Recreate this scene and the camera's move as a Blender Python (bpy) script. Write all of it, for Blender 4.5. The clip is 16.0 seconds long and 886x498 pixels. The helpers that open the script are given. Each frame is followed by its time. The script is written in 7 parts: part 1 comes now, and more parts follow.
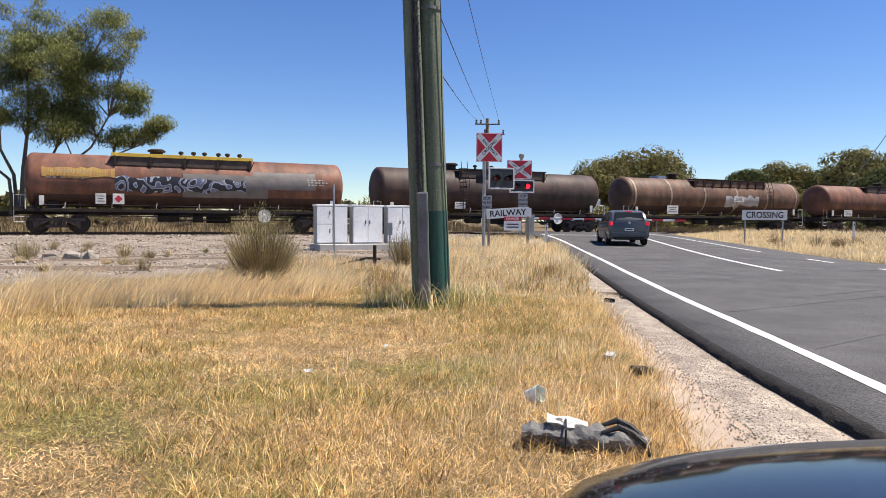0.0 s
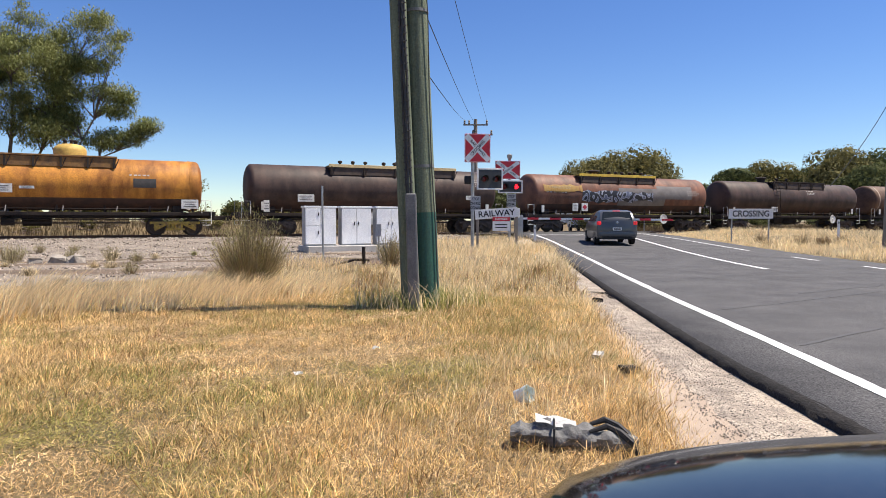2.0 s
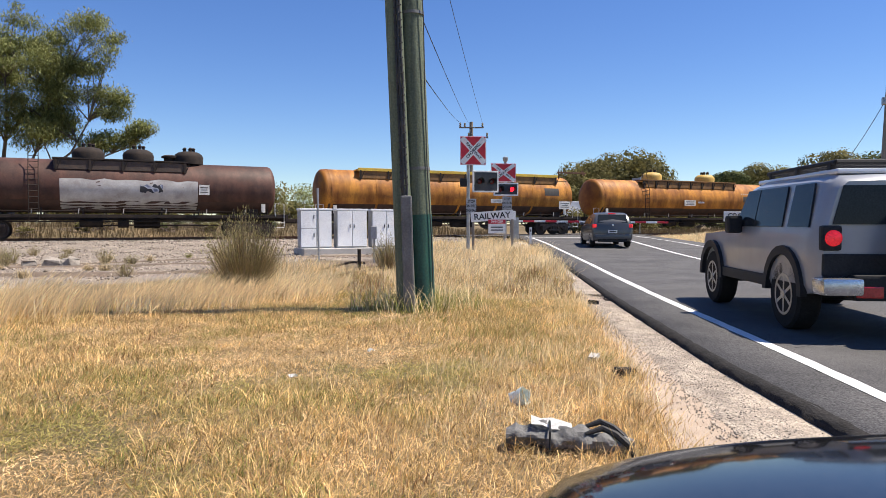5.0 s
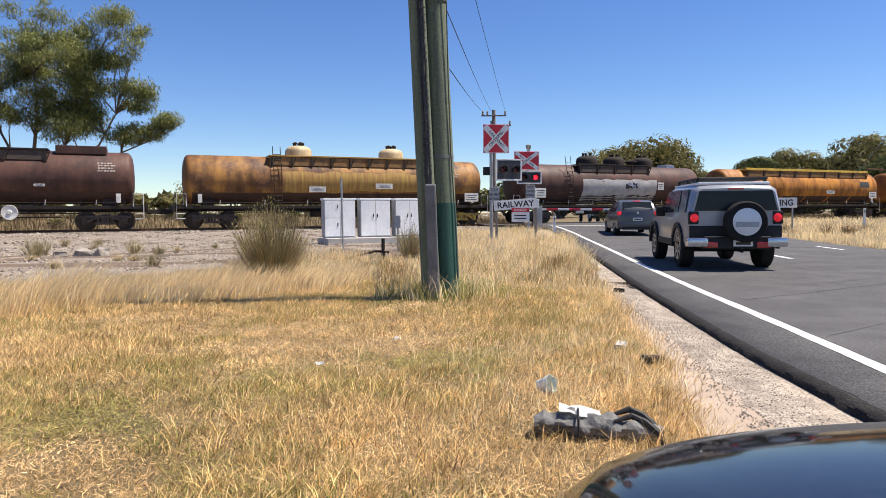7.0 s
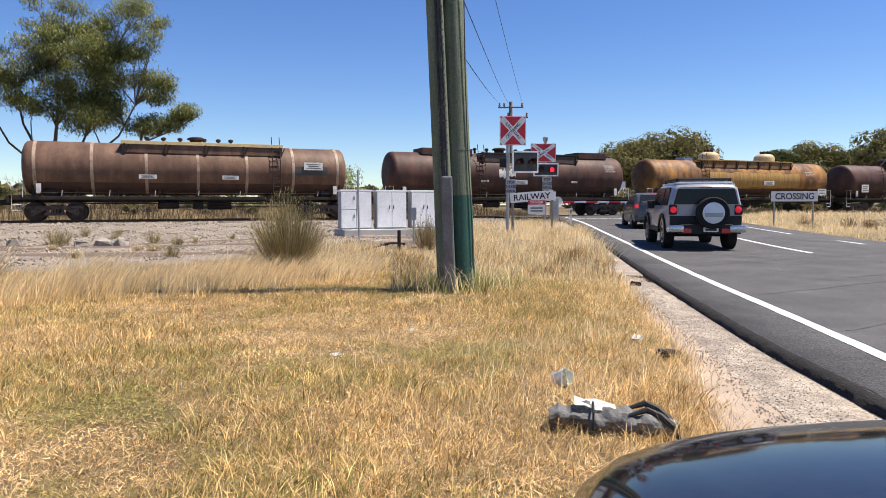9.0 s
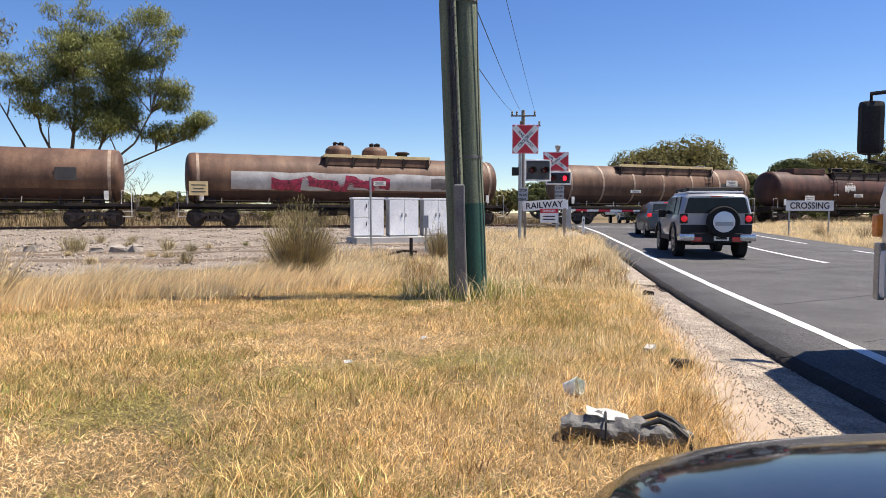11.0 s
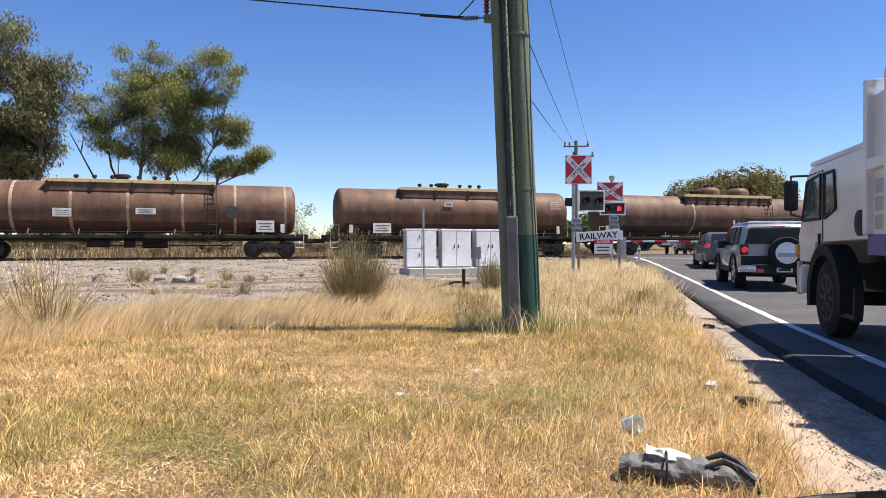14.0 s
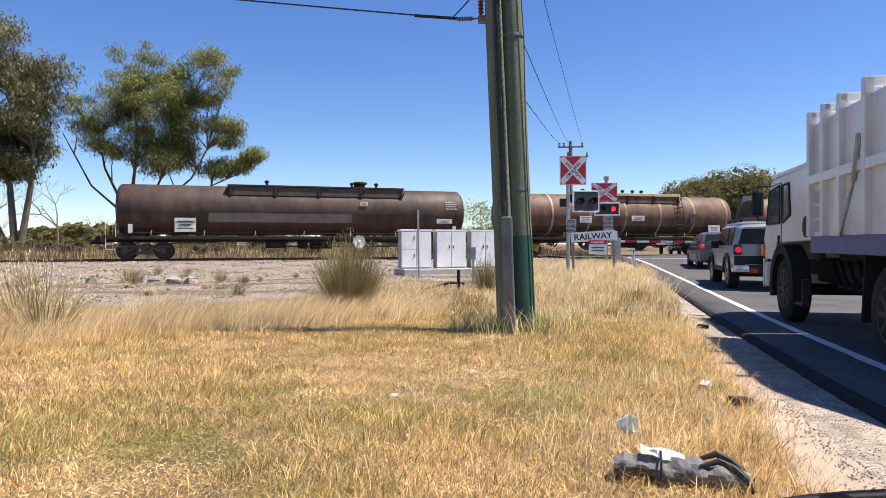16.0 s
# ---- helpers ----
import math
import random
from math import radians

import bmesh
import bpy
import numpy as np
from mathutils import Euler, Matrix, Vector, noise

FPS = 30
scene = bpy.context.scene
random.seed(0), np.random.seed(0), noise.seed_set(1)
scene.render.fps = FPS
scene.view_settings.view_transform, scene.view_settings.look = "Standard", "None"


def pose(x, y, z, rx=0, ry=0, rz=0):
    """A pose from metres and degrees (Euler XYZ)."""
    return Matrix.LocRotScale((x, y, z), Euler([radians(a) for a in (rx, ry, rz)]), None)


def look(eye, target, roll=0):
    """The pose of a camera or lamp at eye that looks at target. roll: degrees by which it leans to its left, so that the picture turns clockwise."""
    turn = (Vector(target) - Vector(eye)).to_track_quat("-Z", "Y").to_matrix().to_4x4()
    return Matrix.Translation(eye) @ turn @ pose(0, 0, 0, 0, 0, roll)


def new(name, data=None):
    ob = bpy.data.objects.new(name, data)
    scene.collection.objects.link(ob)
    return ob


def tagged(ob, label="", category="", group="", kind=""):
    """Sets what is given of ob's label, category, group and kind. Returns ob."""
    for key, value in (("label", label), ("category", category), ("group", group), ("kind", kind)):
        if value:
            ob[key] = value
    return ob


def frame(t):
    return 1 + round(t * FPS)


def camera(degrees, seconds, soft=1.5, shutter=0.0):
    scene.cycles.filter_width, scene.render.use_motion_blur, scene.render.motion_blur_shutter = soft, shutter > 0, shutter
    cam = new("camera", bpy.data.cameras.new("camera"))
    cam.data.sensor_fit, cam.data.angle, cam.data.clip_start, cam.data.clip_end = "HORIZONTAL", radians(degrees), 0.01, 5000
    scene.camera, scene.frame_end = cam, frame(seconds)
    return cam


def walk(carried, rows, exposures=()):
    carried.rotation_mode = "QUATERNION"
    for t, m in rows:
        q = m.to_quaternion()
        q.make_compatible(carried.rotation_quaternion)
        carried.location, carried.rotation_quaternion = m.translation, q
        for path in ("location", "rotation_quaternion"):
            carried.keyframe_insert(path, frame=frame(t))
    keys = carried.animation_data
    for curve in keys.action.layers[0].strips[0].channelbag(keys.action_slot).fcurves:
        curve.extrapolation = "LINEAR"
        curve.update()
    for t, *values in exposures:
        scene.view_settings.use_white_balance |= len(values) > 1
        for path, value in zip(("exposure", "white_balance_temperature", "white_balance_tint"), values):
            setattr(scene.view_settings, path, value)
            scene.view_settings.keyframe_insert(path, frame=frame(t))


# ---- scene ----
cam = camera(66.5, 16.0, soft=0.75)
PATH = [
    (0, (-0.012, -0.084, 1.206), (-0.011, 1.914, 1.121), 0.4),
    (0.5, (-0.009, -0.09, 1.205), (0.003, 1.909, 1.121), 0.1),
    (1, (-0.009, -0.086, 1.208), (0.011, 1.912, 1.124), 0.0),
    (1.5, (-0.005, -0.087, 1.204), (0.021, 1.911, 1.12), 0.0),
    (2, (-0.006, -0.107, 1.214), (0.027, 1.891, 1.131), 0.0),
    (2.5, (-0.003, -0.083, 1.204), (0.036, 1.915, 1.124), 0.1),
    (3, (-0.004, -0.094, 1.206), (0.042, 1.904, 1.129), 0.2),
    (3.5, (-0.004, -0.097, 1.209), (0.047, 1.901, 1.136), 0.2),
    (6, (-0.003, -0.091, 1.205), (0.028, 1.907, 1.123), -0.4),
    (6.5, (-0.005, -0.09, 1.203), (0.002, 1.908, 1.109), -0.4),
    (7, (-0.025, -0.086, 1.198), (-0.047, 1.911, 1.091), -0.4),
    (7.5, (-0.024, -0.074, 1.197), (-0.072, 1.922, 1.077), -0.3),
    (8, (-0.018, -0.076, 1.194), (-0.081, 1.919, 1.067), -0.3),
    (8.5, (-0.025, -0.092, 1.201), (-0.091, 1.902, 1.07), -0.2),
    (11, (-0.028, -0.096, 1.202), (-0.132, 1.898, 1.095), 0.1),
    (11.5, (-0.024, -0.084, 1.201), (-0.155, 1.91, 1.108), -0.0),
    (12, (-0.033, -0.094, 1.21), (-0.2, 1.898, 1.135), -0.1),
    (12.5, (-0.044, -0.083, 1.211), (-0.252, 1.906, 1.159), -0.1),
    (13, (-0.039, -0.092, 1.214), (-0.278, 1.893, 1.181), -0.1),
    (13.5, (-0.038, -0.098, 1.216), (-0.293, 1.886, 1.195), -0.0),
    (14, (-0.038, -0.092, 1.213), (-0.296, 1.891, 1.197), 0.0),
    (14.5, (-0.038, -0.088, 1.212), (-0.294, 1.896, 1.195), 0.0),
    (15, (-0.034, -0.095, 1.215), (-0.287, 1.889, 1.197), -0.0),
    (15.5, (-0.033, -0.091, 1.216), (-0.283, 1.893, 1.197), -0.1),
    (16, (-0.036, -0.091, 1.213), (-0.279, 1.894, 1.199), -0.1),
]
walk(cam, [(t, look(eye, target, roll)) for t, eye, target, roll in PATH], [(0, 0.73), (8, 0.75), (11, 0.77), (13, 0.84), (16, 0.87)])

# ---- light ----
SUN = Vector((math.cos(radians(64)), 0.045, math.sin(radians(64)))).normalized()
world = bpy.data.worlds.new("sky")
scene.world = world
world.use_nodes = True
wn, wl = world.node_tree.nodes, world.node_tree.links
sky = wn.new("ShaderNodeTexSky")
sky.sky_type = "NISHITA"
sky.sun_disc = False
sky.sun_elevation = radians(64)
sky.sun_rotation = radians(84)
sky.air_density, sky.dust_density, sky.ozone_density = 0.97, 0.0, 5.0
deep = wn.new("ShaderNodeHueSaturation")
deep.inputs["Saturation"].default_value = 1.18
deep.inputs["Hue"].default_value = 0.513
wl.new(sky.outputs[0], deep.inputs["Color"])
wl.new(deep.outputs[0], wn["Background"].inputs[0])
wn["Background"].inputs[1].default_value = 0.085
sun_data = bpy.data.lights.new("sun", "SUN")
sun_data.energy, sun_data.angle, sun_data.color = 5.0, radians(0.53), (1.0, 0.91, 0.79)
sun = new("sun", sun_data)
sun.matrix_world = look(SUN * 100, (0, 0, 0))

# ---- materials ----
MATS = {}


def mat(name, c1, c2=None, rough=0.6, metal=0.0, scale=6.0, fine=60.0, bump=0.0, dist=0.01, island=0.0, objrand=0.0,
        streak=None, emit=0.0, coat=0.0, spec=0.5, grime=0.35, thin=0.0, speck=0.22, coords="Object"):
    """A procedural surface: two colours mixed by coarse and fine noise, with bump."""
    if name in MATS:
        return MATS[name]
    m = bpy.data.materials.new(name)
    m.use_nodes = True
    N, L = m.node_tree.nodes, m.node_tree.links
    b = N["Principled BSDF"]
    c2 = c2 or tuple(v * 0.7 for v in c1)
    tc = N.new("ShaderNodeTexCoord")
    vec = tc.outputs[coords]
    if streak:
        mp = N.new("ShaderNodeMapping")
        mp.inputs["Scale"].default_value = streak
        L.new(vec, mp.inputs[0])
        vec = mp.outputs[0]
    n1 = N.new("ShaderNodeTexNoise")
    n1.inputs["Scale"].default_value, n1.inputs["Detail"].default_value = scale, 5
    n1.inputs["Roughness"].default_value = 0.65
    L.new(vec, n1.inputs["Vector"])
    ramp = N.new("ShaderNodeValToRGB")
    ramp.color_ramp.elements[0].position, ramp.color_ramp.elements[1].position = 0.5 - grime / 2, 0.5 + grime / 2
    ramp.color_ramp.elements[0].color, ramp.color_ramp.elements[1].color = (*c1, 1), (*c2, 1)
    L.new(n1.outputs[0], ramp.inputs[0])
    n2 = N.new("ShaderNodeTexNoise")
    n2.inputs["Scale"].default_value, n2.inputs["Detail"].default_value = fine, 3
    L.new(tc.outputs[coords], n2.inputs["Vector"])
    hs = N.new("ShaderNodeHueSaturation")
    L.new(ramp.outputs[0], hs.inputs["Color"])
    mr = N.new("ShaderNodeMapRange")
    mr.inputs[1].default_value, mr.inputs[2].default_value = 0.3, 0.7
    mr.inputs[3].default_value, mr.inputs[4].default_value = 1 - speck, 1 + speck
    L.new(n2.outputs[0], mr.inputs[0])
    val = mr.outputs[0]
    for amount, node, out in ((island, "ShaderNodeNewGeometry", "Random Per Island"), (objrand, "ShaderNodeObjectInfo", "Random")):
        if amount:
            g = N.new(node)
            r2 = N.new("ShaderNodeMapRange")
            r2.inputs[3].default_value, r2.inputs[4].default_value = 1 - amount, 1 + amount
            L.new(g.outputs[out], r2.inputs[0])
            mu = N.new("ShaderNodeMath")
            mu.operation = "MULTIPLY"
            L.new(val, mu.inputs[0]), L.new(r2.outputs[0], mu.inputs[1])
            val = mu.outputs[0]
    L.new(val, hs.inputs["Value"])
    L.new(hs.outputs[0], b.inputs["Base Color"])
    rr = N.new("ShaderNodeMapRange")
    rr.inputs[3].default_value, rr.inputs[4].default_value = max(0.02, rough - 0.08), min(1, rough + 0.08)
    L.new(n1.outputs[0], rr.inputs[0])
    L.new(rr.outputs[0], b.inputs["Roughness"])
    b.inputs["Metallic"].default_value = metal
    b.inputs["Specular IOR Level"].default_value = spec
    b.inputs["Coat Weight"].default_value = coat
    b.inputs["Coat Roughness"].default_value = 0.04
    if thin:
        tl = N.new("ShaderNodeBsdfTranslucent")
        mx = N.new("ShaderNodeMixShader")
        mx.inputs[0].default_value = thin
        L.new(hs.outputs[0], tl.inputs[0])
        L.new(b.outputs[0], mx.inputs[1]), L.new(tl.outputs[0], mx.inputs[2])
        L.new(mx.outputs[0], N["Material Output"].inputs[0])
    if emit:
        L.new(hs.outputs[0], b.inputs["Emission Color"])
        b.inputs["Emission Strength"].default_value = emit
    if bump:
        bp = N.new("ShaderNodeBump")
        bp.inputs["Strength"].default_value, bp.inputs["Distance"].default_value = bump, dist
        L.new(n2.outputs[0], bp.inputs["Height"])
        L.new(bp.outputs[0], b.inputs["Normal"])
    MATS[name] = m
    return m


# ---- mesh helpers ----
def box(bm, size, at=(0, 0, 0), rot=(0, 0, 0), bevel=0.0, taper=None):
    """A box, bevelled; taper scales its top face in x and y."""
    g = bmesh.ops.create_cube(bm, size=1.0)
    vs = g["verts"]
    for v in vs:
        v.co = Vector((v.co.x * size[0], v.co.y * size[1], v.co.z * size[2]))
        if taper and v.co.z > 0:
            v.co.x, v.co.y = v.co.x * taper[0], v.co.y * taper[1]
    if bevel:
        es = list({e for v in vs for e in v.link_edges})
        r = bmesh.ops.bevel(bm, geom=es, offset=bevel, segments=2, affect="EDGES", profile=0.6)
        vs = list(set(r["verts"]) | {v for v in vs if v.is_valid})
    m = pose(*at, *rot)
    for v in vs:
        v.co = m @ v.co
    return bm


def ring(center, axis_a, axis_b, r, seg):
    return [center + axis_a * (math.cos(2 * math.pi * i / seg) * r) + axis_b * (math.sin(2 * math.pi * i / seg) * r) for i in range(seg)]


def tube(bm, pts, radii, seg=8, caps=True):
    """A tapered tube along a line of points."""
    pts = [Vector(p) for p in pts]
    if not isinstance(radii, (list, tuple)):
        radii = [radii] * len(pts)
    rows = []
    for i, p in enumerate(pts):
        d = (pts[min(i + 1, len(pts) - 1)] - pts[max(i - 1, 0)]).normalized()
        a = d.orthogonal().normalized() if abs(d.z) > 0.95 else d.cross(Vector((0, 0, 1))).normalized()
        rows.append([bm.verts.new(q) for q in ring(p, a, d.cross(a).normalized(), radii[i], seg)])
    for r1, r2 in zip(rows, rows[1:]):
        for i in range(seg):
            bm.faces.new((r1[i], r1[(i + 1) % seg], r2[(i + 1) % seg], r2[i]))
    if caps:
        bm.faces.new(rows[0][::-1])
        bm.faces.new(rows[-1])
    return bm


def lathe(bm, profile, origin=(0, 0, 0), axis="z", seg=24):
    """Turns a profile of (distance along the axis, radius) about the axis."""
    o = Vector(origin)
    d = {"x": Vector((1, 0, 0)), "y": Vector((0, 1, 0)), "z": Vector((0, 0, 1))}[axis]
    a = {"x": Vector((0, 1, 0)), "y": Vector((0, 0, 1)), "z": Vector((1, 0, 0))}[axis]
    rows = [[bm.verts.new(q) for q in ring(o + d * h, a, d.cross(a), max(r, 0.0005), seg)] for h, r in profile]
    for r1, r2 in zip(rows, rows[1:]):
        for i in range(seg):
            bm.faces.new((r1[i], r1[(i + 1) % seg], r2[(i + 1) % seg], r2[i]))
    bm.faces.new(rows[0][::-1])
    bm.faces.new(rows[-1])
    return bm


def extrude_outline(bm, outline, x0, x1, inset=0.0):
    """A side outline of (y, z) pulled from x0 to x1, with an inset for rounder shoulders."""
    cols = []
    cy = sum(p[0] for p in outline) / len(outline)
    cz = sum(p[1] for p in outline) / len(outline)
    steps = [(x0, inset), (x0 + abs(inset) * 0.8, 0), (x1 - abs(inset) * 0.8, 0), (x1, inset)] if inset else [(x0, 0), (x1, 0)]
    for x, k in steps:
        cols.append([bm.verts.new((x, y + (cy - y) * k, z + (cz - z) * k)) for y, z in outline])
    n = len(outline)
    for c1, c2 in zip(cols, cols[1:]):
        for i in range(n):
            bm.faces.new((c1[i], c1[(i + 1) % n], c2[(i + 1) % n], c2[i]))
    bm.faces.new(cols[0][::-1])
    bm.faces.new(cols[-1])
    return bm


def part(name, bm, material, parent=None, label="", smooth=False, at=None):
    """Links a bmesh as one mesh object, under a thing or a part."""
    bmesh.ops.recalc_face_normals(bm, faces=bm.faces)
    me = bpy.data.meshes.new(name)
    bm.to_mesh(me)
    bm.free()
    me.materials.append(material)
    if smooth:
        me.polygons.foreach_set("use_smooth", [True] * len(me.polygons))
        me.set_sharp_from_angle(angle=radians(38))
    ob = new(name, me)
    ob.parent = parent
    if at is not None:
        ob.matrix_basis = at
    if label:
        ob["label"] = label
    return ob


def thing(name, m, label, category, group=""):
    ob = new(name)
    ob.empty_display_size = 0.3
    ob.matrix_basis = m
    return tagged(ob, label, category, group)


def B():
    return bmesh.new()


def raw_mesh(name, co, faces, material, kind="stuff", label="", category="", parent=None):
    """A mesh from arrays: co (n, 3), faces (m, 3 or 4)."""
    me = bpy.data.meshes.new(name)
    k = faces.shape[1]
    me.vertices.add(len(co))
    me.vertices.foreach_set("co", co.astype(np.float32).ravel())
    me.loops.add(faces.size)
    me.loops.foreach_set("vertex_index", faces.astype(np.int32).ravel())
    me.polygons.add(len(faces))
    me.polygons.foreach_set("loop_start", np.arange(0, faces.size, k, dtype=np.int32))
    me.update(calc_edges=True)
    me.materials.append(material)
    ob = new(name, me)
    ob.parent = parent
    return tagged(ob, label, category, "", kind)


# ---- plan ----
RAIL_TURN = 25.0                       # the track runs 65 degrees to the right of straight ahead
U = np.array([math.cos(radians(RAIL_TURN)), math.sin(radians(RAIL_TURN))])
NN = np.array([-U[1], U[0]])
P0 = np.array([0.0, 41.0])
RAIL_Z = 0.5


def smooth(a, b, x):
    t = np.clip((x - a) / (b - a), 0, 1)
    return t * t * (3 - 2 * t)


def before_rail(x, y):
    return (P0[0] - x) * NN[0] + (P0[1] - y) * NN[1]


def ground_z(x, y):
    p = before_rail(x, y)
    z = 0.32 * (1 - smooth(3.0, 14.0, p)) - 0.1 * smooth(2, 6, -p) + 0.75 * smooth(5, 13, -p) * smooth(3, 7, edge_x(y) - x)
    z = z + 0.03 * np.sin(x * 0.9 + 1.3) * np.sin(y * 0.7) * smooth(3, 9, np.hypot(x, y))
    lane_off = x - edge_x(y)
    side = -2.15 + 0.05 * np.clip(y, 0, 22)
    z = z - (0.12 + 0.1 * z) * smooth(side, side + 0.55, lane_off) * (1 - smooth(8.6, 9.4, lane_off))
    return z + 0.25 * smooth(10.0, 15.0, lane_off) * smooth(15, 25, y) * (1 - smooth(45, 60, y))


def edge_x(y):
    """The line at the near lane's edge."""
    y = np.asarray(y, float)
    return 2.68 + 0.1115 * y - 0.0028 * np.clip(y - 20, 0, 22) ** 2 - 0.0632 * np.clip(y - 42, 0, None) - 0.08 * smooth(5, 12, y) - 0.2 * smooth(17, 28, y)


def road_z(x, y):
    p = before_rail(x, y)
    return 0.47 * (1 - smooth(1.5, 25.0, np.abs(p)))


def rail_point(s, p, z):
    """s along the track, p metres before it (towards the verge)."""
    q = P0 + U * s - NN * p
    return (q[0], q[1], z)


LANE = pose(0, 0, 0, 0, 0, -6.36)


def lane_pose(r, off, z=0.0):
    y = r * 0.9938
    return pose(2.68 + 0.1115 * y + 0.9938 * off, y - 0.1108 * off, z, 0, 0, -6.36)


def grid_sheet(name, xs, ys, zf, material, label, category):
    X, Y = np.meshgrid(xs, ys)
    co = np.stack([X, Y, zf(X, Y)], -1).reshape(-1, 3)
    i = np.arange(len(ys) * len(xs)).reshape(len(ys), len(xs))
    f = np.stack([i[:-1, :-1], i[:-1, 1:], i[1:, 1:], i[1:, :-1]], -1).reshape(-1, 4)
    ob = raw_mesh(name, co, f, material, "structure", label, category)
    ob.data.polygons.foreach_set("use_smooth", [True] * len(ob.data.polygons))
    return ob


M_SOIL = mat("dry_soil_and_straw", (0.2, 0.135, 0.062), (0.11, 0.085, 0.04), 0.95, scale=0.7, fine=35, bump=0.6, dist=0.03, grime=0.25)
M_DIRT = mat("brown_dirt", (0.16, 0.11, 0.075), (0.1, 0.075, 0.05), 0.95, scale=1.5, fine=30, bump=0.7, dist=0.03, speck=0.35)
M_WIRESHADOW = mat("painted_wire_shadow", (0.06, 0.058, 0.058), (0.085, 0.082, 0.082), 0.8, scale=2)
M_ASPHALT = mat("worn_asphalt", (0.1, 0.096, 0.094), (0.058, 0.056, 0.056), 0.85, scale=0.9, fine=70, bump=0.9, dist=0.008, grime=0.4, speck=0.65, spec=0.35)
M_LINE = mat("white_road_paint", (0.8, 0.8, 0.78), (0.62, 0.62, 0.6), 0.6, scale=3, fine=90, grime=0.5)
M_GRAVEL = mat("pale_shoulder_gravel", (0.42, 0.35, 0.275), (0.24, 0.2, 0.16), 0.95, scale=3.5, fine=55, bump=1.0, dist=0.02, grime=0.2, speck=0.4)
M_BALLAST = mat("grey_ballast", (0.32, 0.265, 0.21), (0.155, 0.128, 0.1), 0.95, scale=1.3, fine=24, bump=1.0, dist=0.05, grime=0.4, speck=0.5)
M_STONE = mat("loose_stone", (0.37, 0.31, 0.25), (0.2, 0.165, 0.135), 0.9, scale=3, fine=30, island=0.65, spec=0.2)
M_SAND = mat("pinkish_sand", (0.43, 0.335, 0.25), (0.32, 0.25, 0.19), 0.95, scale=2.0, fine=120, bump=0.5, dist=0.006, grime=0.3, speck=0.18)
M_PEBBLE = mat("grey_pebbles", (0.46, 0.4, 0.335), (0.3, 0.26, 0.215), 0.9, scale=9, fine=60, island=0.4, spec=0.2)
M_RAIL = mat("rusty_rail", (0.16, 0.08, 0.045), (0.1, 0.055, 0.035), 0.7, 0.4, scale=5)
M_RAILTOP = mat("polished_rail_head", (0.5, 0.48, 0.46), (0.35, 0.33, 0.32), 0.3, 1.0)
M_SLEEPER = mat("concrete_sleeper", (0.4, 0.38, 0.35), (0.28, 0.25, 0.22), 0.9)
M_TARSHADE = mat("tar_and_edge_shade", (0.025, 0.024, 0.023), (0.045, 0.042, 0.04), 0.95, bump=0.8, fine=50, spec=0.1)

# ---- ground, road, track ----
xs = np.concatenate([[-2500, -900, -400, -200, -120, -80, -60, -45], np.arange(-35, 35.1, 0.5), [45, 60, 80, 120, 200, 400, 900, 2500]])
ys = np.concatenate([[-600, -200, -80, -40, -20, -10], np.arange(-5, 56, 0.5), [65, 80, 110, 160, 250, 450, 900, 2500]])
grid_sheet("ground", xs, ys, ground_z, M_SOIL, "dry straw-covered soil of the verge and paddocks", "ground")


def edge_bite(y):
    """The asphalt's edge is eaten back towards the line near the parked car."""
    return 0.18 * (1 - smooth(3.0, 6.5, np.asarray(y, float)))


def road_strip(name, offs, y0, y1, lift, material, label, category, step=0.6, wobble=0.0, straight=0.0):
    yy = np.arange(y0, y1 + step, step)
    rows = []
    rng = np.random.default_rng(5)
    for j, o in enumerate(offs):
        w = rng.normal(0, wobble, len(yy)) if wobble and j in (0, len(offs) - 1) else 0
        x = edge_x(yy) + o + w + (edge_bite(yy) if -0.9 < o < -0.5 else 0) + straight * (2.68 + 0.1115 * yy - edge_x(yy))
        rows.append(np.stack([x, yy, road_z(x, yy) + lift[j]], -1))
    co = np.stack(rows, 1).reshape(-1, 3)
    i = np.arange(len(yy) * len(offs)).reshape(len(yy), len(offs))
    f = np.stack([i[:-1, :-1], i[:-1, 1:], i[1:, 1:], i[1:, :-1]], -1).reshape(-1, 4)
    return raw_mesh(name, co, f, material, "structure", label, category)


road_strip("road", [-0.76, -0.7, 0, 2, 4, 6, 8.3, 8.36], -60, 140, [-0.15, -0.012, -0.004, 0.006, 0.016, 0.006, -0.012, -0.15], M_ASPHALT,
           "grey worn two-lane asphalt road", "road", 0.35, 0.009)
# Near-black colour paints in the shade on the asphalt's broken side face.
road_strip("road_edge", [-0.81, -0.785, -0.69], -30, 40, [-0.15, -0.03, -0.0085], M_TARSHADE, "crumbling edge of the asphalt, painted black for its shaded face", "road edge", 0.12, 0.006)
road_strip("road_verge_sand", [-2.9, -2.1, -1.2, -0.6], -30, 12, [-0.15, -0.035, -0.065, -0.15], M_SAND,
           "smooth pinkish sand strip beside the dry grass", "sand", 0.3, 0.05)
road_strip("road_verge_gravel", [-1.36, -1.24, -1.1, -0.9, -0.6], -30, 11, [-0.085, -0.055, -0.057, -0.068, -0.1], M_GRAVEL,
           "coarse pale gravel shoulder beside the asphalt", "gravel", 0.2, 0.05)
road_strip("road_verge_gravel", [-2.0, -1.5, -0.6], 12, 34, [-0.15, -0.04, -0.075], M_GRAVEL,
           "narrow pale gravel shoulder beside the asphalt", "gravel", 0.3, 0.04)
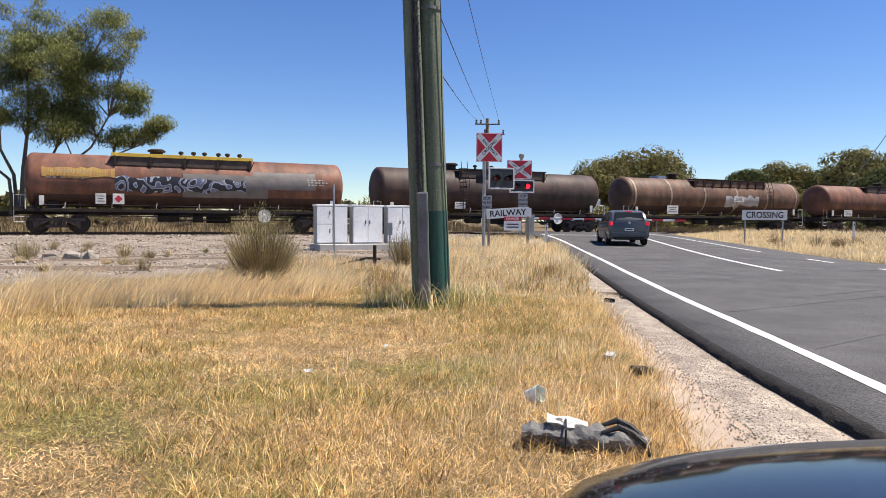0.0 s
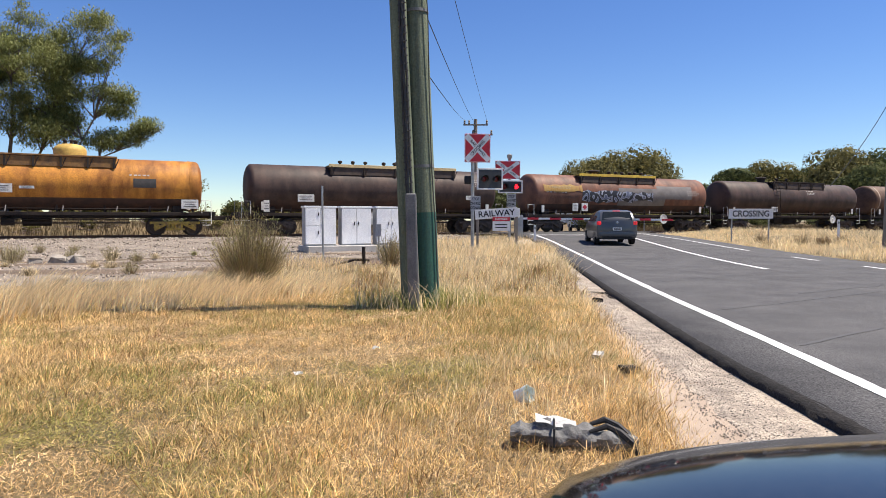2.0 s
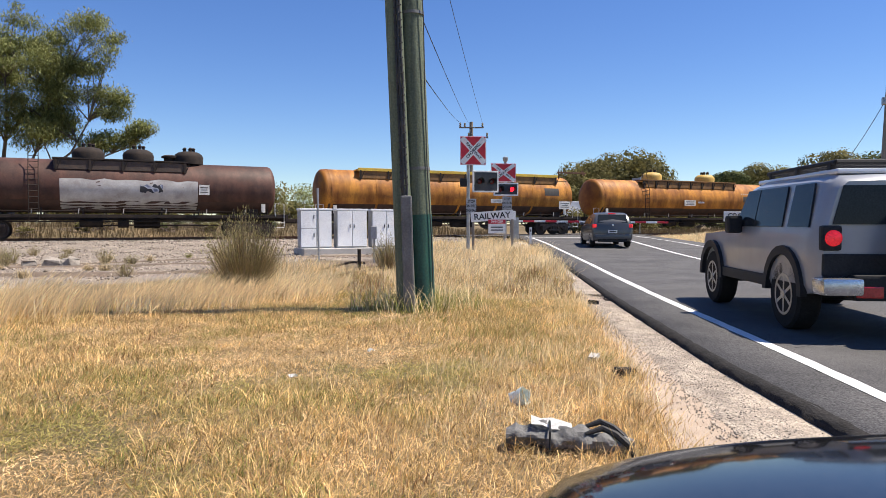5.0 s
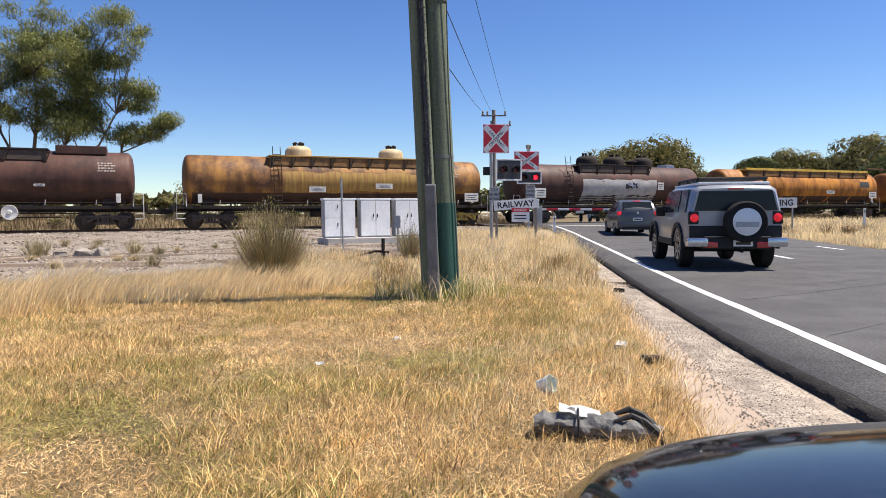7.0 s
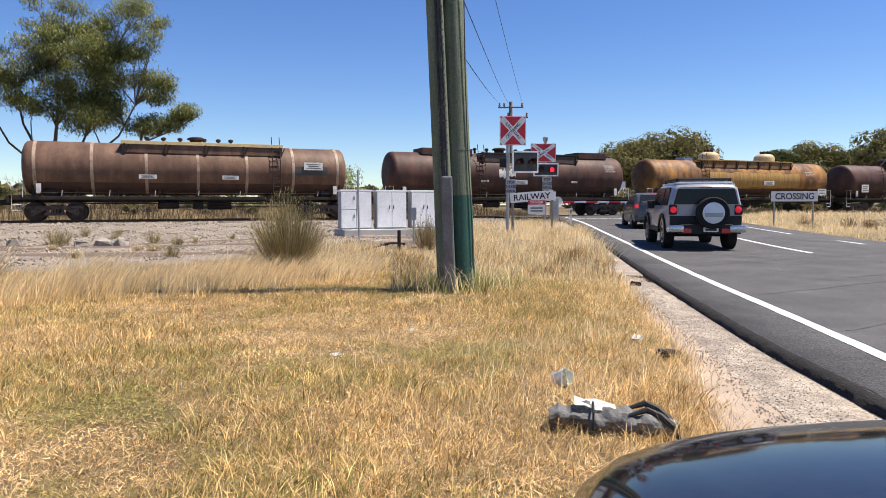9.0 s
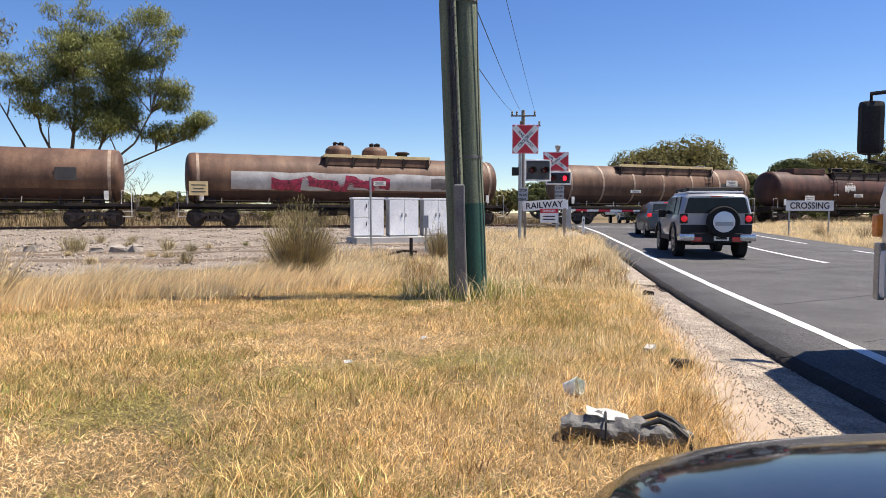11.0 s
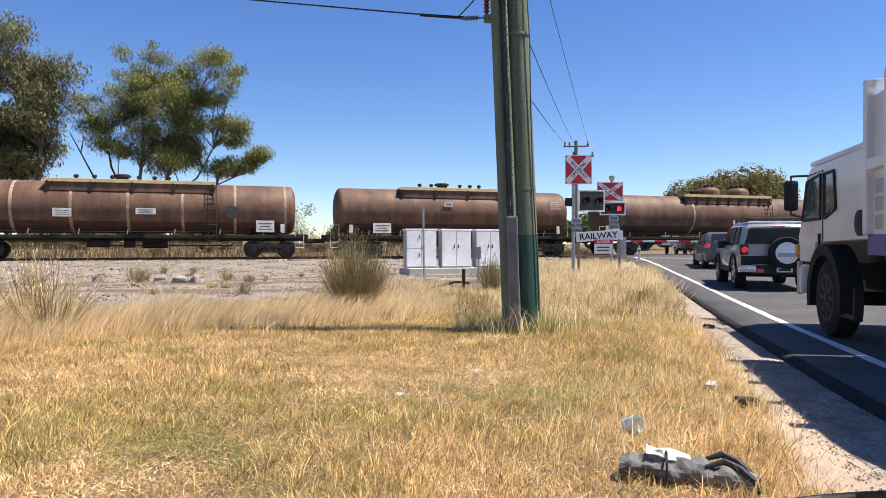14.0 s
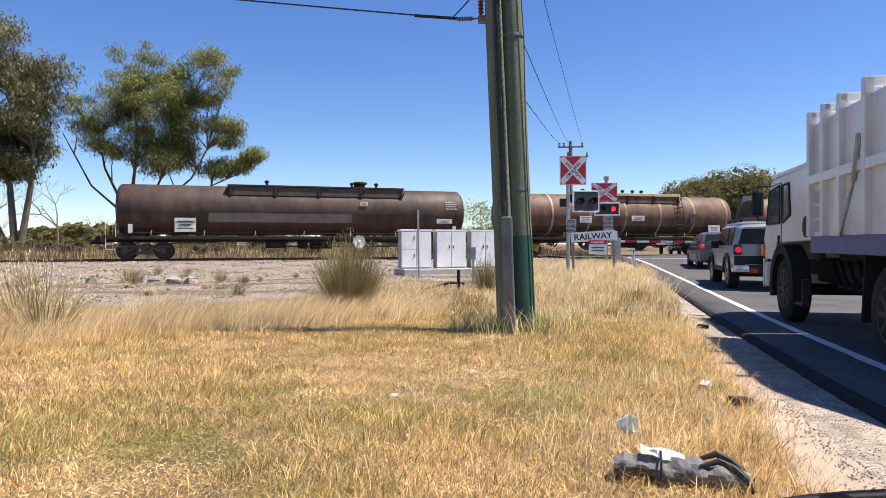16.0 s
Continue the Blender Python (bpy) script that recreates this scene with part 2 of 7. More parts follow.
road_strip("road_line", [-0.065, 0.065], -30, 39, [0.0005, 0.0015], M_LINE, "solid white edge line", "road marking", 0.35, 0.004)
road_strip("road_line", [3.72, 3.86], 16.5, 37.5, [0.0215, 0.0215], M_LINE, "long white centre line", "road marking", 0.35, 0.004, 1.1)
road_strip("road_line", [3.72, 3.86], 2, 5, [0.0195, 0.0195], M_LINE, "white centre dash", "road marking", 0.35, 0.004)
for a, b in ((25.5, 44), (20.2, 21.6), (15.9, 17.3), (10.5, 12)):
    road_strip("road_line", [6.85, 6.97], a, b, [0.012, 0.012], M_LINE, "white line along the far lane", "road marking", 0.35, 0.004)
road_strip("stop_line", [0.1, 1.2, 2.4, 3.6], 37.6, 37.9, [0.004, 0.007, 0.014, 0.022], M_LINE, "white stop line before the crossing", "road marking", 0.3)


def track_strip(name, ps, zs, s0, s1, material, label, category, step=1.2, jitter=0.0):
    ss = np.arange(s0, s1 + step, step)
    rng = np.random.default_rng(3)
    co = []
    for s in ss:
        for p, z in zip(ps, zs):
            q = P0 + U * s - NN * (p + rng.normal(0, jitter))
            co.append((q[0], q[1], z + rng.normal(0, jitter * 0.12)))
    i = np.arange(len(ss) * len(ps)).reshape(len(ss), len(ps))
    f = np.stack([i[:-1, :-1], i[:-1, 1:], i[1:, 1:], i[1:, :-1]], -1).reshape(-1, 4)
    return raw_mesh(name, np.array(co), f, material, "structure", label, category)


for a, b in ((-90, 1.5), (15, 110)):
    track_strip("track_ballast", [-4, -2.2, -1.3, 0, 1.3, 2.2, 4.2], [0.05, 0.3, 0.36, 0.36, 0.36, 0.3, 0.1], a, b, M_BALLAST,
                "grey crushed stone ballast under the railway track", "ballast", 0.8, 0.06)
track_strip("crossing_panel", [-2.4, -0.6], [0.475, 0.485], 1.5, 15, M_ASPHALT, "asphalt between road and rails", "road")
track_strip("crossing_panel", [-0.46, 0.46], [0.485, 0.485], 1.5, 15, M_ASPHALT, "asphalt infill between the rails", "road")
track_strip("crossing_panel", [0.6, 2.4], [0.485, 0.475], 1.5, 15, M_ASPHALT, "asphalt between road and rails", "road")
for p in (-0.533, 0.533):
    bm = B()
    for dz, w, h in ((-0.13, 0.13, 0.02), (-0.07, 0.018, 0.1), (-0.018, 0.065, 0.036)):
        box(bm, (220, w, h), (0, 0, dz))
    q = rail_point(10, p, RAIL_Z)
    rail = part("rail", bm, M_RAIL, None, at=pose(*q, 0, 0, RAIL_TURN))
    tagged(rail, "rusty steel rail of the railway track", "rail", "rails", "structure")

# ---- gravel beds left of the cabinets ----
def gravel_bed():
    ss, pp = np.arange(-60, 1.1, 0.6), np.arange(2.5, 27.0, 0.5)
    S, P = np.meshgrid(ss, pp)
    X = P0[0] + U[0] * S - NN[0] * P
    Y = P0[1] + U[1] * S - NN[1] * P
    lim = 23.5 - 7.0 * smooth(-8, -2.5, X) + 1.0 * np.sin(S * 0.7) + 0.6 * np.sin(S * 1.9 + 1)
    Z = ground_z(X, Y) + np.where(P < lim, 0.05, -0.15) + 0.03 * np.sin(S * 2.1) * np.sin(P * 1.7)
    co = np.stack([X, Y, Z], -1).reshape(-1, 3)
    i = np.arange(len(pp) * len(ss)).reshape(len(pp), len(ss))
    f = np.stack([i[:-1, :-1], i[:-1, 1:], i[1:, 1:], i[1:, :-1]], -1).reshape(-1, 4)
    raw_mesh("gravel_bed", co, f, M_BALLAST, "structure", "broad bed of grey railway gravel before the track", "gravel")


gravel_bed()


def dirt_ruts():
    """Brown vehicle ruts before the gravel."""
    for pc, w in ((17.2, 0.8), (19.3, 1.0), (15.0, 0.5)):
        ss = np.arange(-50, -6, 0.5)
        co = []
        for s in ss:
            for k in (-1, -0.4, 0.4, 1):
                p = pc + 0.5 * math.sin(s * 0.31 + pc) + k * w * (0.7 + 0.3 * math.sin(s * 1.3))
                q = P0 + U * s - NN * p
                co.append((q[0], q[1], float(ground_z(q[0], q[1])) + (0.085 if abs(k) < 0.5 else 0.02)))
        i = np.arange(len(ss) * 4).reshape(len(ss), 4)
        f = np.stack([i[:-1, :-1], i[:-1, 1:], i[1:, 1:], i[1:, :-1]], -1).reshape(-1, 4)
        raw_mesh("dirt_rut", np.array(co), f, M_DIRT, "structure", "brown dirt wheel rut along the gravel", "dirt")


dirt_ruts()


def stones(name, pts, r0, r1, material, label, seed):
    """Many small uneven stones in one mesh."""
    rng = np.random.default_rng(seed)
    base = np.array([(1, 0, 0), (-1, 0, 0), (0, 1, 0), (0, -1, 0), (0, 0, 1), (0, 0, -1)], float)
    tri = np.array([(0, 2, 4), (2, 1, 4), (1, 3, 4), (3, 0, 4), (2, 0, 5), (1, 2, 5), (3, 1, 5), (0, 3, 5)])
    n = len(pts)
    r = rng.uniform(r0, r1, (n, 1, 1))
    v = base[None] * rng.uniform(0.55, 1.1, (n, 6, 1)) * r * rng.uniform(0.7, 1.2, (n, 1, 3))
    a = rng.uniform(0, 6.3, n)
    c, s = np.cos(a)[:, None], np.sin(a)[:, None]
    v = np.stack([v[..., 0] * c - v[..., 1] * s, v[..., 0] * s + v[..., 1] * c, v[..., 2]], -1)
    co = (v + pts[:, None, :]).reshape(-1, 3)
    f = (tri[None] + (np.arange(n) * 6)[:, None, None]).reshape(-1, 3)
    return raw_mesh(name, co, f, material, "stuff", label, "stones")


rng = np.random.default_rng(11)
n = 29000
S, P = rng.uniform(-48, 1, n), rng.uniform(2.0, 24, n)
X, Y = P0[0] + U[0] * S - NN[0] * P, P0[1] + U[1] * S - NN[1] * P
keep = P < 22.5 - 7.0 * smooth(-8, -2.5, X)
pts = np.stack([X, Y, ground_z(X, Y) + 0.05], -1)[keep]
stones("gravel_stones", pts, 0.018, 0.062, M_STONE, "loose grey and pinkish railway stones", 1)
S, P = rng.uniform(-45, 70, 7000), rng.uniform(0.65, 3.2, 7000)
S = np.where((S > 1) & (S < 15.5), S - 30, S)
pts = np.stack([P0[0] + U[0] * S - NN[0] * P, P0[1] + U[1] * S - NN[1] * P, 0.37 - 0.1 * smooth(1.3, 3.2, P)], -1)
stones("ballast_stones", pts, 0.03, 0.07, M_STONE, "crushed ballast stones along the rails", 2)
yy = rng.uniform(1.5, 14, 9500)
off = 0.66 + 0.72 * rng.uniform(0, 1, 9500) ** 0.8 + rng.exponential(0.05, 9500)
xx = edge_x(yy) - off
stones("shoulder_pebbles", np.stack([xx, yy, road_z(xx, yy) - np.interp(off, [0.6, 0.9, 1.1, 1.24, 2.1], [0.095, 0.067, 0.056, 0.054, 0.038])], -1), 0.003, 0.011, M_PEBBLE, "small pebbles on the gravel shoulder", 3)
yy = np.repeat(np.arange(0.5, 16, 0.03), 2)
xx = edge_x(yy) + edge_bite(yy) - 0.77 + rng.normal(0, 0.03, len(yy))
stones("asphalt_crumbs", np.stack([xx, yy, road_z(xx, yy) - 0.085 + rng.normal(0, 0.006, len(yy))], -1), 0.003, 0.009, M_TARSHADE, "broken black crumbs along the asphalt edge", 4)


def tar_seam(points, width, label):
    """A thin wandering dark line on the road that paints in a wire's shadow."""
    co, n = [], len(points)
    for i, (x, y) in enumerate(points):
        d = Vector(points[min(i + 1, n - 1)]) - Vector(points[max(i - 1, 0)])
        s_ = Vector((-d.y, d.x)).normalized() * width * (0.6 + 0.5 * math.sin(i * 1.7) ** 2) / 2
        for k in (-1, 1):
            px, py = x + k * s_.x, y + k * s_.y
            o = px - float(edge_x(py))
            co.append((px, py, float(road_z(px, py)) - 0.004 + 0.02 * min(o, 8 - o) / 4 + 0.004))
    f = np.array([(2 * i, 2 * i + 1, 2 * i + 3, 2 * i + 2) for i in range(n - 1)])
    raw_mesh("tar_seam", np.array(co), f, M_WIRESHADOW, "structure", label, "road seam")


rt = random.Random(8)
for x0, y0, x1, y1 in ((4.4, 13.2, 11.6, 17.5), (3.9, 9.0, 10.6, 13.0), (3.6, 6.4, 9.2, 10.2), (5.6, 20.5, 11.9, 22.5), (6.1, 11.0, 8.4, 12.3)):
    pts = [(x0 + (x1 - x0) * t + rt.gauss(0, 0.01), y0 + (y1 - y0) * t + rt.gauss(0, 0.015)) for t in np.linspace(0, 1, 22)]
    tar_seam(pts, 0.06, "thin dark line painted across the asphalt as an overhead wire shadow")

# ---- grass ----
M_STRAW = mat("straw_blades", (0.85, 0.61, 0.285), (0.54, 0.375, 0.155), 0.8, thin=0.2, scale=0.8, fine=3, island=0.65, grime=0.28, spec=0.2)
M_TALL = mat("tall_dry_grass", (0.95, 0.8, 0.5), (0.86, 0.66, 0.36), 0.75, thin=0.35, scale=0.6, fine=3, island=0.35, grime=0.4, spec=0.2)
M_THATCH = mat("bleached_thatch", (0.82, 0.58, 0.31), (0.38, 0.245, 0.11), 0.85, thin=0.1, scale=0.9, fine=3, island=0.65, grime=0.3, spec=0.15)
M_BROWNBLADE = mat("brown_blades", (0.5, 0.29, 0.14), (0.28, 0.17, 0.08), 0.8, thin=0.2, scale=1, fine=4, island=0.4, spec=0.2)
M_SCRUB = mat("dull_scrub_grass", (0.22, 0.165, 0.095), (0.13, 0.105, 0.06), 0.85, thin=0.2, scale=0.4, fine=3, island=0.4, spec=0.1)
M_OLIVEBLADE = mat("olive_blades", (0.42, 0.35, 0.115), (0.22, 0.2, 0.065), 0.75, thin=0.3, scale=1, fine=4, island=0.5, spec=0.2)
M_GREENBLADE = mat("green_blades", (0.22, 0.25, 0.06), (0.35, 0.33, 0.1), 0.7, thin=0.3, scale=1, fine=4, island=0.4, spec=0.2)


def blades(name, x, y, h, width, lean, spread, material, label, seed, z=None, category="grass"):
    """Bent grass blades, two segments each, in one mesh. lean: mean bend of the tip in x and y, as parts of the height."""
    rng = np.random.default_rng(seed)
    n = len(x)
    z = ground_z(x, y) - 0.01 if z is None else z
    base = np.stack([x, y, z], -1)
    a = rng.uniform(0, 2 * math.pi, n)
    w = np.stack([np.cos(a), np.sin(a), np.zeros(n)], -1) * (width * rng.uniform(0.6, 1.3, n))[:, None]
    l = np.stack([rng.normal(lean[0], spread, n) * h, rng.normal(lean[1], spread, n) * h, np.zeros(n)], -1)
    up = np.zeros((n, 3))
    up[:, 2] = h
    mid = base + up * 0.55 + l * 0.35
    tip = base + up * 0.95 + l
    co = np.stack([base - w * 0.5, base + w * 0.5, mid + w * 0.4, mid - w * 0.4, tip], 1).reshape(-1, 3)
    k = (np.arange(n) * 5)[:, None]
    f = np.concatenate([k + np.array([0, 1, 2]), k + np.array([0, 2, 3]), k + np.array([3, 2, 4])])
    return raw_mesh(name, co, f, material, "stuff", label, category)


def patchy(x, y, scale, seed):
    """Soft random patches between 0 and 1."""
    r = np.random.default_rng(seed)
    v = np.zeros(len(x))
    for i in range(6):
        kx, ky, ph = r.normal(0, 1 / scale, 3)
        v += np.sin(x * kx * 2 + y * ky * 2 + ph * 9)
    return smooth(-2.2, 2.2, v)


def verge_limit(y):
    return edge_x(y) - np.clip(1.72 - 0.045 * y, 0.62, None)


rng = np.random.default_rng(21)


def scatter(n, x0, x1, y0, y1, power=1.0):
    y = y0 + (y1 - y0) * rng.uniform(0, 1, n) ** power
    return rng.uniform(x0, x1, n), y


# short lawn near the camera
x, y = scatter(170000, -9, 3.2, 1.6, 11.5, 1.25)
k = (x < verge_limit(y) + rng.normal(0, 0.08, len(x))) & (np.abs(x) < y * 0.95 + 0.6)
x, y = x[k], y[k]
h = 0.03 + 0.095 * patchy(x, y, 0.55, 4) * rng.uniform(0.25, 1, len(x))
blades("dry_lawn", x, y, h, 0.0048, (0.25, -0.05), 0.6, M_STRAW, "short straw-yellow dry grass of the verge", 31)


def thatch(name, x, y, length, width, material, label, seed):
    """Dead blades lying criss-cross on the ground, one slim triangle each."""
    r = np.random.default_rng(seed)
    n = len(x)
    a = r.uniform(0, 6.283, n)
    l = length * r.uniform(0.5, 1.3, n)
    d = np.stack([np.cos(a) * l, np.sin(a) * l, r.uniform(-0.005, 0.03, n)], -1)
    w = np.stack([-np.sin(a), np.cos(a), r.normal(0, 0.6, n)], -1) * (width * r.uniform(0.5, 1.2, n))[:, None]
    base = np.stack([x, y, ground_z(x, y) + r.uniform(0.002, 0.025, n)], -1)
    co = np.stack([base - w * 0.5, base + w * 0.5, base + d], 1).reshape(-1, 3)
    return raw_mesh(name, co, np.arange(n * 3).reshape(-1, 3), material, "stuff", label, "grass")


tx, ty = scatter(440000, -9, 3.2, 1.6, 10.5, 1.35)
k = (tx < verge_limit(ty) + rng.normal(0, 0.06, len(tx))) & (np.abs(tx) < ty * 0.95 + 0.6)
tx, ty = tx[k], ty[k]
k = patchy(tx, ty, 1.1, 71) * 0.6 + patchy(tx, ty, 0.35, 72) * 0.4 + rng.normal(0, 0.16, len(tx)) > 0.66
thatch("grass_thatch", tx[~k], ty[~k], 0.042, 0.004, M_THATCH, "matted dead straw covering the verge", 45)
thatch("green_thatch", tx[k], ty[k], 0.045, 0.005, M_OLIVEBLADE, "olive-green low grass patches in the verge", 46)
mid_band = np.exp(-((y - 7.6) / 1.5) ** 2) * smooth(-4.5, -3.0, x) * (1 - smooth(1.2, 2.2, x))
k = (0.7 * patchy(x, y, 0.75, 9) + 0.45 * mid_band) * rng.uniform(0, 1, len(x)) > 0.38
blades("green_grass", x[k], y[k] + 0.01, h[k] * 0.95, 0.006, (0.1, 0), 0.5, M_GREENBLADE, "green shoots among the dry grass", 32)
# low tussocks that break up the lawn
tx, ty = scatter(3400, -8, 3.0, 1.8, 10.5, 1.2)
k = (tx < verge_limit(ty) - 0.05) & (patchy(tx, ty, 1.0, 44) > 0.35)
tx, ty = np.repeat(tx[k], 16), np.repeat(ty[k], 16)
tx, ty = tx + rng.normal(0, 0.03, len(tx)), ty + rng.normal(0, 0.03, len(ty))
blades("grass_tussocks", tx, ty, rng.uniform(0.05, 0.14, len(tx)), 0.0042, (0.1, -0.05), 0.65, M_STRAW, "pale dry tussocks in the short grass", 39)
k = rng.uniform(0, 1, len(tx)) < 0.22
k |= (rng.uniform(0, 1, len(tx)) < 0.6 * smooth(-2.6, -4.2, tx) * patchy(tx, ty, 0.7, 51))
blades("grass_tussocks", tx[k] + 0.3, ty[k] + 0.2, rng.uniform(0.05, 0.12, k.sum()), 0.006, (0.1, -0.05), 0.65, M_BROWNBLADE, "brown dead tussocks in the short grass", 40)
# tufts of longer dry grass by the gravel edge and the litter
x, y = scatter(60000, -1.6, 3.4, 1.8, 12, 1.0)
edge = verge_limit(y)
d = edge - x
k = (d > -0.05) & (rng.uniform(0, 1, len(x)) < np.exp(-d / 0.9) * (0.45 + patchy(x, y, 0.7, 12)))
x, y = x[k], y[k]
h = rng.uniform(0.05, 0.2, len(x)) * (0.7 + 0.5 * patchy(x, y, 0.5, 14))
k = patchy(x, y, 0.45, 52) + rng.normal(0, 0.2, len(x))
blades("edge_grass", x[k > 0.3], y[k > 0.3], h[k > 0.3], 0.0045, (0.12, -0.05), 0.45, M_TALL, "pale dry grass along the gravel shoulder", 33)
blades("edge_grass", x[k <= 0.3], y[k <= 0.3], h[k <= 0.3], 0.005, (0.12, -0.05), 0.5, M_STRAW, "straw-brown grass along the gravel shoulder", 43)
# tall windblown grass, left and behind
x, y = scatter(42000, -14, -1.5, 6.0, 14.5)
near = 6.8 + 0.75 * (x + 6.5) * (x > -6.5)
k = (y > near + rng.normal(0, 0.35, len(x))) & (y < 9.8 + 2.8 * smooth(-6.5, -3.5, x) + rng.normal(0, 0.35, len(x)))
x, y = x[k], y[k]
tall = 0.24 + 0.24 * patchy(x, y, 1.3, 15) + 0.22 * rng.uniform(0, 1, len(x)) ** 2
blades("flattened_straw", x, y + 0.02, np.full(len(x), 0.05), 0.008, (0.6, 0), 3.0, M_TALL, "flattened pale straw under the tall grass", 38)
blades("tall_grass", x, y, tall, 0.009, (0.55, 0.0), 0.33, M_TALL, "tall pale dry grass bent by the wind", 34)
# grass round the pole and on to the crossing
x, y = scatter(64000, -4.5, 6, 10.2, 33)
k = (x < verge_limit(y) - 0.05 + rng.normal(0, 0.08, len(x))) & (before_rail(x, y) > 7.0) & ((y > 13.5) | (x > -1.2) | (patchy(x, y, 0.8, 3) > 0.5))
k &= ~((x < -0.9) & (y > 17.5))
x, y = x[k], y[k]
h = rng.uniform(0.12, 0.5, len(x)) * (0.45 + 0.45 * smooth(10, 20, y)) * (0.55 + 0.9 * patchy(x, y, 0.8, 53))
k = patchy(x, y, 0.6, 54) + rng.normal(0, 0.22, len(x)) - 0.12 - 0.4 * smooth(14, 19, y)
for lo, hi, m_, text, seed in ((-9, 0.48, M_TALL, "tall pale dry grass beside the power pole and the crossing signs", 35), (0.48, 0.7, M_STRAW, "straw-brown grass beside the power pole", 47),
                               (0.7, 0.84, M_OLIVEBLADE, "olive-green grass beside the power pole", 48), (0.84, 9, M_BROWNBLADE, "reddish-brown dead grass beside the power pole", 49)):
    j = (k > lo) & (k <= hi)
    blades("tall_grass", x[j], y[j], h[j], 0.009, (0.15, 0.0), 0.4, m_, text, seed)
# tufts at the foot of the power pole
a, d = rng.uniform(0, 6.28, 1500), rng.uniform(0.12, 0.75, 1500)
x, y = -0.15 + np.cos(a) * d * 1.3, 9.4 + np.sin(a) * d * 0.8
blades("pole_grass", x[:900], y[:900], rng.uniform(0.12, 0.38, 900), 0.008, (0.05, 0), 0.5, M_GREENBLADE, "green and dry grass tuft at the pole's foot", 41)
blades("pole_grass", x[900:], y[900:], rng.uniform(0.15, 0.5, 600), 0.008, (0.05, 0), 0.5, M_TALL, "dry grass tuft at the pole's foot", 42)
# far side of the road
y = rng.uniform(18, 60, 45000)
x = edge_x(y) + 8.8 + rng.exponential(7, len(y))
k = before_rail(x, y) > 4
x, y = x[k], y[k]
blades("tall_grass", x, y, rng.uniform(0.08, 0.36, len(x)), 0.018, (0.1, 0.0), 0.5, M_TALL, "dry grass bank on the far side of the road", 36)
# beyond the track
S, P = rng.uniform(-75, 80, 40000), -rng.uniform(4.5, 16, 40000)
x, y = P0[0] + U[0] * S - NN[0] * P, P0[1] + U[1] * S - NN[1] * P
k = (x < edge_x(y) - 1) | (x > edge_x(y) + 9)
x, y = x[k], y[k]
blades("tall_grass", x, y, rng.uniform(0.3, 0.8, len(x)), 0.03, (0.1, 0.0), 0.25, M_SCRUB, "dry grass and weeds beyond the railway track", 37)

# ---- trees and shrubs ----
M_BARK = mat("eucalypt_bark", (0.2, 0.16, 0.13), (0.09, 0.07, 0.06), 0.9, scale=4, fine=25, bump=0.5, streak=(1, 1, 0.2))
M_LEAF = mat("eucalypt_leaves", (0.27, 0.28, 0.1), (0.15, 0.17, 0.06), 0.7, thin=0.3, scale=0.35, fine=2, island=0.45, grime=0.5, spec=0.2)
M_LEAF_GREY = mat("grey_green_leaves", (0.22, 0.22, 0.115), (0.11, 0.115, 0.06), 0.7, thin=0.3, scale=0.35, fine=2, island=0.5, grime=0.5, spec=0.2)
M_LEAF_DARK = mat("dark_leaves", (0.125, 0.135, 0.052), (0.075, 0.09, 0.036), 0.8, spec=0.1, thin=0.35, scale=0.2, fine=2, island=0.25, grime=0.5)
M_LEAF_OLIVE = mat("olive_leaves", (0.215, 0.19, 0.075), (0.14, 0.13, 0.052), 0.8, spec=0.1, thin=0.35, scale=0.12, fine=1, island=0.22, grime=0.5)
M_TWIG = mat("dead_twigs", (0.25, 0.2, 0.17), (0.14, 0.11, 0.1), 0.9)


def leaf_cloud(name, clumps, count, size, material, parent, seed, droop=0.6, label="", plump=0.5, shell=False):
    """Leaves scattered in uneven clumps (centre, radii)."""
    rng = np.random.default_rng(seed)
    vol = np.array([r[0] * r[1] * r[2] for _, r in clumps]) ** 0.7
    which = rng.choice(len(clumps), count, p=vol / vol.sum())
    d = rng.normal(0, 1, (count, 3))
    d /= np.linalg.norm(d, axis=1)[:, None]
    out = d + rng.normal(0, 0.25, d.shape)
    d = d.copy()
    d *= (rng.uniform(0.8 if shell else 0.5 if plump > 0.8 else 0.1, 1.0, count) ** 0.6)[:, None]
    cen = np.array([c for c, _ in clumps])[which] + d * np.array([r for _, r in clumps])[which]
    cen += rng.normal(0, max(0.03, 0.3 - 0.33 * plump), (count, 3)) * np.array([r for _, r in clumps])[which]
    a, l, w = rng.uniform(0, 6.28, count), size * rng.uniform(0.6, 1.4, count), size * rng.uniform(0.5, 1.0, count) * plump
    dn = rng.uniform(-0.3, 1, count) * droop
    ax = np.stack([np.cos(a) * np.cos(dn), np.sin(a) * np.cos(dn), -np.sin(dn) - 0.3], -1) * l[:, None]
    sd = np.stack([-np.sin(a), np.cos(a), rng.normal(0, 0.5, count)], -1) * w[:, None]
    if shell:
        ax = np.cross(out, rng.normal(0, 1, out.shape))
        ax *= (l / np.linalg.norm(ax, axis=1))[:, None]
        sd = np.cross(out, ax)
        sd *= (w / np.linalg.norm(sd, axis=1))[:, None]
    co = np.stack([cen - ax * 0.5, cen + sd * 0.5, cen + ax * 0.5, cen - sd * 0.5], 1).reshape(-1, 3)
    f = np.arange(count * 4).reshape(-1, 4)
    return raw_mesh(name, co, f, material, "", label, "", parent)


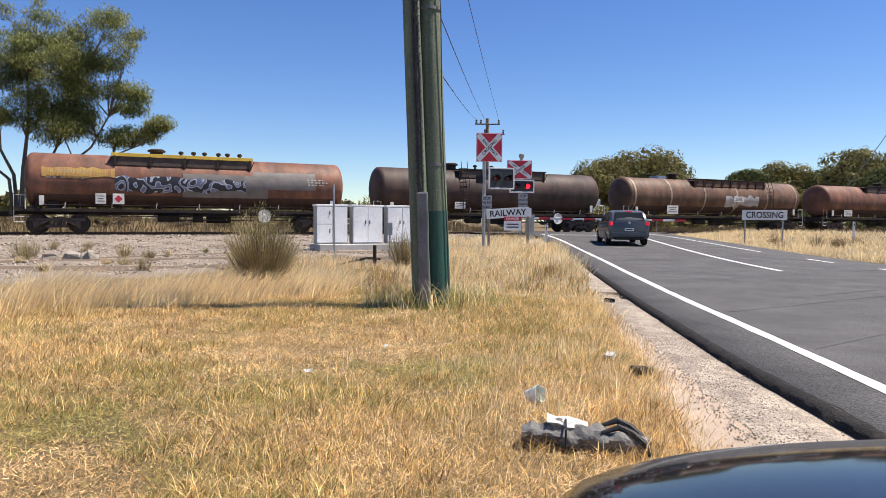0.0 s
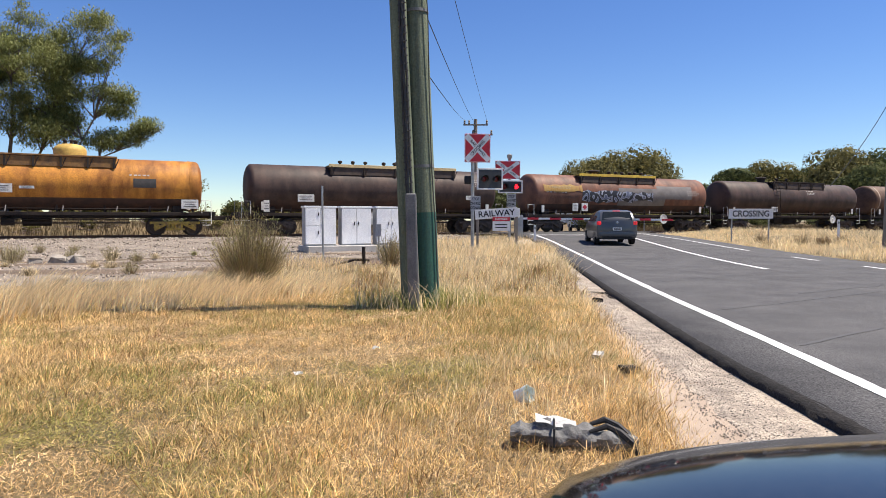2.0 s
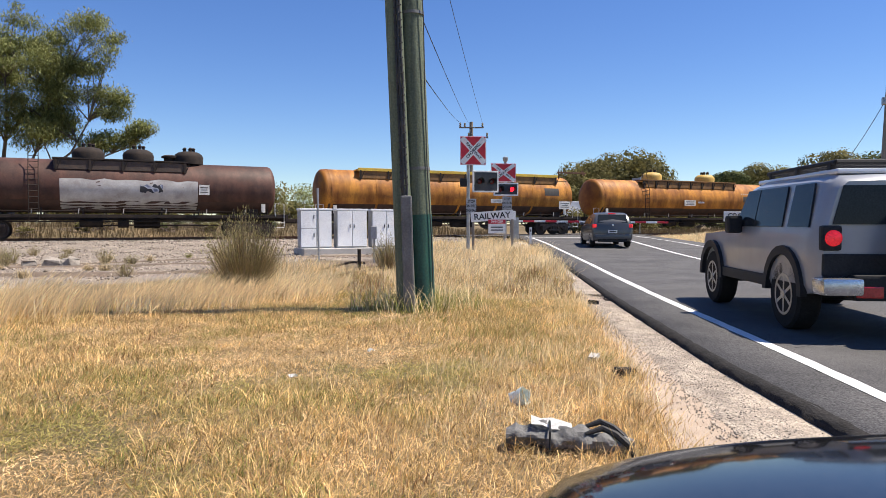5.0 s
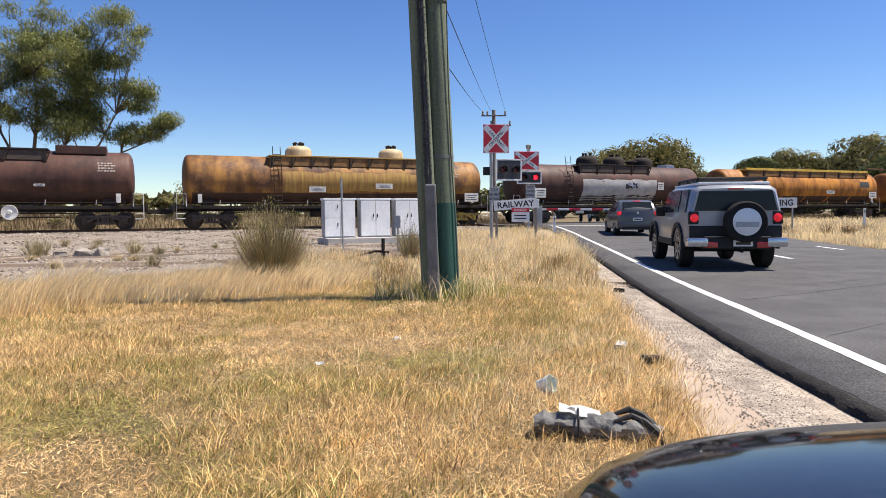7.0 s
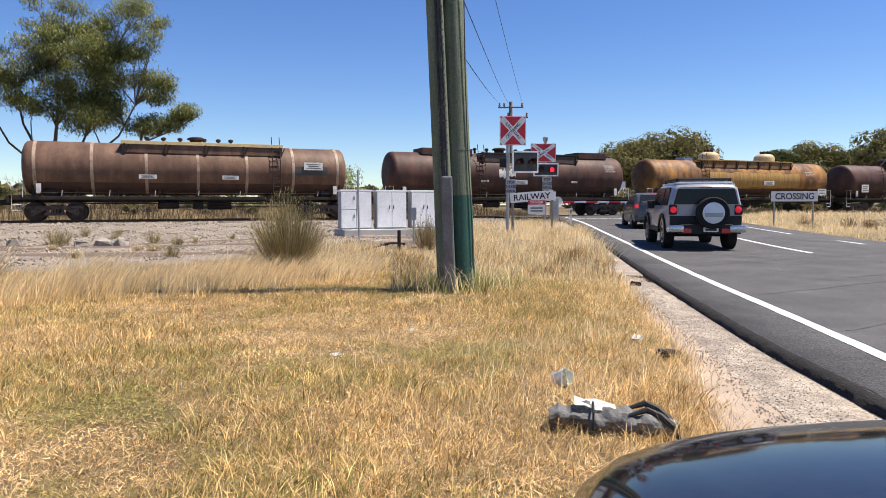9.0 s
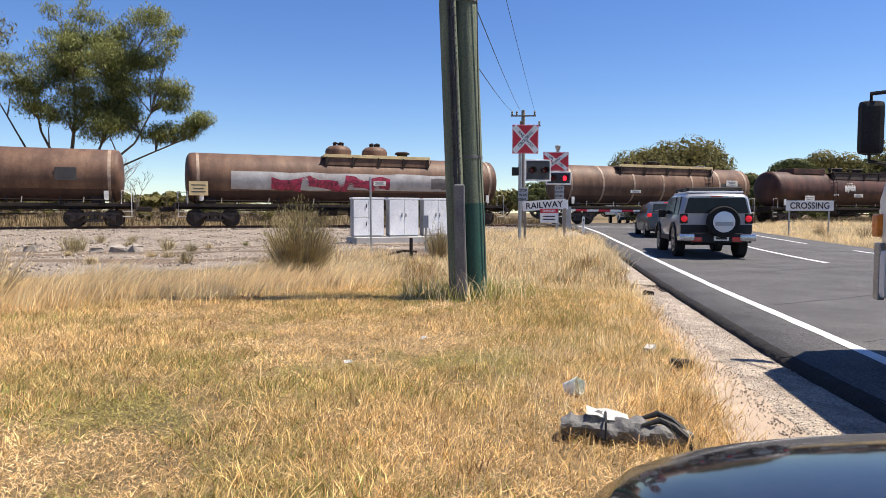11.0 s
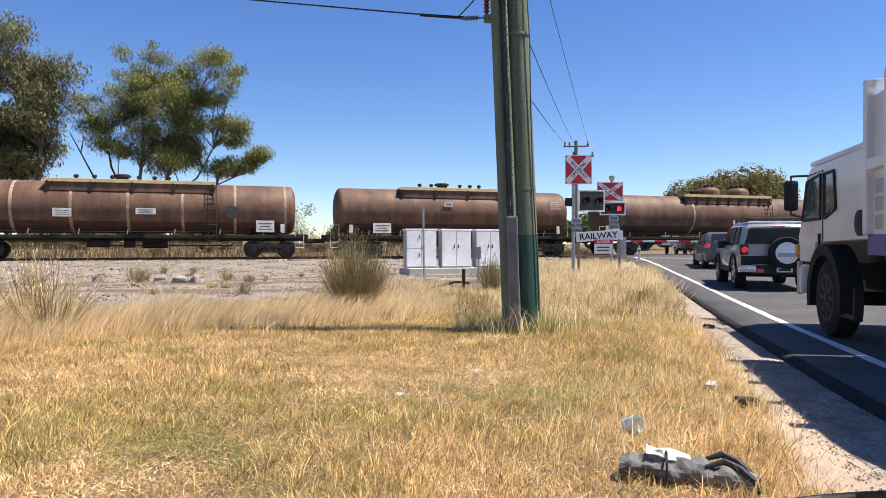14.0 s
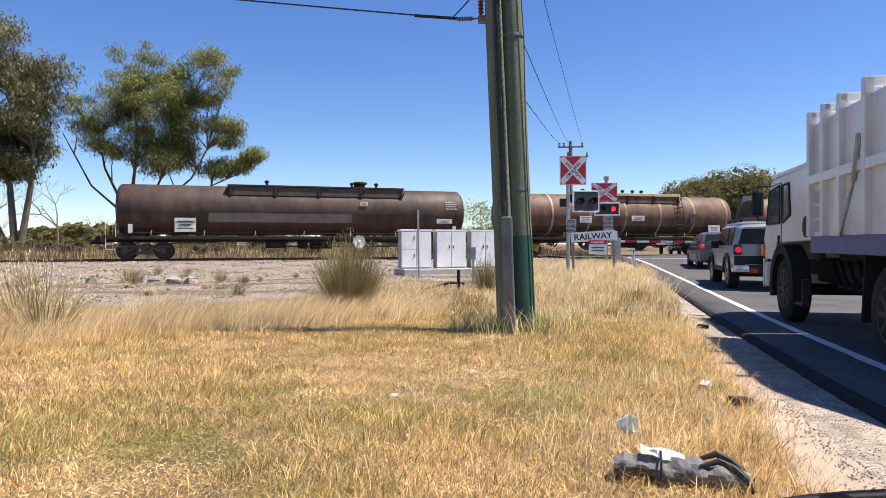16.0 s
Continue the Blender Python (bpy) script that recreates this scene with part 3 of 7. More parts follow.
def tree(label, at, limbs, clumps, leaves, size, material, seed, droop=0.6, trunk_mat=None, plump=0.5):
    t = thing("tree", pose(*at), label, "tree")
    bm = B()
    for pts, radii in limbs:
        tube(bm, pts, radii, 8)
    part("trunk", bm, trunk_mat or M_BARK, t, smooth=True)
    leaf_cloud("crown", clumps, leaves, size, material, t, seed, droop, plump=plump)
    return t


def grow_clumps(seed, count, centre, radii, small, low=0.0):
    """Clumps over an uneven ellipsoid."""
    r = np.random.default_rng(seed)
    out = []
    for i in range(count):
        v = r.normal(0, 1, 3)
        v /= np.linalg.norm(v)
        v *= r.uniform(0.35, 1.0) ** 0.6
        c = np.array(centre) + v * np.array(radii)
        if c[2] < low:
            c[2] = low + r.uniform(0, 1)
        k = small * r.uniform(0.6, 1.3)
        out.append((tuple(c), (k * 1.15, k * 1.15, k * 0.75)))
    return out


def limbs_to(base, clumps, seed, r0=0.32, every=1):
    """A few trunks from the base, forking towards the clumps."""
    r = np.random.default_rng(seed)
    out = []
    for c, rad in clumps[::every]:
        c = Vector(c)
        b = Vector(base) + Vector((r.normal(0, 0.3), r.normal(0, 0.3), 0))
        m1 = b.lerp(c, 0.4) + Vector((r.normal(0, 0.4), r.normal(0, 0.4), -0.12 * (c - b).length * r.uniform(0.2, 1)))
        m2 = b.lerp(c, 0.75) + Vector((r.normal(0, 0.5), r.normal(0, 0.5), r.normal(0, 0.3)))
        k = r0 * r.uniform(0.45, 1.0)
        out.append(([b, m1, m2, c], [k, k * 0.6, k * 0.35, 0.03]))
    return out


def stems_and_branches(stems, clumps, seed, r0):
    """Curved main stems, and thin branches from them to the clumps of leaves."""
    r = np.random.default_rng(seed)
    out = []
    for st in stems:
        k = r0 * r.uniform(0.7, 1.0) * (0.4 if st[0][2] > 1 else 0.85)
        out.append((st, [k, k * 0.75, k * 0.5, 0.05]))
    for c, rad in clumps:
        c = Vector(c)
        near = min((Vector(st[i]).lerp(Vector(st[i + 1]), f) for st in stems for i in range(3) for f in (0.2, 0.6)), key=lambda q: (q - c).length + 2.5 * max(0, q.z - c.z + 1))
        mid = near.lerp(c, 0.5) + Vector((r.normal(0, 0.3), r.normal(0, 0.3), 0.3))
        out.append(([near, mid, c], [0.07, 0.045, 0.015]))
    return out


# the open-crowned gum beyond the track
cl = grow_clumps(2, 74, (2.2, 0, 13.6), (5.6, 4.6, 5.4), 1.25, 7.6) + grow_clumps(12, 20, (8.2, 0, 16.4), (3.4, 2.6, 2.6), 1.15, 13.2)
cl += grow_clumps(13, 16, (3.8, 0, 9.6), (3.8, 2.4, 2.0), 1.15, 7.0) + grow_clumps(14, 12, (9.6, 0, 11.7), (2.0, 1.2, 1.2), 1.0, 9.9) + grow_clumps(15, 9, (12.8, 0, 9.0), (0.8, 0.7, 1.2), 0.85, 7.6)
cl += grow_clumps(16, 12, (9.6, 0, 8.3), (2.6, 0.9, 0.8), 0.85, 7.0) + grow_clumps(17, 8, (-4.6, 0, 13.6), (1.1, 1.6, 2.2), 0.9, 11.0) + [((2.4, 0, 20.0), (0.7, 0.7, 0.5)), ((-0.6, 0, 19.4), (1.1, 1.1, 0.9))]
stems = [[(0, 0, 0), (-0.6, 0.2, 4.6), (-3.4, 0.2, 6.9), (-6.2, 0, 12.0)], [(0.2, 0.3, 0), (-0.3, 0.4, 5.0), (-2.2, 0.5, 8.6), (-3.0, 0.2, 14.0)],
         [(0.4, 0, 0), (1.0, -0.3, 5.5), (1.4, 0, 10), (1.0, 0.3, 16.5)], [(0.5, 0.2, 0), (2.4, 0.3, 5.0), (4.2, 0.6, 9.0), (5.5, 0.4, 15.5)],
         [(0.6, -0.2, 0), (3.2, -0.4, 4.4), (7.0, -0.3, 7.4), (9.5, 0, 12.0)], [(3, 0, 4.3), (8, 0, 6.4), (12, 0, 8.0), (14.3, 0, 9.3)]]
tree("tall open-crowned eucalyptus with several leaning trunks", (-38.0, 60.0, 0.0), stems_and_branches(stems, cl, 3, 0.3), cl, 92000, 0.25, M_LEAF, 4, 1.1, plump=0.42)
cl = grow_clumps(5, 96, (-3.2, 0, 13.2), (7.2, 5, 7.0), 1.35, 6.5) + [((2.6, 0, 12.5), (2.2, 2.0, 2.0)), ((3.6, 0, 15), (2.0, 2.0, 1.6)), ((0.5, 0, 7.0), (1.6, 1.5, 1.0))] + grow_clumps(18, 22, (-0.6, 0, 9.2), (3.4, 2.4, 2.8), 1.2, 5.8)
tree("large grey-green eucalyptus with a dense drooping crown", (-41.0, 50.0, 0.0), stems_and_branches([[(0, 0, 0), (-0.5, 0, 6), (-2.5, 0.3, 11), (-4, 0, 16)], [(0.2, 0, 0), (1.2, 0.2, 6), (1.8, 0, 11), (0.5, 0, 16.5)], [(-0.3, 0, 0), (-3, 0.2, 5), (-7, 0, 10), (-9, 0, 14)]], cl, 6, 0.42), cl, 70000, 0.3, M_LEAF_GREY, 7, 1.2, plump=0.45)


def bare_tree(at, h, seed, label):
    t = thing("bare_tree", pose(*at), label, "tree")
    r = random.Random(seed)
    bm = B()

    def branch(p, d, l, rad, depth):
        q = p + d * l
        tube(bm, [p, p.lerp(q, 0.5) + Vector((r.gauss(0, 0.05), r.gauss(0, 0.05), 0)) * l, q], [rad, rad * 0.8, rad * 0.55], 5)
        if depth:
            for _ in range(3):
                e = (d + Vector((r.gauss(0, 0.55), r.gauss(0, 0.55), r.gauss(0.1, 0.3)))).normalized()
                branch(q, e, l * r.uniform(0.55, 0.85), rad * 0.55, depth - 1)

    branch(Vector((0, 0, 0)), Vector((0, 0, 1)), h * 0.34, h * 0.018, 4)
    part("trunk", bm, M_TWIG, t)
    return t


bare_tree((-56, 75, 0), 10.0, 4, "leafless grey tree beyond the railway")
bare_tree((-63, 72, 0), 9.5, 8, "leafless grey tree with spreading twigs")
bare_tree((-38, 68, 0), 7.5, 9, "leafless grey tree behind the train")


def broad_tree(at, w, h, seed, material, label, leaves=9000, size=0.75, plump=0.5):
    """A dense dome of many leafy clumps on a forked trunk."""
    cl = grow_clumps(seed, 64, (0, 0, h * 0.54), (w * 0.4, w * 0.36, h * 0.31), h * 0.155, h * 0.16)
    t = thing("tree", pose(*at), label, "tree")
    bm = B()
    for pts, radii in limbs_to((0, 0, 0), cl, seed, 0.3, 6):
        tube(bm, pts, radii, 7)
    part("trunk", bm, M_BARK, t, smooth=True)
    leaf_cloud("crown", cl, leaves, size, material, t, seed + 50, plump=plump, shell=True)
    core = [(c, tuple(k * 0.8 for k in r)) for c, r in cl]
    leaf_cloud("inner_crown", core, leaves // 5, size * 2.4, material, t, seed + 90, plump=1.0, shell=True)
    return t


FAR = [((25.5, 112), 10, 11.6, 1), ((30.5, 114), 11, 13.4, 1), ((35, 112), 10, 14.2, 1), ((45, 118), 9, 8.6, 1), ((51, 112), 10, 10.5, 0),
       ((57, 112), 10, 11.6, 1), ((62, 108), 8, 10.3, 0), ((60, 98), 8, 13.0, 1), ((66, 100), 9, 12, 0), ((58, 88), 9, 9.6, 0), ((70, 92), 10, 11, 0),
       ((76, 86), 12, 11, 1), ((84, 80), 12, 12, 0), ((19, 118), 9, 8.0, 1), ((12, 130), 11, 7.5, 0), ((42, 105), 8, 7.0, 0), ((50, 100), 9, 7.5, 1)]
for i, ((tx, ty), w, h, k) in enumerate(FAR):
    broad_tree((tx, ty, 0), w * 1.15, h * 1.06, 100 + i, M_LEAF_OLIVE if k else M_LEAF_DARK,
               "broad round-crowned olive-green tree in the distance" if k else "dark green tree in the distant row", 12500, 0.3, 1.0)


def shrub(at, w, h, seed, material, label, leaves=2600, size=0.22):
    t = thing("shrub", pose(*at), label, "shrub")
    cl = grow_clumps(seed, 9, (0, 0, h * 0.5), (w * 0.4, w * 0.35, h * 0.33), min(w, h) * 0.26, h * 0.12)
    bm = B()
    for pts, radii in limbs_to((0, 0, 0), cl, seed, 0.06):
        tube(bm, pts, radii, 5)
    part("stem", bm, M_TWIG, t)
    leaf_cloud("foliage", cl, leaves, size, material, t, seed)
    return t


rs = random.Random(5)
for i in range(34):
    s = -70 + i * 2.1 + rs.uniform(-0.8, 0.8)
    q = rail_point(s, -rs.uniform(6.5, 12), 0.0)
    if q[0] < 2:
        h = rs.uniform(0.5, 1.1)
        shrub((q[0], q[1], float(ground_z(q[0], q[1]))), h * 2.2, h, 500 + i, rs.choice((M_LEAF_DARK, M_LEAF_OLIVE, M_SCRUB)), "low dry scrub on the bank beyond the track", 700, 0.16)
for i in range(26):
    s = -78 + i * 3.9 + rs.uniform(-1.4, 1.4)
    q = rail_point(s, -rs.uniform(18, 34), 0.5)
    if q[0] > 3:
        continue
    h = rs.choice((1.6, 2.2, 2.8, 4.6, 5.4))
    if q[0] < -26:
        if i % 2:
            bare_tree((q[0], q[1], 0.3), 1.6 + h * 0.75, 600 + i, "leafless grey bush beyond the railway")
        shrub((q[0] + 1.5, q[1] - 6, 0.3), 3.2, 1.3, 700 + i, M_SCRUB, "low dry brown scrub beyond the railway", 900, 0.2)
        continue
    shrub(q, h * 1.4, h, 200 + i, rs.choice((M_LEAF_OLIVE, M_LEAF_DARK, M_LEAF)), "green scrub bush beyond the railway track", 1900, 0.3)
for i in range(14):
    s = 18 + i * 4.5 + rs.uniform(-1.4, 1.4)
    q = rail_point(s, -rs.uniform(8, 20), 0.0)
    shrub(q, 4.5, rs.uniform(1.5, 3.2), 300 + i, rs.choice((M_LEAF_OLIVE, M_LEAF_DARK)), "low scrub bush beyond the crossing", 1700, 0.3)
for i in range(34):
    broad_tree((-190 + i * 9 + rs.uniform(-3, 3), 175 + rs.uniform(-20, 20), 0), 14, rs.uniform(6, 8.5), 400 + i, M_LEAF_OLIVE,
               "far woodland tree on the horizon", 1100, 1.2, 0.8)


def broom_bush(at, w, h, seed, label, count=900, name="broom_bush", leaf=None):
    """A bush of thin upright green-brown stems."""
    t = thing(name, pose(*at), label, "bush")
    r = np.random.default_rng(seed)
    a, k = r.uniform(0, 6.28, count), r.uniform(0, 1, count) ** 0.6
    x, y = np.cos(a) * k * w * 0.16, np.sin(a) * k * w * 0.16
    hh = h * r.uniform(0.55, 1.05, count) * (1 - 0.35 * k)
    base = np.stack([x, y, np.zeros(count)], -1)
    tip = np.stack([np.cos(a) * k * w * 0.52 + r.normal(0, 0.05, count), np.sin(a) * k * w * 0.52 + r.normal(0, 0.05, count), hh], -1)
    mid = base * 0.45 + tip * 0.55 + r.normal(0, 0.03, (count, 3))
    sd = np.stack([-np.sin(a * 3), np.cos(a * 3), np.zeros(count)], -1) * 0.006
    co = np.stack([base - sd, base + sd, mid + sd * 0.8, mid - sd * 0.8, tip], 1).reshape(-1, 3)
    i = (np.arange(count) * 5)[:, None]
    f = np.concatenate([i + np.array([0, 1, 2]), i + np.array([0, 2, 3]), i + np.array([3, 2, 4])])
    raw_mesh("stem_tuft", co, f, M_BROOM_STEM, "", "", "", t)
    u = r.uniform(0.35, 1.02, count * 6)
    j = r.integers(0, count, count * 6)
    c = base[j] * (1 - u)[:, None] + tip[j] * u[:, None] + r.normal(0, 0.03, (count * 6, 3))
    d = (tip - base)[j] * 0.045 * r.uniform(0.6, 1.5, count * 6)[:, None] + r.normal(0, 0.015, (count * 6, 3))
    s2 = np.cross(d, r.normal(0, 1, (count * 6, 3)))
    s2 = s2 / np.linalg.norm(s2, axis=1)[:, None] * 0.0045
    co = np.stack([c - d * 0.5, c + s2, c + d * 0.5, c - s2], 1).reshape(-1, 3)
    raw_mesh("foliage", co, np.arange(len(co)).reshape(-1, 4), leaf or M_BROOM, "", "", "", t)
    return t


M_BROOM = mat("broom_leaves", (0.36, 0.31, 0.12), (0.24, 0.22, 0.09), 0.7, thin=0.3, scale=2, island=0.4)
M_BROOM_STEM = mat("broom_stems", (0.34, 0.26, 0.14), (0.22, 0.17, 0.09), 0.8, scale=3, island=0.3)
broom_bush((-3.25, 12.0, ground_z(-3.25, 12.0)), 1.45, 1.6, 3, "rounded olive broom bush with upright stems in dry grass", 1000)
broom_bush((-1.05, 17.2, ground_z(-1.05, 17.2)), 0.85, 1.15, 6, "small leafy weed bush beside the concrete plinth", 300)
for i, (bx, by, w, h) in enumerate([(-6.5, 8.3, 1.5, 1.25), (-7.3, 9.0, 1.6, 1.3), (-8.6, 9.2, 1.5, 1.2)]):
    broom_bush((bx, by, 0.0), w, h, 20 + i, "tall thin dry weed stalks with sparse leaves", 130, "weed_clump", M_TALL)

rw = random.Random(17)
for i in range(16):
    bx = rw.uniform(15.5, 26)
    by = rw.uniform(23, 34)
    if bx - float(edge_x(by)) > 9.4:
        broom_bush((bx, by, float(ground_z(bx, by))), rw.uniform(0.6, 1.2), rw.uniform(0.4, 0.9), 90 + i, "low rusty dry weed on the far verge", 110, "weed", rw.choice((M_BROWNBLADE, M_TALL)))
for i in range(26):
    s_ = rw.uniform(-38, -3)
    q = rail_point(s_, rw.uniform(8, 21), 0)
    if q[0] < -4.5:
        k = rw.uniform(0.15, 0.5)
        broom_bush((q[0], q[1], float(ground_z(q[0], q[1])) + 0.03), k * 1.5, k * 1.3, 120 + i, "low weed growing in the gravel", 70, "weed", rw.choice((M_GREENBLADE, M_TALL, M_BROOM)))

# ---- tank wagons ----
M_STEELDARK = mat("grimy_black_steel", (0.022, 0.019, 0.018), (0.048, 0.036, 0.029), 0.85, 0.0, scale=3, fine=30, spec=0.2)
M_WHEEL = mat("wheel_steel", (0.04, 0.03, 0.025), (0.085, 0.058, 0.042), 0.7, 0.2, scale=6)
M_PLATE = mat("white_plate", (0.75, 0.74, 0.7), (0.5, 0.48, 0.44), 0.6, scale=4)
M_MARK = mat("dark_marking", (0.06, 0.055, 0.05), None, 0.7)
M_REDMARK = mat("red_marking", (0.5, 0.03, 0.06), None, 0.6)
M_YELLOW = mat("walkway_yellow", (0.72, 0.5, 0.06), (0.5, 0.32, 0.06), 0.65, scale=2)
M_CREAM = mat("walkway_cream", (0.7, 0.55, 0.28), (0.5, 0.38, 0.2), 0.7, scale=2)
M_BELLY = mat("dark_brown_underside", (0.075, 0.036, 0.026), (0.035, 0.022, 0.019), 0.7, scale=2)
M_FADED = mat("faded_white_lettering", (0.5, 0.47, 0.43), (0.3, 0.27, 0.24), 0.7, scale=6)
M_SKIRT = mat("brown_mesh_panel", (0.09, 0.06, 0.045), (0.05, 0.037, 0.03), 0.75, scale=3, fine=120, bump=0.4)
M_SKIRTOCHRE = mat("rusty_mesh_panel", (0.3, 0.15, 0.04), (0.12, 0.065, 0.03), 0.75, scale=3, fine=120, bump=0.4)
M_BOGIE = mat("dusty_bogie_steel", (0.12, 0.09, 0.07), (0.055, 0.043, 0.036), 0.85, scale=4, fine=30, spec=0.2)
M_BOGIEYELLOW = mat("yellow_bogie_paint", (0.5, 0.34, 0.04), (0.22, 0.13, 0.05), 0.7, scale=6)
TANK_COLOURS = {
    "brown": ((0.17, 0.1, 0.064), (0.105, 0.06, 0.042)),
    "rust": ((0.23, 0.105, 0.065), (0.13, 0.068, 0.05)),
    "dark": ((0.082, 0.052, 0.042), (0.046, 0.032, 0.028)),
    "maroon": ((0.105, 0.05, 0.037), (0.058, 0.032, 0.026)),
    "orange": ((0.5, 0.22, 0.036), (0.3, 0.12, 0.03)),
    "ochre": ((0.34, 0.17, 0.045), (0.11, 0.058, 0.036)),
}


def tank_material(colour):
    """Weathered tank paint with rusty runs down the side."""
    fresh = "tank_" + colour not in MATS
    c1, c2 = TANK_COLOURS[colour]
    m = mat("tank_" + colour, c1, c2, 0.6, 0.0, scale=1.1, fine=22, streak=(0.9, 0.7, 0.8), grime=0.22, bump=0.15, dist=0.01, spec=0.3)
    if fresh:
        N, L = m.node_tree.nodes, m.node_tree.links
        b = N["Principled BSDF"]
        under = b.inputs["Base Color"].links[0].from_socket
        tc, mp, runs, ramp, mix = (N.new(k) for k in ("ShaderNodeTexCoord", "ShaderNodeMapping", "ShaderNodeTexNoise", "ShaderNodeValToRGB", "ShaderNodeMix"))
        mp.inputs["Scale"].default_value = (1.25, 0.3, 0.3)
        runs.inputs["Scale"].default_value, runs.inputs["Detail"].default_value = 1.6, 6
        ramp.color_ramp.elements[0].position, ramp.color_ramp.elements[1].position = 0.4, 0.62
        ramp.color_ramp.elements[0].color, ramp.color_ramp.elements[1].color = (1.18, 1.15, 1.1, 1), (0.5, 0.42, 0.38, 1)
        mix.data_type, mix.blend_type = "RGBA", "MULTIPLY"
        mix.inputs[0].default_value = 0.8 if colour in ("ochre", "orange") else 0.5
        L.new(tc.outputs["Object"], mp.inputs[0]), L.new(mp.outputs[0], runs.inputs["Vector"]), L.new(runs.outputs[0], ramp.inputs[0])
        L.new(under, mix.inputs[6]), L.new(ramp.outputs[0], mix.inputs[7]), L.new(mix.outputs[2], b.inputs["Base Color"])
    return m


def words(name, text, size, parent, m, material, stretch=1.0, label=""):
    cu = bpy.data.curves.new(name, "FONT")
    cu.body, cu.size, cu.align_x, cu.align_y, cu.extrude, cu.offset = text, size, "CENTER", "CENTER", 0.002, size * 0.018
    tmp = bpy.data.objects.new("tmp", cu)
    scene.collection.objects.link(tmp)
    bpy.context.view_layer.update()
    me = bpy.data.meshes.new_from_object(tmp.evaluated_get(bpy.context.evaluated_depsgraph_get()))
    bpy.data.objects.remove(tmp)
    for v in me.vertices:
        v.co.x *= stretch
    me.materials.clear()
    me.materials.append(material)
    ob = new(name, me)
    ob.parent = parent
    ob.matrix_basis = m
    if label:
        ob["label"] = label
    return ob


def skin_patch(bm, x0, x1, a0, a1, r, zc, n=8, wav=0.0, seed=1):
    """A patch of paint on the tank's near side, from angle a0 to a1 above the level (degrees), lying just proud of it."""
    rr = random.Random(seed)
    cols = 14 if wav else 2
    rows = []
    for i in range(cols):
        x = x0 + (x1 - x0) * i / (cols - 1)
        j0, j1 = (rr.uniform(-wav, wav), rr.uniform(-wav, wav)) if 0 < i < cols - 1 else (0, 0)
        rows.append([bm.verts.new((x, -r * math.cos(radians(a)), zc + r * math.sin(radians(a))))
                     for a in [a0 + j0 + (a1 + j1 - a0 - j0) * k / n for k in range(n + 1)]])
    for r1, r2 in zip(rows, rows[1:]):
        for k in range(n):
            bm.faces.new((r1[k], r2[k], r2[k + 1], r1[k + 1]))
    return bm


def bogie(parent, x, yellow):
    fr = B()
    for y in (-0.9, 0.9):
        box(fr, (2.35, 0.1, 0.13), (x, y, 0.62), bevel=0.02)
        box(fr, (0.9, 0.12, 0.12), (x, y, 0.3), bevel=0.02)
        for sx in (-1, 1):
            box(fr, (0.78, 0.12, 0.14), (x + sx * 0.62, y, 0.46), (0, sx * 28, 0), 0.02)
            box(fr, (0.26, 0.18, 0.26), (x + sx * 0.86, y, 0.43), bevel=0.04)
            box(fr, (0.1, 0.1, 0.35), (x + sx * 0.3, y, 0.5), bevel=0.015)
        for k in (-0.12, 0.0, 0.12):
            tube(fr, [(x + k, y, 0.36), (x + k, y, 0.58)], 0.05, 8)
    box(fr, (0.4, 1.8, 0.24), (x, 0, 0.62), bevel=0.03)
    b = part("bogie", fr, M_BOGIEYELLOW if yellow else M_BOGIE, parent, "yellow-painted bogie side parts" if yellow else "grimy black bogie")
    for sx in (-0.86, 0.86):
        bm = B()
        for y in (-0.6, 0.6):
            s = 1 if y > 0 else -1
            lathe(bm, [(y - 0.07 * s, 0.46), (y - 0.04 * s, 0.43), (y + 0.05 * s, 0.42), (y + 0.06 * s, 0.36), (y + 0.02 * s, 0.33), (y + 0.03 * s, 0.12), (y + 0.09 * s, 0.1)],
                  (x + sx, 0, 0.42), "y", 20)
        tube(bm, [(x + sx, -0.85, 0.42), (x + sx, 0.85, 0.42)], 0.075, 8)
        part("wheelset", bm, M_WHEEL, b, smooth=True)


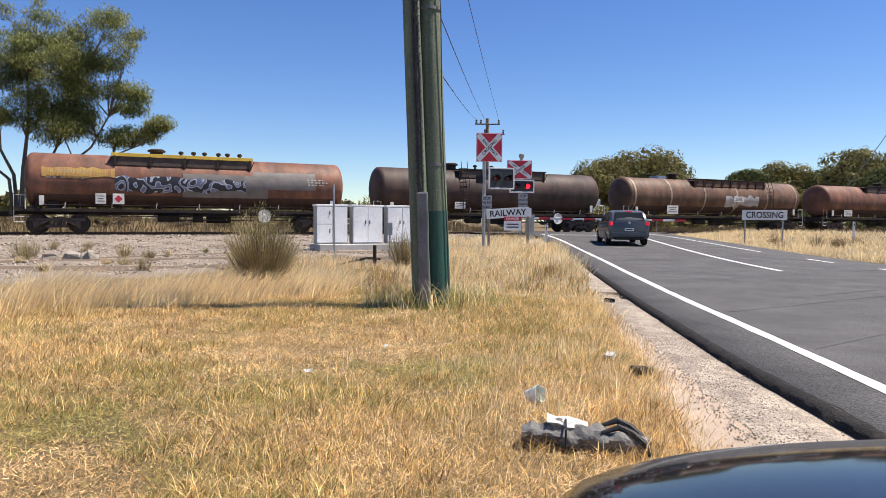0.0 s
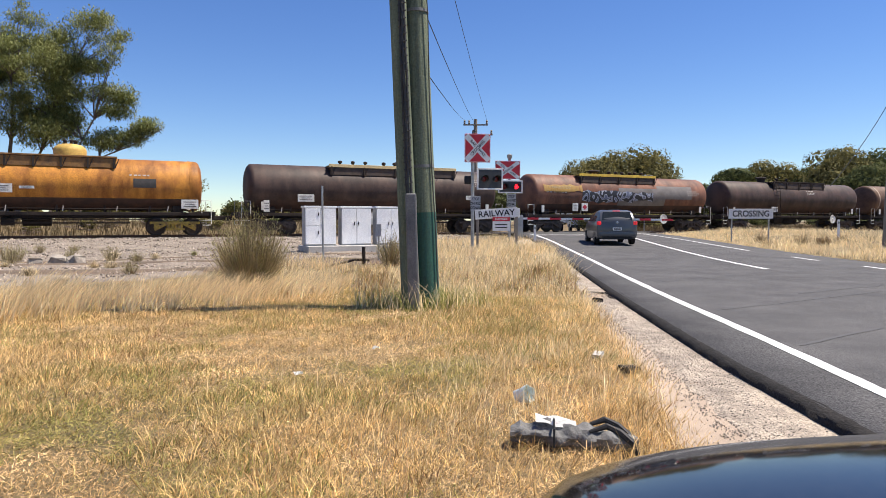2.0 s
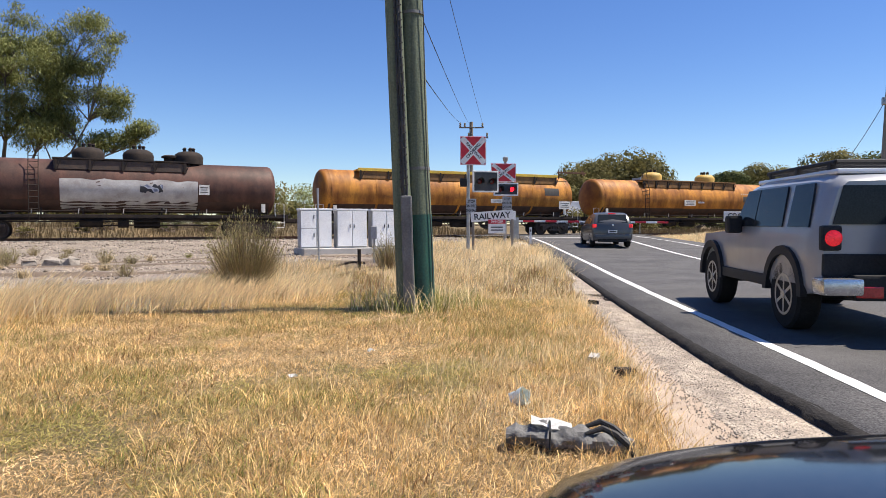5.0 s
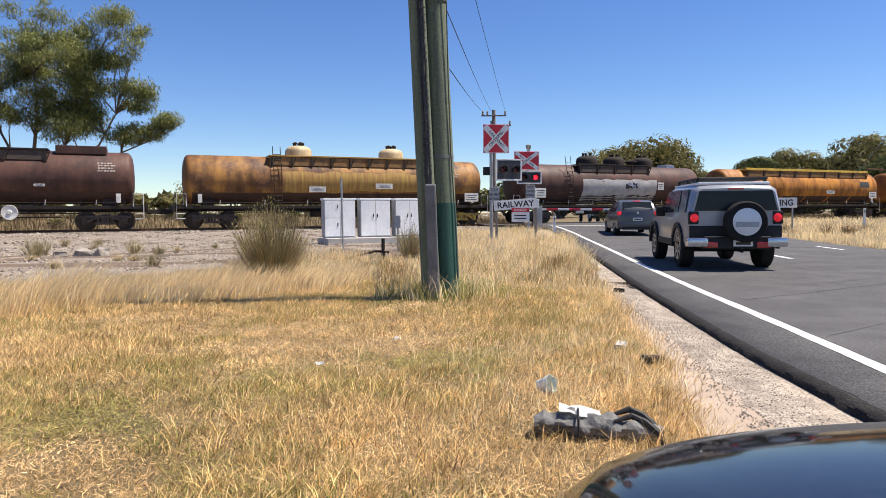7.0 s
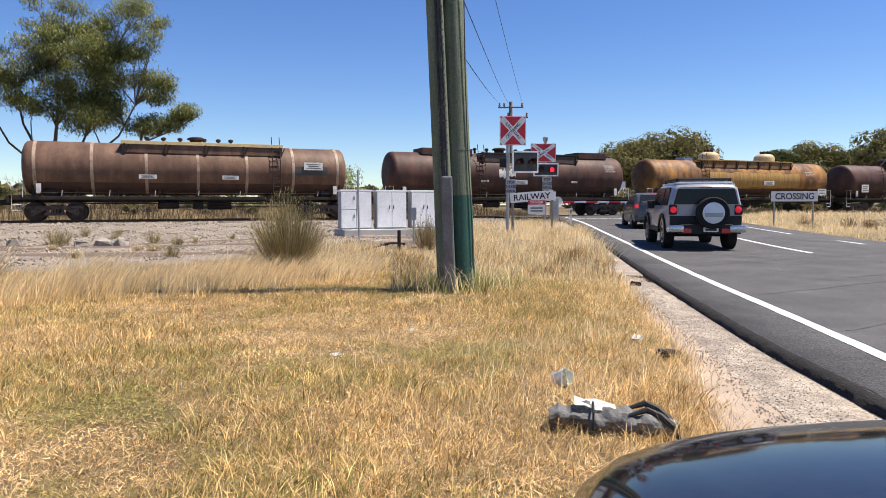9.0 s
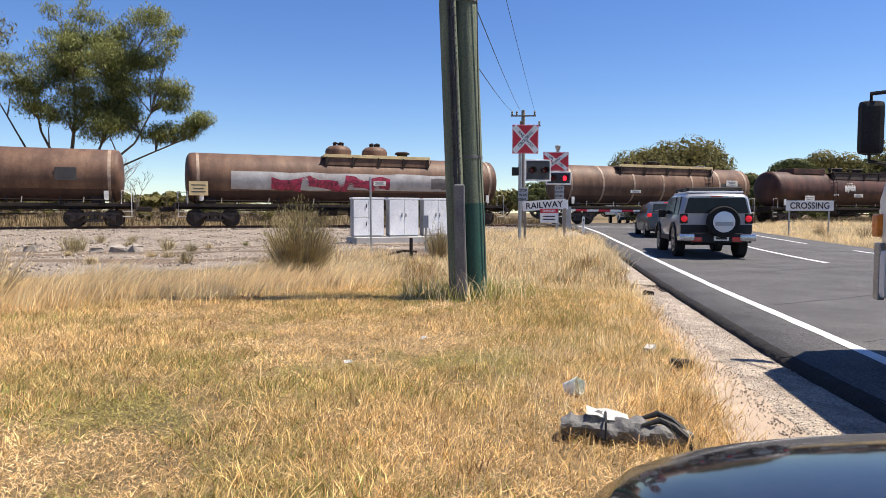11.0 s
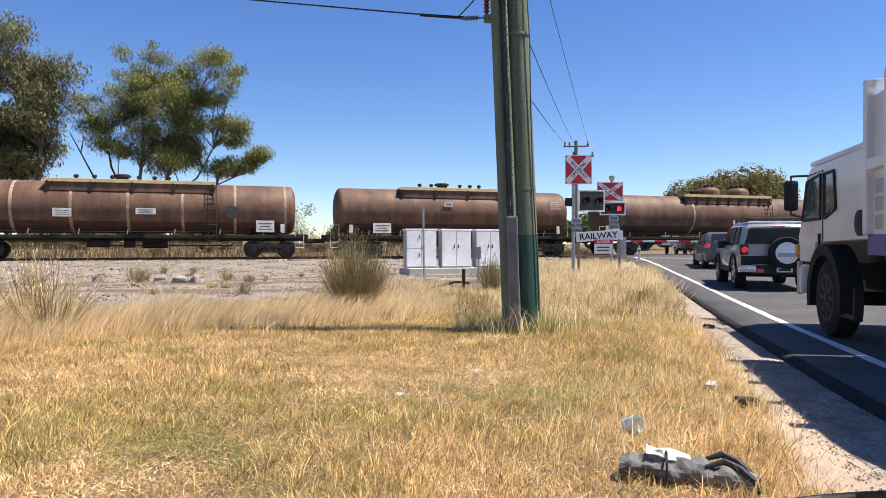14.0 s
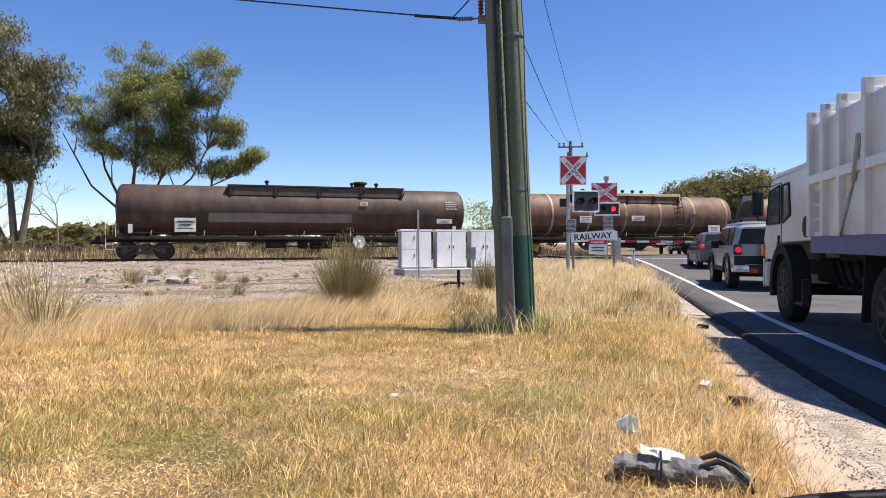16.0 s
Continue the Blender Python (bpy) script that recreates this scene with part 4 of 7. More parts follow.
def tank_wagon(colour, L, label, walk_mat=None, walk_span=(-0.2, 0.45), domes=(), bands=0, ladders=(), patches=(), yellow_bogies=(), plates=(), handwheel=None,
               big_walk=False, hatch=(), valves=(), rail_ends=True, bars=(), texts=(), diamond=None, arm=None, boxes=()):
    """A bogie tank wagon, L metres of tank; x runs along the train, -y faces the verge, z=0 is the rail head. Spans are parts of the half length."""
    w = thing("tank_wagon", pose(0, 0, 0), label, "tank wagon", "wagons of the train")
    r, zc, hl = 1.27, 2.5, L / 2
    tm = tank_material(colour)
    bm = B()
    prof = [(-hl, 0.05), (-hl + 0.02, 0.55), (-hl + 0.07, 0.95), (-hl + 0.15, 1.15), (-hl + 0.24, 1.245), (-hl + 0.36, r)]
    prof = prof + [(-hl + 0.55 + (L - 1.1) * k / 6, r) for k in range(1, 6)] + [(-a, b) for a, b in prof[::-1]]
    lathe(bm, prof, (0, 0, zc), "x", 48)
    tank = part("tank", bm, tm, w, smooth=True)
    for k in range(bands):
        x = -hl + 0.6 + (L - 1.2) * k / (bands - 1)
        bm = B()
        lathe(bm, [(x - 0.07, r), (x - 0.07, r + 0.012), (x + 0.07, r + 0.012), (x + 0.07, r)], (0, 0, zc), "x", 48)
        part("band", bm, M_BANDPALE if colour == "brown" else tm, tank, smooth=True)
    bm = B()
    box(bm, (L + 0.9, 0.36, 0.3), (0, 0, 1.0), bevel=0.02)
    for y in (-1.05, 1.05):
        box(bm, (L + 0.7, 0.1, 0.16), (0, y, 1.06), bevel=0.015)
    for k in range(9):
        x = -hl + 0.5 + (L - 1.0) * k / 8
        box(bm, (0.12, 2.1, 0.12), (x, 0, 1.02), bevel=0.01)
        for y in (-0.95, 0.95):
            box(bm, (0.08, 0.06, 0.42), (x, y, 1.25), bevel=0.01)
    for sx in (-1, 1):
        box(bm, (0.12, 2.3, 0.34), (sx * (hl + 0.5), 0, 1.0), bevel=0.02)
        box(bm, (0.75, 2.2, 0.05), (sx * (hl + 0.1), 0, 1.17), bevel=0.01)
        box(bm, (0.75, 0.22, 0.24), (sx * (hl + 0.85), 0, 0.86), bevel=0.05)
        box(bm, (0.5, 1.7, 0.5), (sx * (hl - 1.2), 0, 1.22), bevel=0.03)
    part("underframe", bm, M_STEELDARK, w)
    # brake gear under the middle
    bm = B()
    tube(bm, [(-1.9, -0.45, 0.72), (-0.9, -0.45, 0.72)], 0.19, 12)
    tube(bm, [(0.5, 0.3, 0.7), (1.7, 0.3, 0.7)], 0.22, 12)
    box(bm, (0.5, 0.4, 0.35), (0.0, -0.5, 0.68), bevel=0.03)
    tube(bm, [(-hl + 2.4, -0.7, 0.8), (hl - 2.4, -0.7, 0.8)], 0.03, 6)
    box(bm, (L * 0.36, 0.06, 0.06), (L * 0.12, -0.75, 0.62), bevel=0.01)
    part("brake_gear", bm, M_STEELDARK, w)
    for i, sx in enumerate((-1, 1)):
        bogie(w, sx * (hl - 1.35), i in yellow_bogies)
    # thin side rail along the sill
    bm = B()
    for y in (-1.22, 1.22):
        tube(bm, [(-hl + 0.8, y, 1.3), (hl - 0.8, y, 1.3)], 0.018, 6)
        for k in range(10):
            x = -hl + 0.9 + (L - 1.8) * k / 9
            tube(bm, [(x, y, 1.02), (x, y, 1.34)], 0.015, 5)
    part("side_pipe", bm, M_STEELDARK, w)
    for k in range(7):
        bm = B()
        box(bm, (0.04, 0.03, 0.26), (-hl + 1.7 + (L - 3.4) * k / 6, -1.24, 1.3), (0, 8, 0), 0.006)
        part("sill_stub", bm, M_FADED, w)
    if rail_ends:
        for sx in (-1, 1):
            x = sx * (hl + 0.35)
            for y in (-1.12, 1.12):
                bm = B()
                tube(bm, [(x, y, 0.55), (x, y, 1.75), (x - sx * 0.45, y, 1.75), (x - sx * 0.45, y, 1.1)], 0.02, 6)
                for z in (0.5, 0.75):
                    tube(bm, [(x, y, z), (x - sx * 0.4, y, z)], 0.018, 6)
                part("end_handrail", bm, M_PLATE, w, "white end handrail")
    if walk_mat:
        x0, x1 = walk_span[0] * hl, walk_span[1] * hl
        bm = B()
        for y, s in ((-0.72, -1), (0.72, 1)):
            box(bm, (x1 - x0, 0.68, 0.05), ((x0 + x1) / 2, y, 3.75), bevel=0.01)
        pale = walk_mat in (M_YELLOW, M_CREAM)
        box(bm, (x1 - x0, 0.05, 0.17 if pale else 0.08), ((x0 + x1) / 2, -1.09, 3.76), bevel=0.01)
        walkway = part("walkway", bm, walk_mat, w, "raised walkway along the tank top")
        n = 9 if big_walk else 5
        for k in range(n):
            x = x0 + 0.15 + (x1 - x0 - 0.3) * k / (n - 1)
            bm = B()
            box(bm, (0.09, 0.05, 0.5), (x, -1.1, 3.46), (-2, 0, 0), 0.008)
            tube(bm, [(x + 0.04, -1.1, 3.24), (x + 0.22, -1.1, 3.68)], 0.022, 5)
            part("bracket", bm, M_STEELDARK, walkway)
        bm = B()
        box(bm, (x1 - x0 - 0.1, 0.02, 0.44), ((x0 + x1) / 2, -1.06, 3.48), (-2, 0, 0), 0.005)
        part("skirt", bm, M_SKIRTOCHRE if colour in ("orange", "ochre") else tm if colour == "brown" else M_SKIRT, walkway)
    for x in hatch:
        bm = B()
        lathe(bm, [(0, 0.3), (0.28, 0.3), (0.28, 0.42), (0.36, 0.42), (0.42, 0.3)], (x * hl, 0, 3.76), "z", 18)
        tube(bm, [(x * hl - 0.3, 0, 3.92), (x * hl + 0.3, 0, 3.92)], 0.05, 6)
        part("hatch", bm, M_STEELDARK, w, smooth=True)
    for x in valves:
        bm = B()
        lathe(bm, [(0, 0.07), (0.2, 0.07), (0.2, 0.12), (0.3, 0.12), (0.34, 0.05)], (x * hl, -0.2, 3.78), "z", 10)
        part("valve", bm, M_STEELDARK, w, smooth=True)
    for x, dm in domes:
        bm = B()
        lathe(bm, [(0, 0.7), (0.36, 0.72), (0.5, 0.66), (0.62, 0.5), (0.66, 0.3), (0.67, 0.05)], (x * hl, 0, 3.74), "z", 24)
        d = part("dome", bm, dm, w, smooth=True)
        bm = B()
        for k in range(5):
            a = k * 1.2566
            lathe(bm, [(0, 0.07), (0.12, 0.07), (0.16, 0.1), (0.22, 0.05)], (x * hl + 0.24 * math.cos(a), 0.24 * math.sin(a), 4.38), "z", 8)
        part("dome_fittings", bm, M_STEELDARK, d)
    for x in ladders:
        bm = B()
        pts = [(-1.34, 0.75), (-1.36, 2.3), (-1.3, 3.1), (-1.12, 3.6), (-1.0, 4.25)]
        for sx in (-0.2, 0.2):
            tube(bm, [(x * hl + sx, y, z) for y, z in pts], 0.02, 6)
        for k in range(12):
            z = 0.85 + k * 0.27
            y = float(np.interp(z, [p[1] for p in pts], [p[0] for p in pts]))
            tube(bm, [(x * hl - 0.2, y, z), (x * hl + 0.2, y, z)], 0.016, 5)
        part("ladder", bm, M_STEELDARK, w)
    for i, (x0, x1, a0, a1, pm, wav) in enumerate(patches):
        bm = B()
        skin_patch(bm, x0 * hl, x1 * hl, a0, a1, r + 0.006 + 0.003 * i, zc, 8, wav, i + 3)
        part("paint_patch", bm, pm, tank, smooth=True)
    for x, z, sw, sh, pm in plates:
        bm = B()
        box(bm, (sw, 0.02, sh), (x * hl, -1.3 if z < 3 else -1.15, z), bevel=0.004)
        pl = part("plate", bm, pm, w)
        bm = B()
        for k in range(3):
            box(bm, (sw * (0.75 - 0.2 * (k % 2)), 0.008, sh * 0.07), (x * hl, -1.312 if z < 3 else -1.162, z + (k - 1) * sh * 0.24))
        part("plate_marking", bm, M_MARK, pl)
    for x, a, sw, n in bars:
        bm = B()
        x0 = min(x * hl, hl - 0.45 - sw)
        for k in range(n):
            for j in range(5 + k % 2):
                xa = x0 + sw * (j + 0.1 * (k % 3)) / 6.6
                skin_patch(bm, xa, xa + sw / 6.6 * (0.5 + 0.22 * ((j + k) % 2)), a - k * 6, a - k * 6 + 3, r + 0.01, zc, 2)
        tagged(part("marking", bm, M_FADED, tank), kind="stuff")
    # Every tank carries a dark brown band round its lower near side.
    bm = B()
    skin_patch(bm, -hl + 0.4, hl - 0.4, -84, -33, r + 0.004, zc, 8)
    part("soot_band", bm, M_BELLY, tank, smooth=True)
    for x, z, text, size, pm in texts:
        words("lettering", text, size, tank, pose(x * hl, -1.325, z, 90, 0, 0), pm, 0.95)
    if diamond is not None:
        bm = B()
        box(bm, (0.5, 0.02, 0.5), (diamond * hl, -1.3, 1.62), bevel=0.004)
        d = part("placard", bm, M_PLATE, w)
        bm = B()
        box(bm, (0.26, 0.008, 0.26), (diamond * hl, -1.312, 1.62), (0, 45, 0))
        part("placard_diamond", bm, M_REDMARK, d)
    if arm is not None:
        bm = B()
        tube(bm, [(arm * hl - 0.2, -0.9, 3.7), (arm * hl - 0.2, -0.9, 4.25)], 0.04, 6)
        box(bm, (2.3, 0.07, 0.1), (arm * hl + 0.85, -0.9, 4.05), bevel=0.01)
        box(bm, (0.3, 0.06, 0.22), (arm * hl + 1.75, -0.9, 4.05), (0, 35, 0), 0.01)
        part("guard_arm", bm, M_RAIL, w, "rusty red guard arm")
    for xa, xb in boxes:
        bm = B()
        box(bm, ((xb - xa) * hl, 1.5, 0.4), ((xa + xb) / 2 * hl, 0, 3.8), bevel=0.03)
        part("top_housing", bm, tm, w)
    for sx in (-1, 1):
        bm = B()
        box(bm, (0.2, 0.05, 0.45), (sx * (hl - 0.75), -1.16, 1.5), bevel=0.01)
        part('end_marker', bm, M_PLATE, w, 'small white end plate')
    if handwheel is not None:
        bm = B()
        lathe(bm, [(-1.3, 0.3), (-1.32, 0.34), (-1.36, 0.33), (-1.34, 0.24), (-1.33, 0.1), (-1.38, 0.08), (-1.38, 0.01)], (handwheel * hl, 0, 0.85), "y", 20)
        part("handwheel", bm, M_PLATE, w, "white handbrake wheel", smooth=True)
    return w


M_BANDPALE = mat("pale_worn_band", (0.42, 0.32, 0.23), (0.2, 0.13, 0.09), 0.6, scale=3)
M_SILVER = mat("silver_overpaint", (0.5, 0.49, 0.47), (0.33, 0.3, 0.28), 0.45, scale=2)


def swirls(name, c1, c2, c3, scale, bands):
    """Sprayed loops of paint: banded contours of a soft noise."""
    m = mat(name, c1, c2, 0.5, scale=scale, grime=0.1, fine=40)
    N, L = m.node_tree.nodes, m.node_tree.links
    noise_node = [k for k in N if k.type == "TEX_NOISE"][0]
    noise_node.inputs["Detail"].default_value = 1.0
    ramp = [k for k in N if k.type == "VALTORGB"][0]
    pp = N.new("ShaderNodeMath")
    pp.operation = "PINGPONG"
    mu = N.new("ShaderNodeMath")
    mu.operation = "MULTIPLY"
    mu.inputs[1].default_value = bands
    pp.inputs[1].default_value = 1.0
    L.new(noise_node.outputs[0], mu.inputs[0]), L.new(mu.outputs[0], pp.inputs[0]), L.new(pp.outputs[0], ramp.inputs[0])
    cr = ramp.color_ramp
    cr.elements[0].position, cr.elements[1].position = 0.5, 0.56
    e = cr.elements.new(0.85)
    e.color = (*c3, 1)
    return m


M_GRAFF = swirls("grey_blue_graffiti", (0.02, 0.022, 0.03), (0.5, 0.52, 0.58), (0.13, 0.15, 0.22), 1.3, 11)
M_GRAFFRED = swirls("crimson_graffiti", (0.42, 0.03, 0.08), (0.05, 0.01, 0.02), (0.3, 0.03, 0.06), 1.6, 12)
M_GREYOVER = mat("grey_overpaint", (0.2, 0.18, 0.165), (0.13, 0.115, 0.105), 0.55, scale=2)
M_OCHREPATCH = mat("faded_yellow_paint", (0.42, 0.28, 0.06), (0.28, 0.13, 0.04), 0.6, scale=2, streak=(6, 1, 0.4), grime=0.3)
M_DOMECREAM = mat("cream_dome", (0.6, 0.5, 0.3), (0.4, 0.28, 0.14), 0.6, scale=3)
M_DOMEYELLOW = mat("yellow_dome", (0.62, 0.42, 0.09), (0.4, 0.24, 0.06), 0.6, scale=3)

V6 = (-0.3, -0.2, -0.1, 0.05, 0.14, 0.22)
WAGONS = [
    (61.0, dict(colour="rust", L=17, label="rust-brown tank wagon far along the train")),
    (41.4, dict(colour="rust", L=16.2, label="rust-brown tank wagon with white end plates", walk_mat=M_STEELDARK, walk_span=(-0.4, 0.4), hatch=(0,), plates=((-0.7, 1.5, 1.0, 0.5, M_PLATE),))),
    (21.7, dict(colour="brown", L=17.0, label="brown tank wagon with pale bands and a dark walkway", walk_mat=M_STEELDARK, walk_span=(-0.3, 0.55), big_walk=True, bands=6, hatch=(-0.42,), ladders=(0.6,),
                patches=((0.05, 0.45, -30, 5, M_SILVER, 8),), plates=((-0.55, 1.55, 1.0, 0.6, M_PLATE), (0.2, 2.4, 1.0, 0.4, M_PLATE)))),
    (3.2, dict(colour="dark", L=15.4, label="black tank wagon with a pale end ring and dark walkway", walk_mat=M_STEELDARK, walk_span=(-0.35, 0.45), hatch=(-0.35,), valves=(-0.15, 0.0), ladders=(-0.3,), handwheel=0.55,
               plates=((-0.35, 1.6, 0.7, 0.4, M_PLATE),), bars=((0.15, 25, 1.2, 3),))),
    (-14.1, dict(colour="rust", L=15.2, label="rust-brown tank wagon with yellow walkway and grey graffiti", walk_mat=M_YELLOW, walk_span=(-0.52, 0.35), hatch=(-0.25,), valves=(-0.1, -0.02, 0.05, 0.14, 0.2, 0.28), handwheel=0.42,
                 patches=((-0.5, 0.35, -20, 5, M_GRAFF, 7), (0.35, 0.78, -12, 30, M_GREYOVER, 0), (-0.1, 0.45, -35, 20, M_GREYOVER, 0), (-0.5, 0.3, -22, 7, M_GRAFF, 8), (-0.9, -0.5, 5, 26, M_OCHREPATCH, 3)),
                 plates=((-0.58, 1.62, 0.45, 0.5, M_PLATE),), texts=((-0.74, 2.86, 'FLAMMABLE LIQUID', 0.2, M_CREAM),), diamond=-0.48, bars=((-0.88, 8, 1.9, 2), (0.72, 12, 1.3, 3)))),
    (-31.8, dict(colour="dark", L=15.0, label="dark brown tank wagon with a cream-edged walkway", walk_mat=M_CREAM, walk_span=(-0.42, 0.62), hatch=(0.2,), valves=V6, ladders=(0.38,), handwheel=-0.1, rail_ends=True,
                 plates=((-0.6, 1.95, 0.9, 0.4, M_PLATE), (0.75, 2.1, 0.8, 0.25, M_PLATE), (-0.88, 1.5, 0.3, 0.6, M_PLATE)), bars=((0.78, 30, 0.9, 4),))),
    (-50.0, dict(colour="orange", L=17.0, label="orange tank wagon with two yellow domes and a rusty walkway", walk_mat=M_SKIRTOCHRE, walk_span=(-0.54, 0.54), big_walk=True, domes=((-0.32, M_DOMEYELLOW), (0.3, M_DOMEYELLOW)), bands=2, ladders=(-0.51,), yellow_bogies=(0, 1),
                 plates=((-0.03, 2.2, 1.1, 0.4, M_PLATE), (0.92, 1.55, 0.8, 0.45, M_PLATE), (0.1, 2.25, 0.6, 0.12, M_PLATE)), patches=((0.62, 0.74, -8, 12, M_MARK, 0),), bars=((0.6, 18, 1.3, 1),))),
    (-69.0, dict(colour="orange", L=17.0, label="orange tank wagon with a long grated walkway and red guard arm", walk_mat=M_YELLOW, walk_span=(-0.75, 0.85), big_walk=True, bands=7, arm=0.9,
                 plates=((0.9, 1.9, 0.9, 0.5, M_PLATE), (0.3, 2.1, 0.9, 0.25, M_PLATE)), patches=((0.72, 0.85, 0, 22, M_MARK, 0),))),
    (-87.3, dict(colour="maroon", L=14.8, label="maroon tank wagon with a silver painted side and three black domes", walk_mat=M_STEELDARK, walk_span=(-0.4, 0.4), domes=((-0.2, M_STEELDARK), (0.1, M_STEELDARK), (0.42, M_STEELDARK)), ladders=(-0.5,), hatch=(0.3,),
                 patches=((-0.36, 0.46, -60, 14, M_SILVER, 3), (0.1, 0.24, -12, 4, M_GRAFF, 3)), plates=((-0.8, 1.9, 0.8, 0.6, M_PLATE), (0.5, 2.4, 0.5, 0.5, M_PLATE)))),
    (-105.6, dict(colour="ochre", L=16.8, label="rust-stained ochre tank wagon with two cream domes", walk_mat=M_OCHREPATCH, walk_span=(-0.5, 0.55), big_walk=True, domes=((-0.285, M_DOMECREAM), (0.355, M_DOMECREAM)), ladders=(-0.45,), yellow_bogies=(1,),
                  patches=((-0.42, 0.62, -30, 20, M_OCHREPATCH, 4),), plates=((0.25, 2.2, 1.0, 0.3, M_PLATE), (0.9, 1.6, 0.9, 0.5, M_PLATE), (-0.2, 2.0, 0.9, 0.3, M_PLATE)), bars=((0.7, 24, 1.1, 3),))),
    (-124.2, dict(colour="maroon", L=16.0, label="dark maroon tank wagon with box housings on top", walk_mat=M_STEELDARK, walk_span=(-0.3, 0.55), ladders=(-0.3,), hatch=(-0.08, 0.2), valves=V6, handwheel=0.35, boxes=((-0.75, -0.35), (0.58, 0.85)),
                  patches=((-0.16, -0.02, -6, 13, M_PLATE, 6),), plates=((-0.62, 1.7, 0.95, 0.6, M_PLATE), (0.02, 2.05, 0.95, 0.25, M_PLATE), (0.5, 2.1, 0.45, 0.12, M_PLATE), (-0.28, 2.1, 0.5, 0.12, M_PLATE)), bars=((-0.12, 20, 0.9, 4), (0.8, 30, 0.9, 4)))),
    (-142.4, dict(colour="brown", L=15.4, label="brown tank wagon with pale bands and a cream walkway", walk_mat=M_CREAM, walk_span=(-0.45, 0.55), ladders=(0.5,), bands=7, hatch=(0.0,), valves=V6,
                  plates=((0.75, 2.75, 1.0, 0.4, M_PLATE), (-0.3, 2.1, 0.8, 0.2, M_PLATE), (0.2, 2.1, 0.8, 0.2, M_PLATE)), patches=((0.62, 0.85, -10, 10, M_MARK, 0),))),
    (-163.2, dict(colour="brown", L=17.4, label="brown tank wagon with silver side and crimson graffiti", walk_mat=M_CREAM, walk_span=(-0.2, 0.5), domes=((-0.08, M_BROWNDOME := tank_material("brown")), (0.16, M_BROWNDOME)), hatch=(0.35,), bands=2,
                  patches=((-0.75, 0.75, -28, 14, M_SILVER, 2), (-0.52, 0.22, -26, 2, M_GRAFFRED, 9), (0.5, 0.8, -22, 5, M_GREYOVER, 2)), plates=((-0.93, 1.9, 0.9, 0.7, M_CREAM), (0.15, 2.3, 0.7, 0.25, M_PLATE)))),
    (-184.0, dict(colour="brown", L=18.6, label="long brown tank wagon with two domes and a cream walkway", walk_mat=M_CREAM, walk_span=(-0.38, 0.35), big_walk=True, domes=((-0.09, M_BROWNDOME), (0.16, M_BROWNDOME)), hatch=(-0.2,), bands=4, ladders=(0.32,),
                  plates=((-0.95, 1.5, 0.9, 0.6, M_PLATE), (0.05, 2.1, 0.9, 0.25, M_PLATE), (0.74, 2.5, 0.9, 0.6, M_MARK)))),
    (-202.6, dict(colour="brown", L=13.8, label="short brown tank wagon with a cream walkway and dark panels", walk_mat=M_CREAM, walk_span=(-0.5, 0.65), hatch=(-0.1,), valves=V6, ladders=(0.4,), handwheel=0.62,
                  plates=((-0.65, 1.55, 1.0, 0.55, M_PLATE), (0.55, 2.1, 0.8, 0.2, M_PLATE), (-0.1, 2.9, 0.5, 0.25, M_PLATE)), bars=((0.82, 28, 0.8, 4),))),
    (-219.7, dict(colour="brown", L=16.2, label="brown tank wagon with pale bands and a cream walkway edge", walk_mat=M_CREAM, walk_span=(-0.45, 0.5), hatch=(-0.05,), valves=V6, bands=7, ladders=(0.48,), yellow_bogies=(0,),
                  plates=((0.1, 2.3, 0.9, 0.3, M_PLATE), (0.8, 1.6, 0.9, 0.6, M_PLATE), (-0.35, 2.2, 0.8, 0.4, M_PLATE), (0.6, 2.3, 0.5, 0.6, M_MARK)))),
    (-239.2, dict(colour="dark", L=18.2, label="last dark brown tank wagon with grey painted strip", walk_mat=tank_material("dark"), walk_span=(-0.42, 0.6), hatch=(0.35,), valves=(-0.2, 0.3, 0.45), handwheel=0.32, yellow_bogies=(),
                  patches=((-0.52, 0.28, -30, -8, M_GREYOVER, 0),), texts=((-0.64, 1.85, 'COMBUSTIBLE', 0.15, M_MARK2 := mat('dark_lettering', (0.05, 0.08, 0.07), None, 0.7)), (-0.64, 1.68, 'LIQUID', 0.15, M_MARK2)), plates=((-0.64, 1.7, 1.0, 0.7, M_PLATE), (0.85, 2.0, 0.9, 0.25, M_PLATE), (0.35, 2.9, 0.4, 0.2, M_PLATE)), bars=((0.9, 25, 0.8, 4),))),
]
TRAIN = [(s, tank_wagon(**spec)) for s, spec in WAGONS]

# ---- poles, wires, signals ----
M_POLE = mat("weathered_green_pole", (0.17, 0.2, 0.13), (0.09, 0.11, 0.075), 0.85, scale=3, fine=40, streak=(6, 6, 0.3), bump=0.6, dist=0.01)
M_POLEPAINT = mat("green_painted_pole", (0.02, 0.1, 0.07), (0.02, 0.06, 0.045), 0.6, scale=4, fine=40, streak=(3, 3, 0.5), bump=0.3)
M_GALV = mat("galvanised_steel", (0.42, 0.43, 0.43), (0.3, 0.31, 0.31), 0.45, 0.7, scale=5)
M_GUARD = mat("dull_grey_steel", (0.19, 0.19, 0.185), (0.12, 0.12, 0.12), 0.6, 0.1, scale=3)
M_TAIL_RED = mat("dark_red_insulator", (0.22, 0.03, 0.035), (0.14, 0.02, 0.025), 0.35)
M_CABLE = mat("black_cable", (0.02, 0.02, 0.02), (0.05, 0.05, 0.05), 0.6)
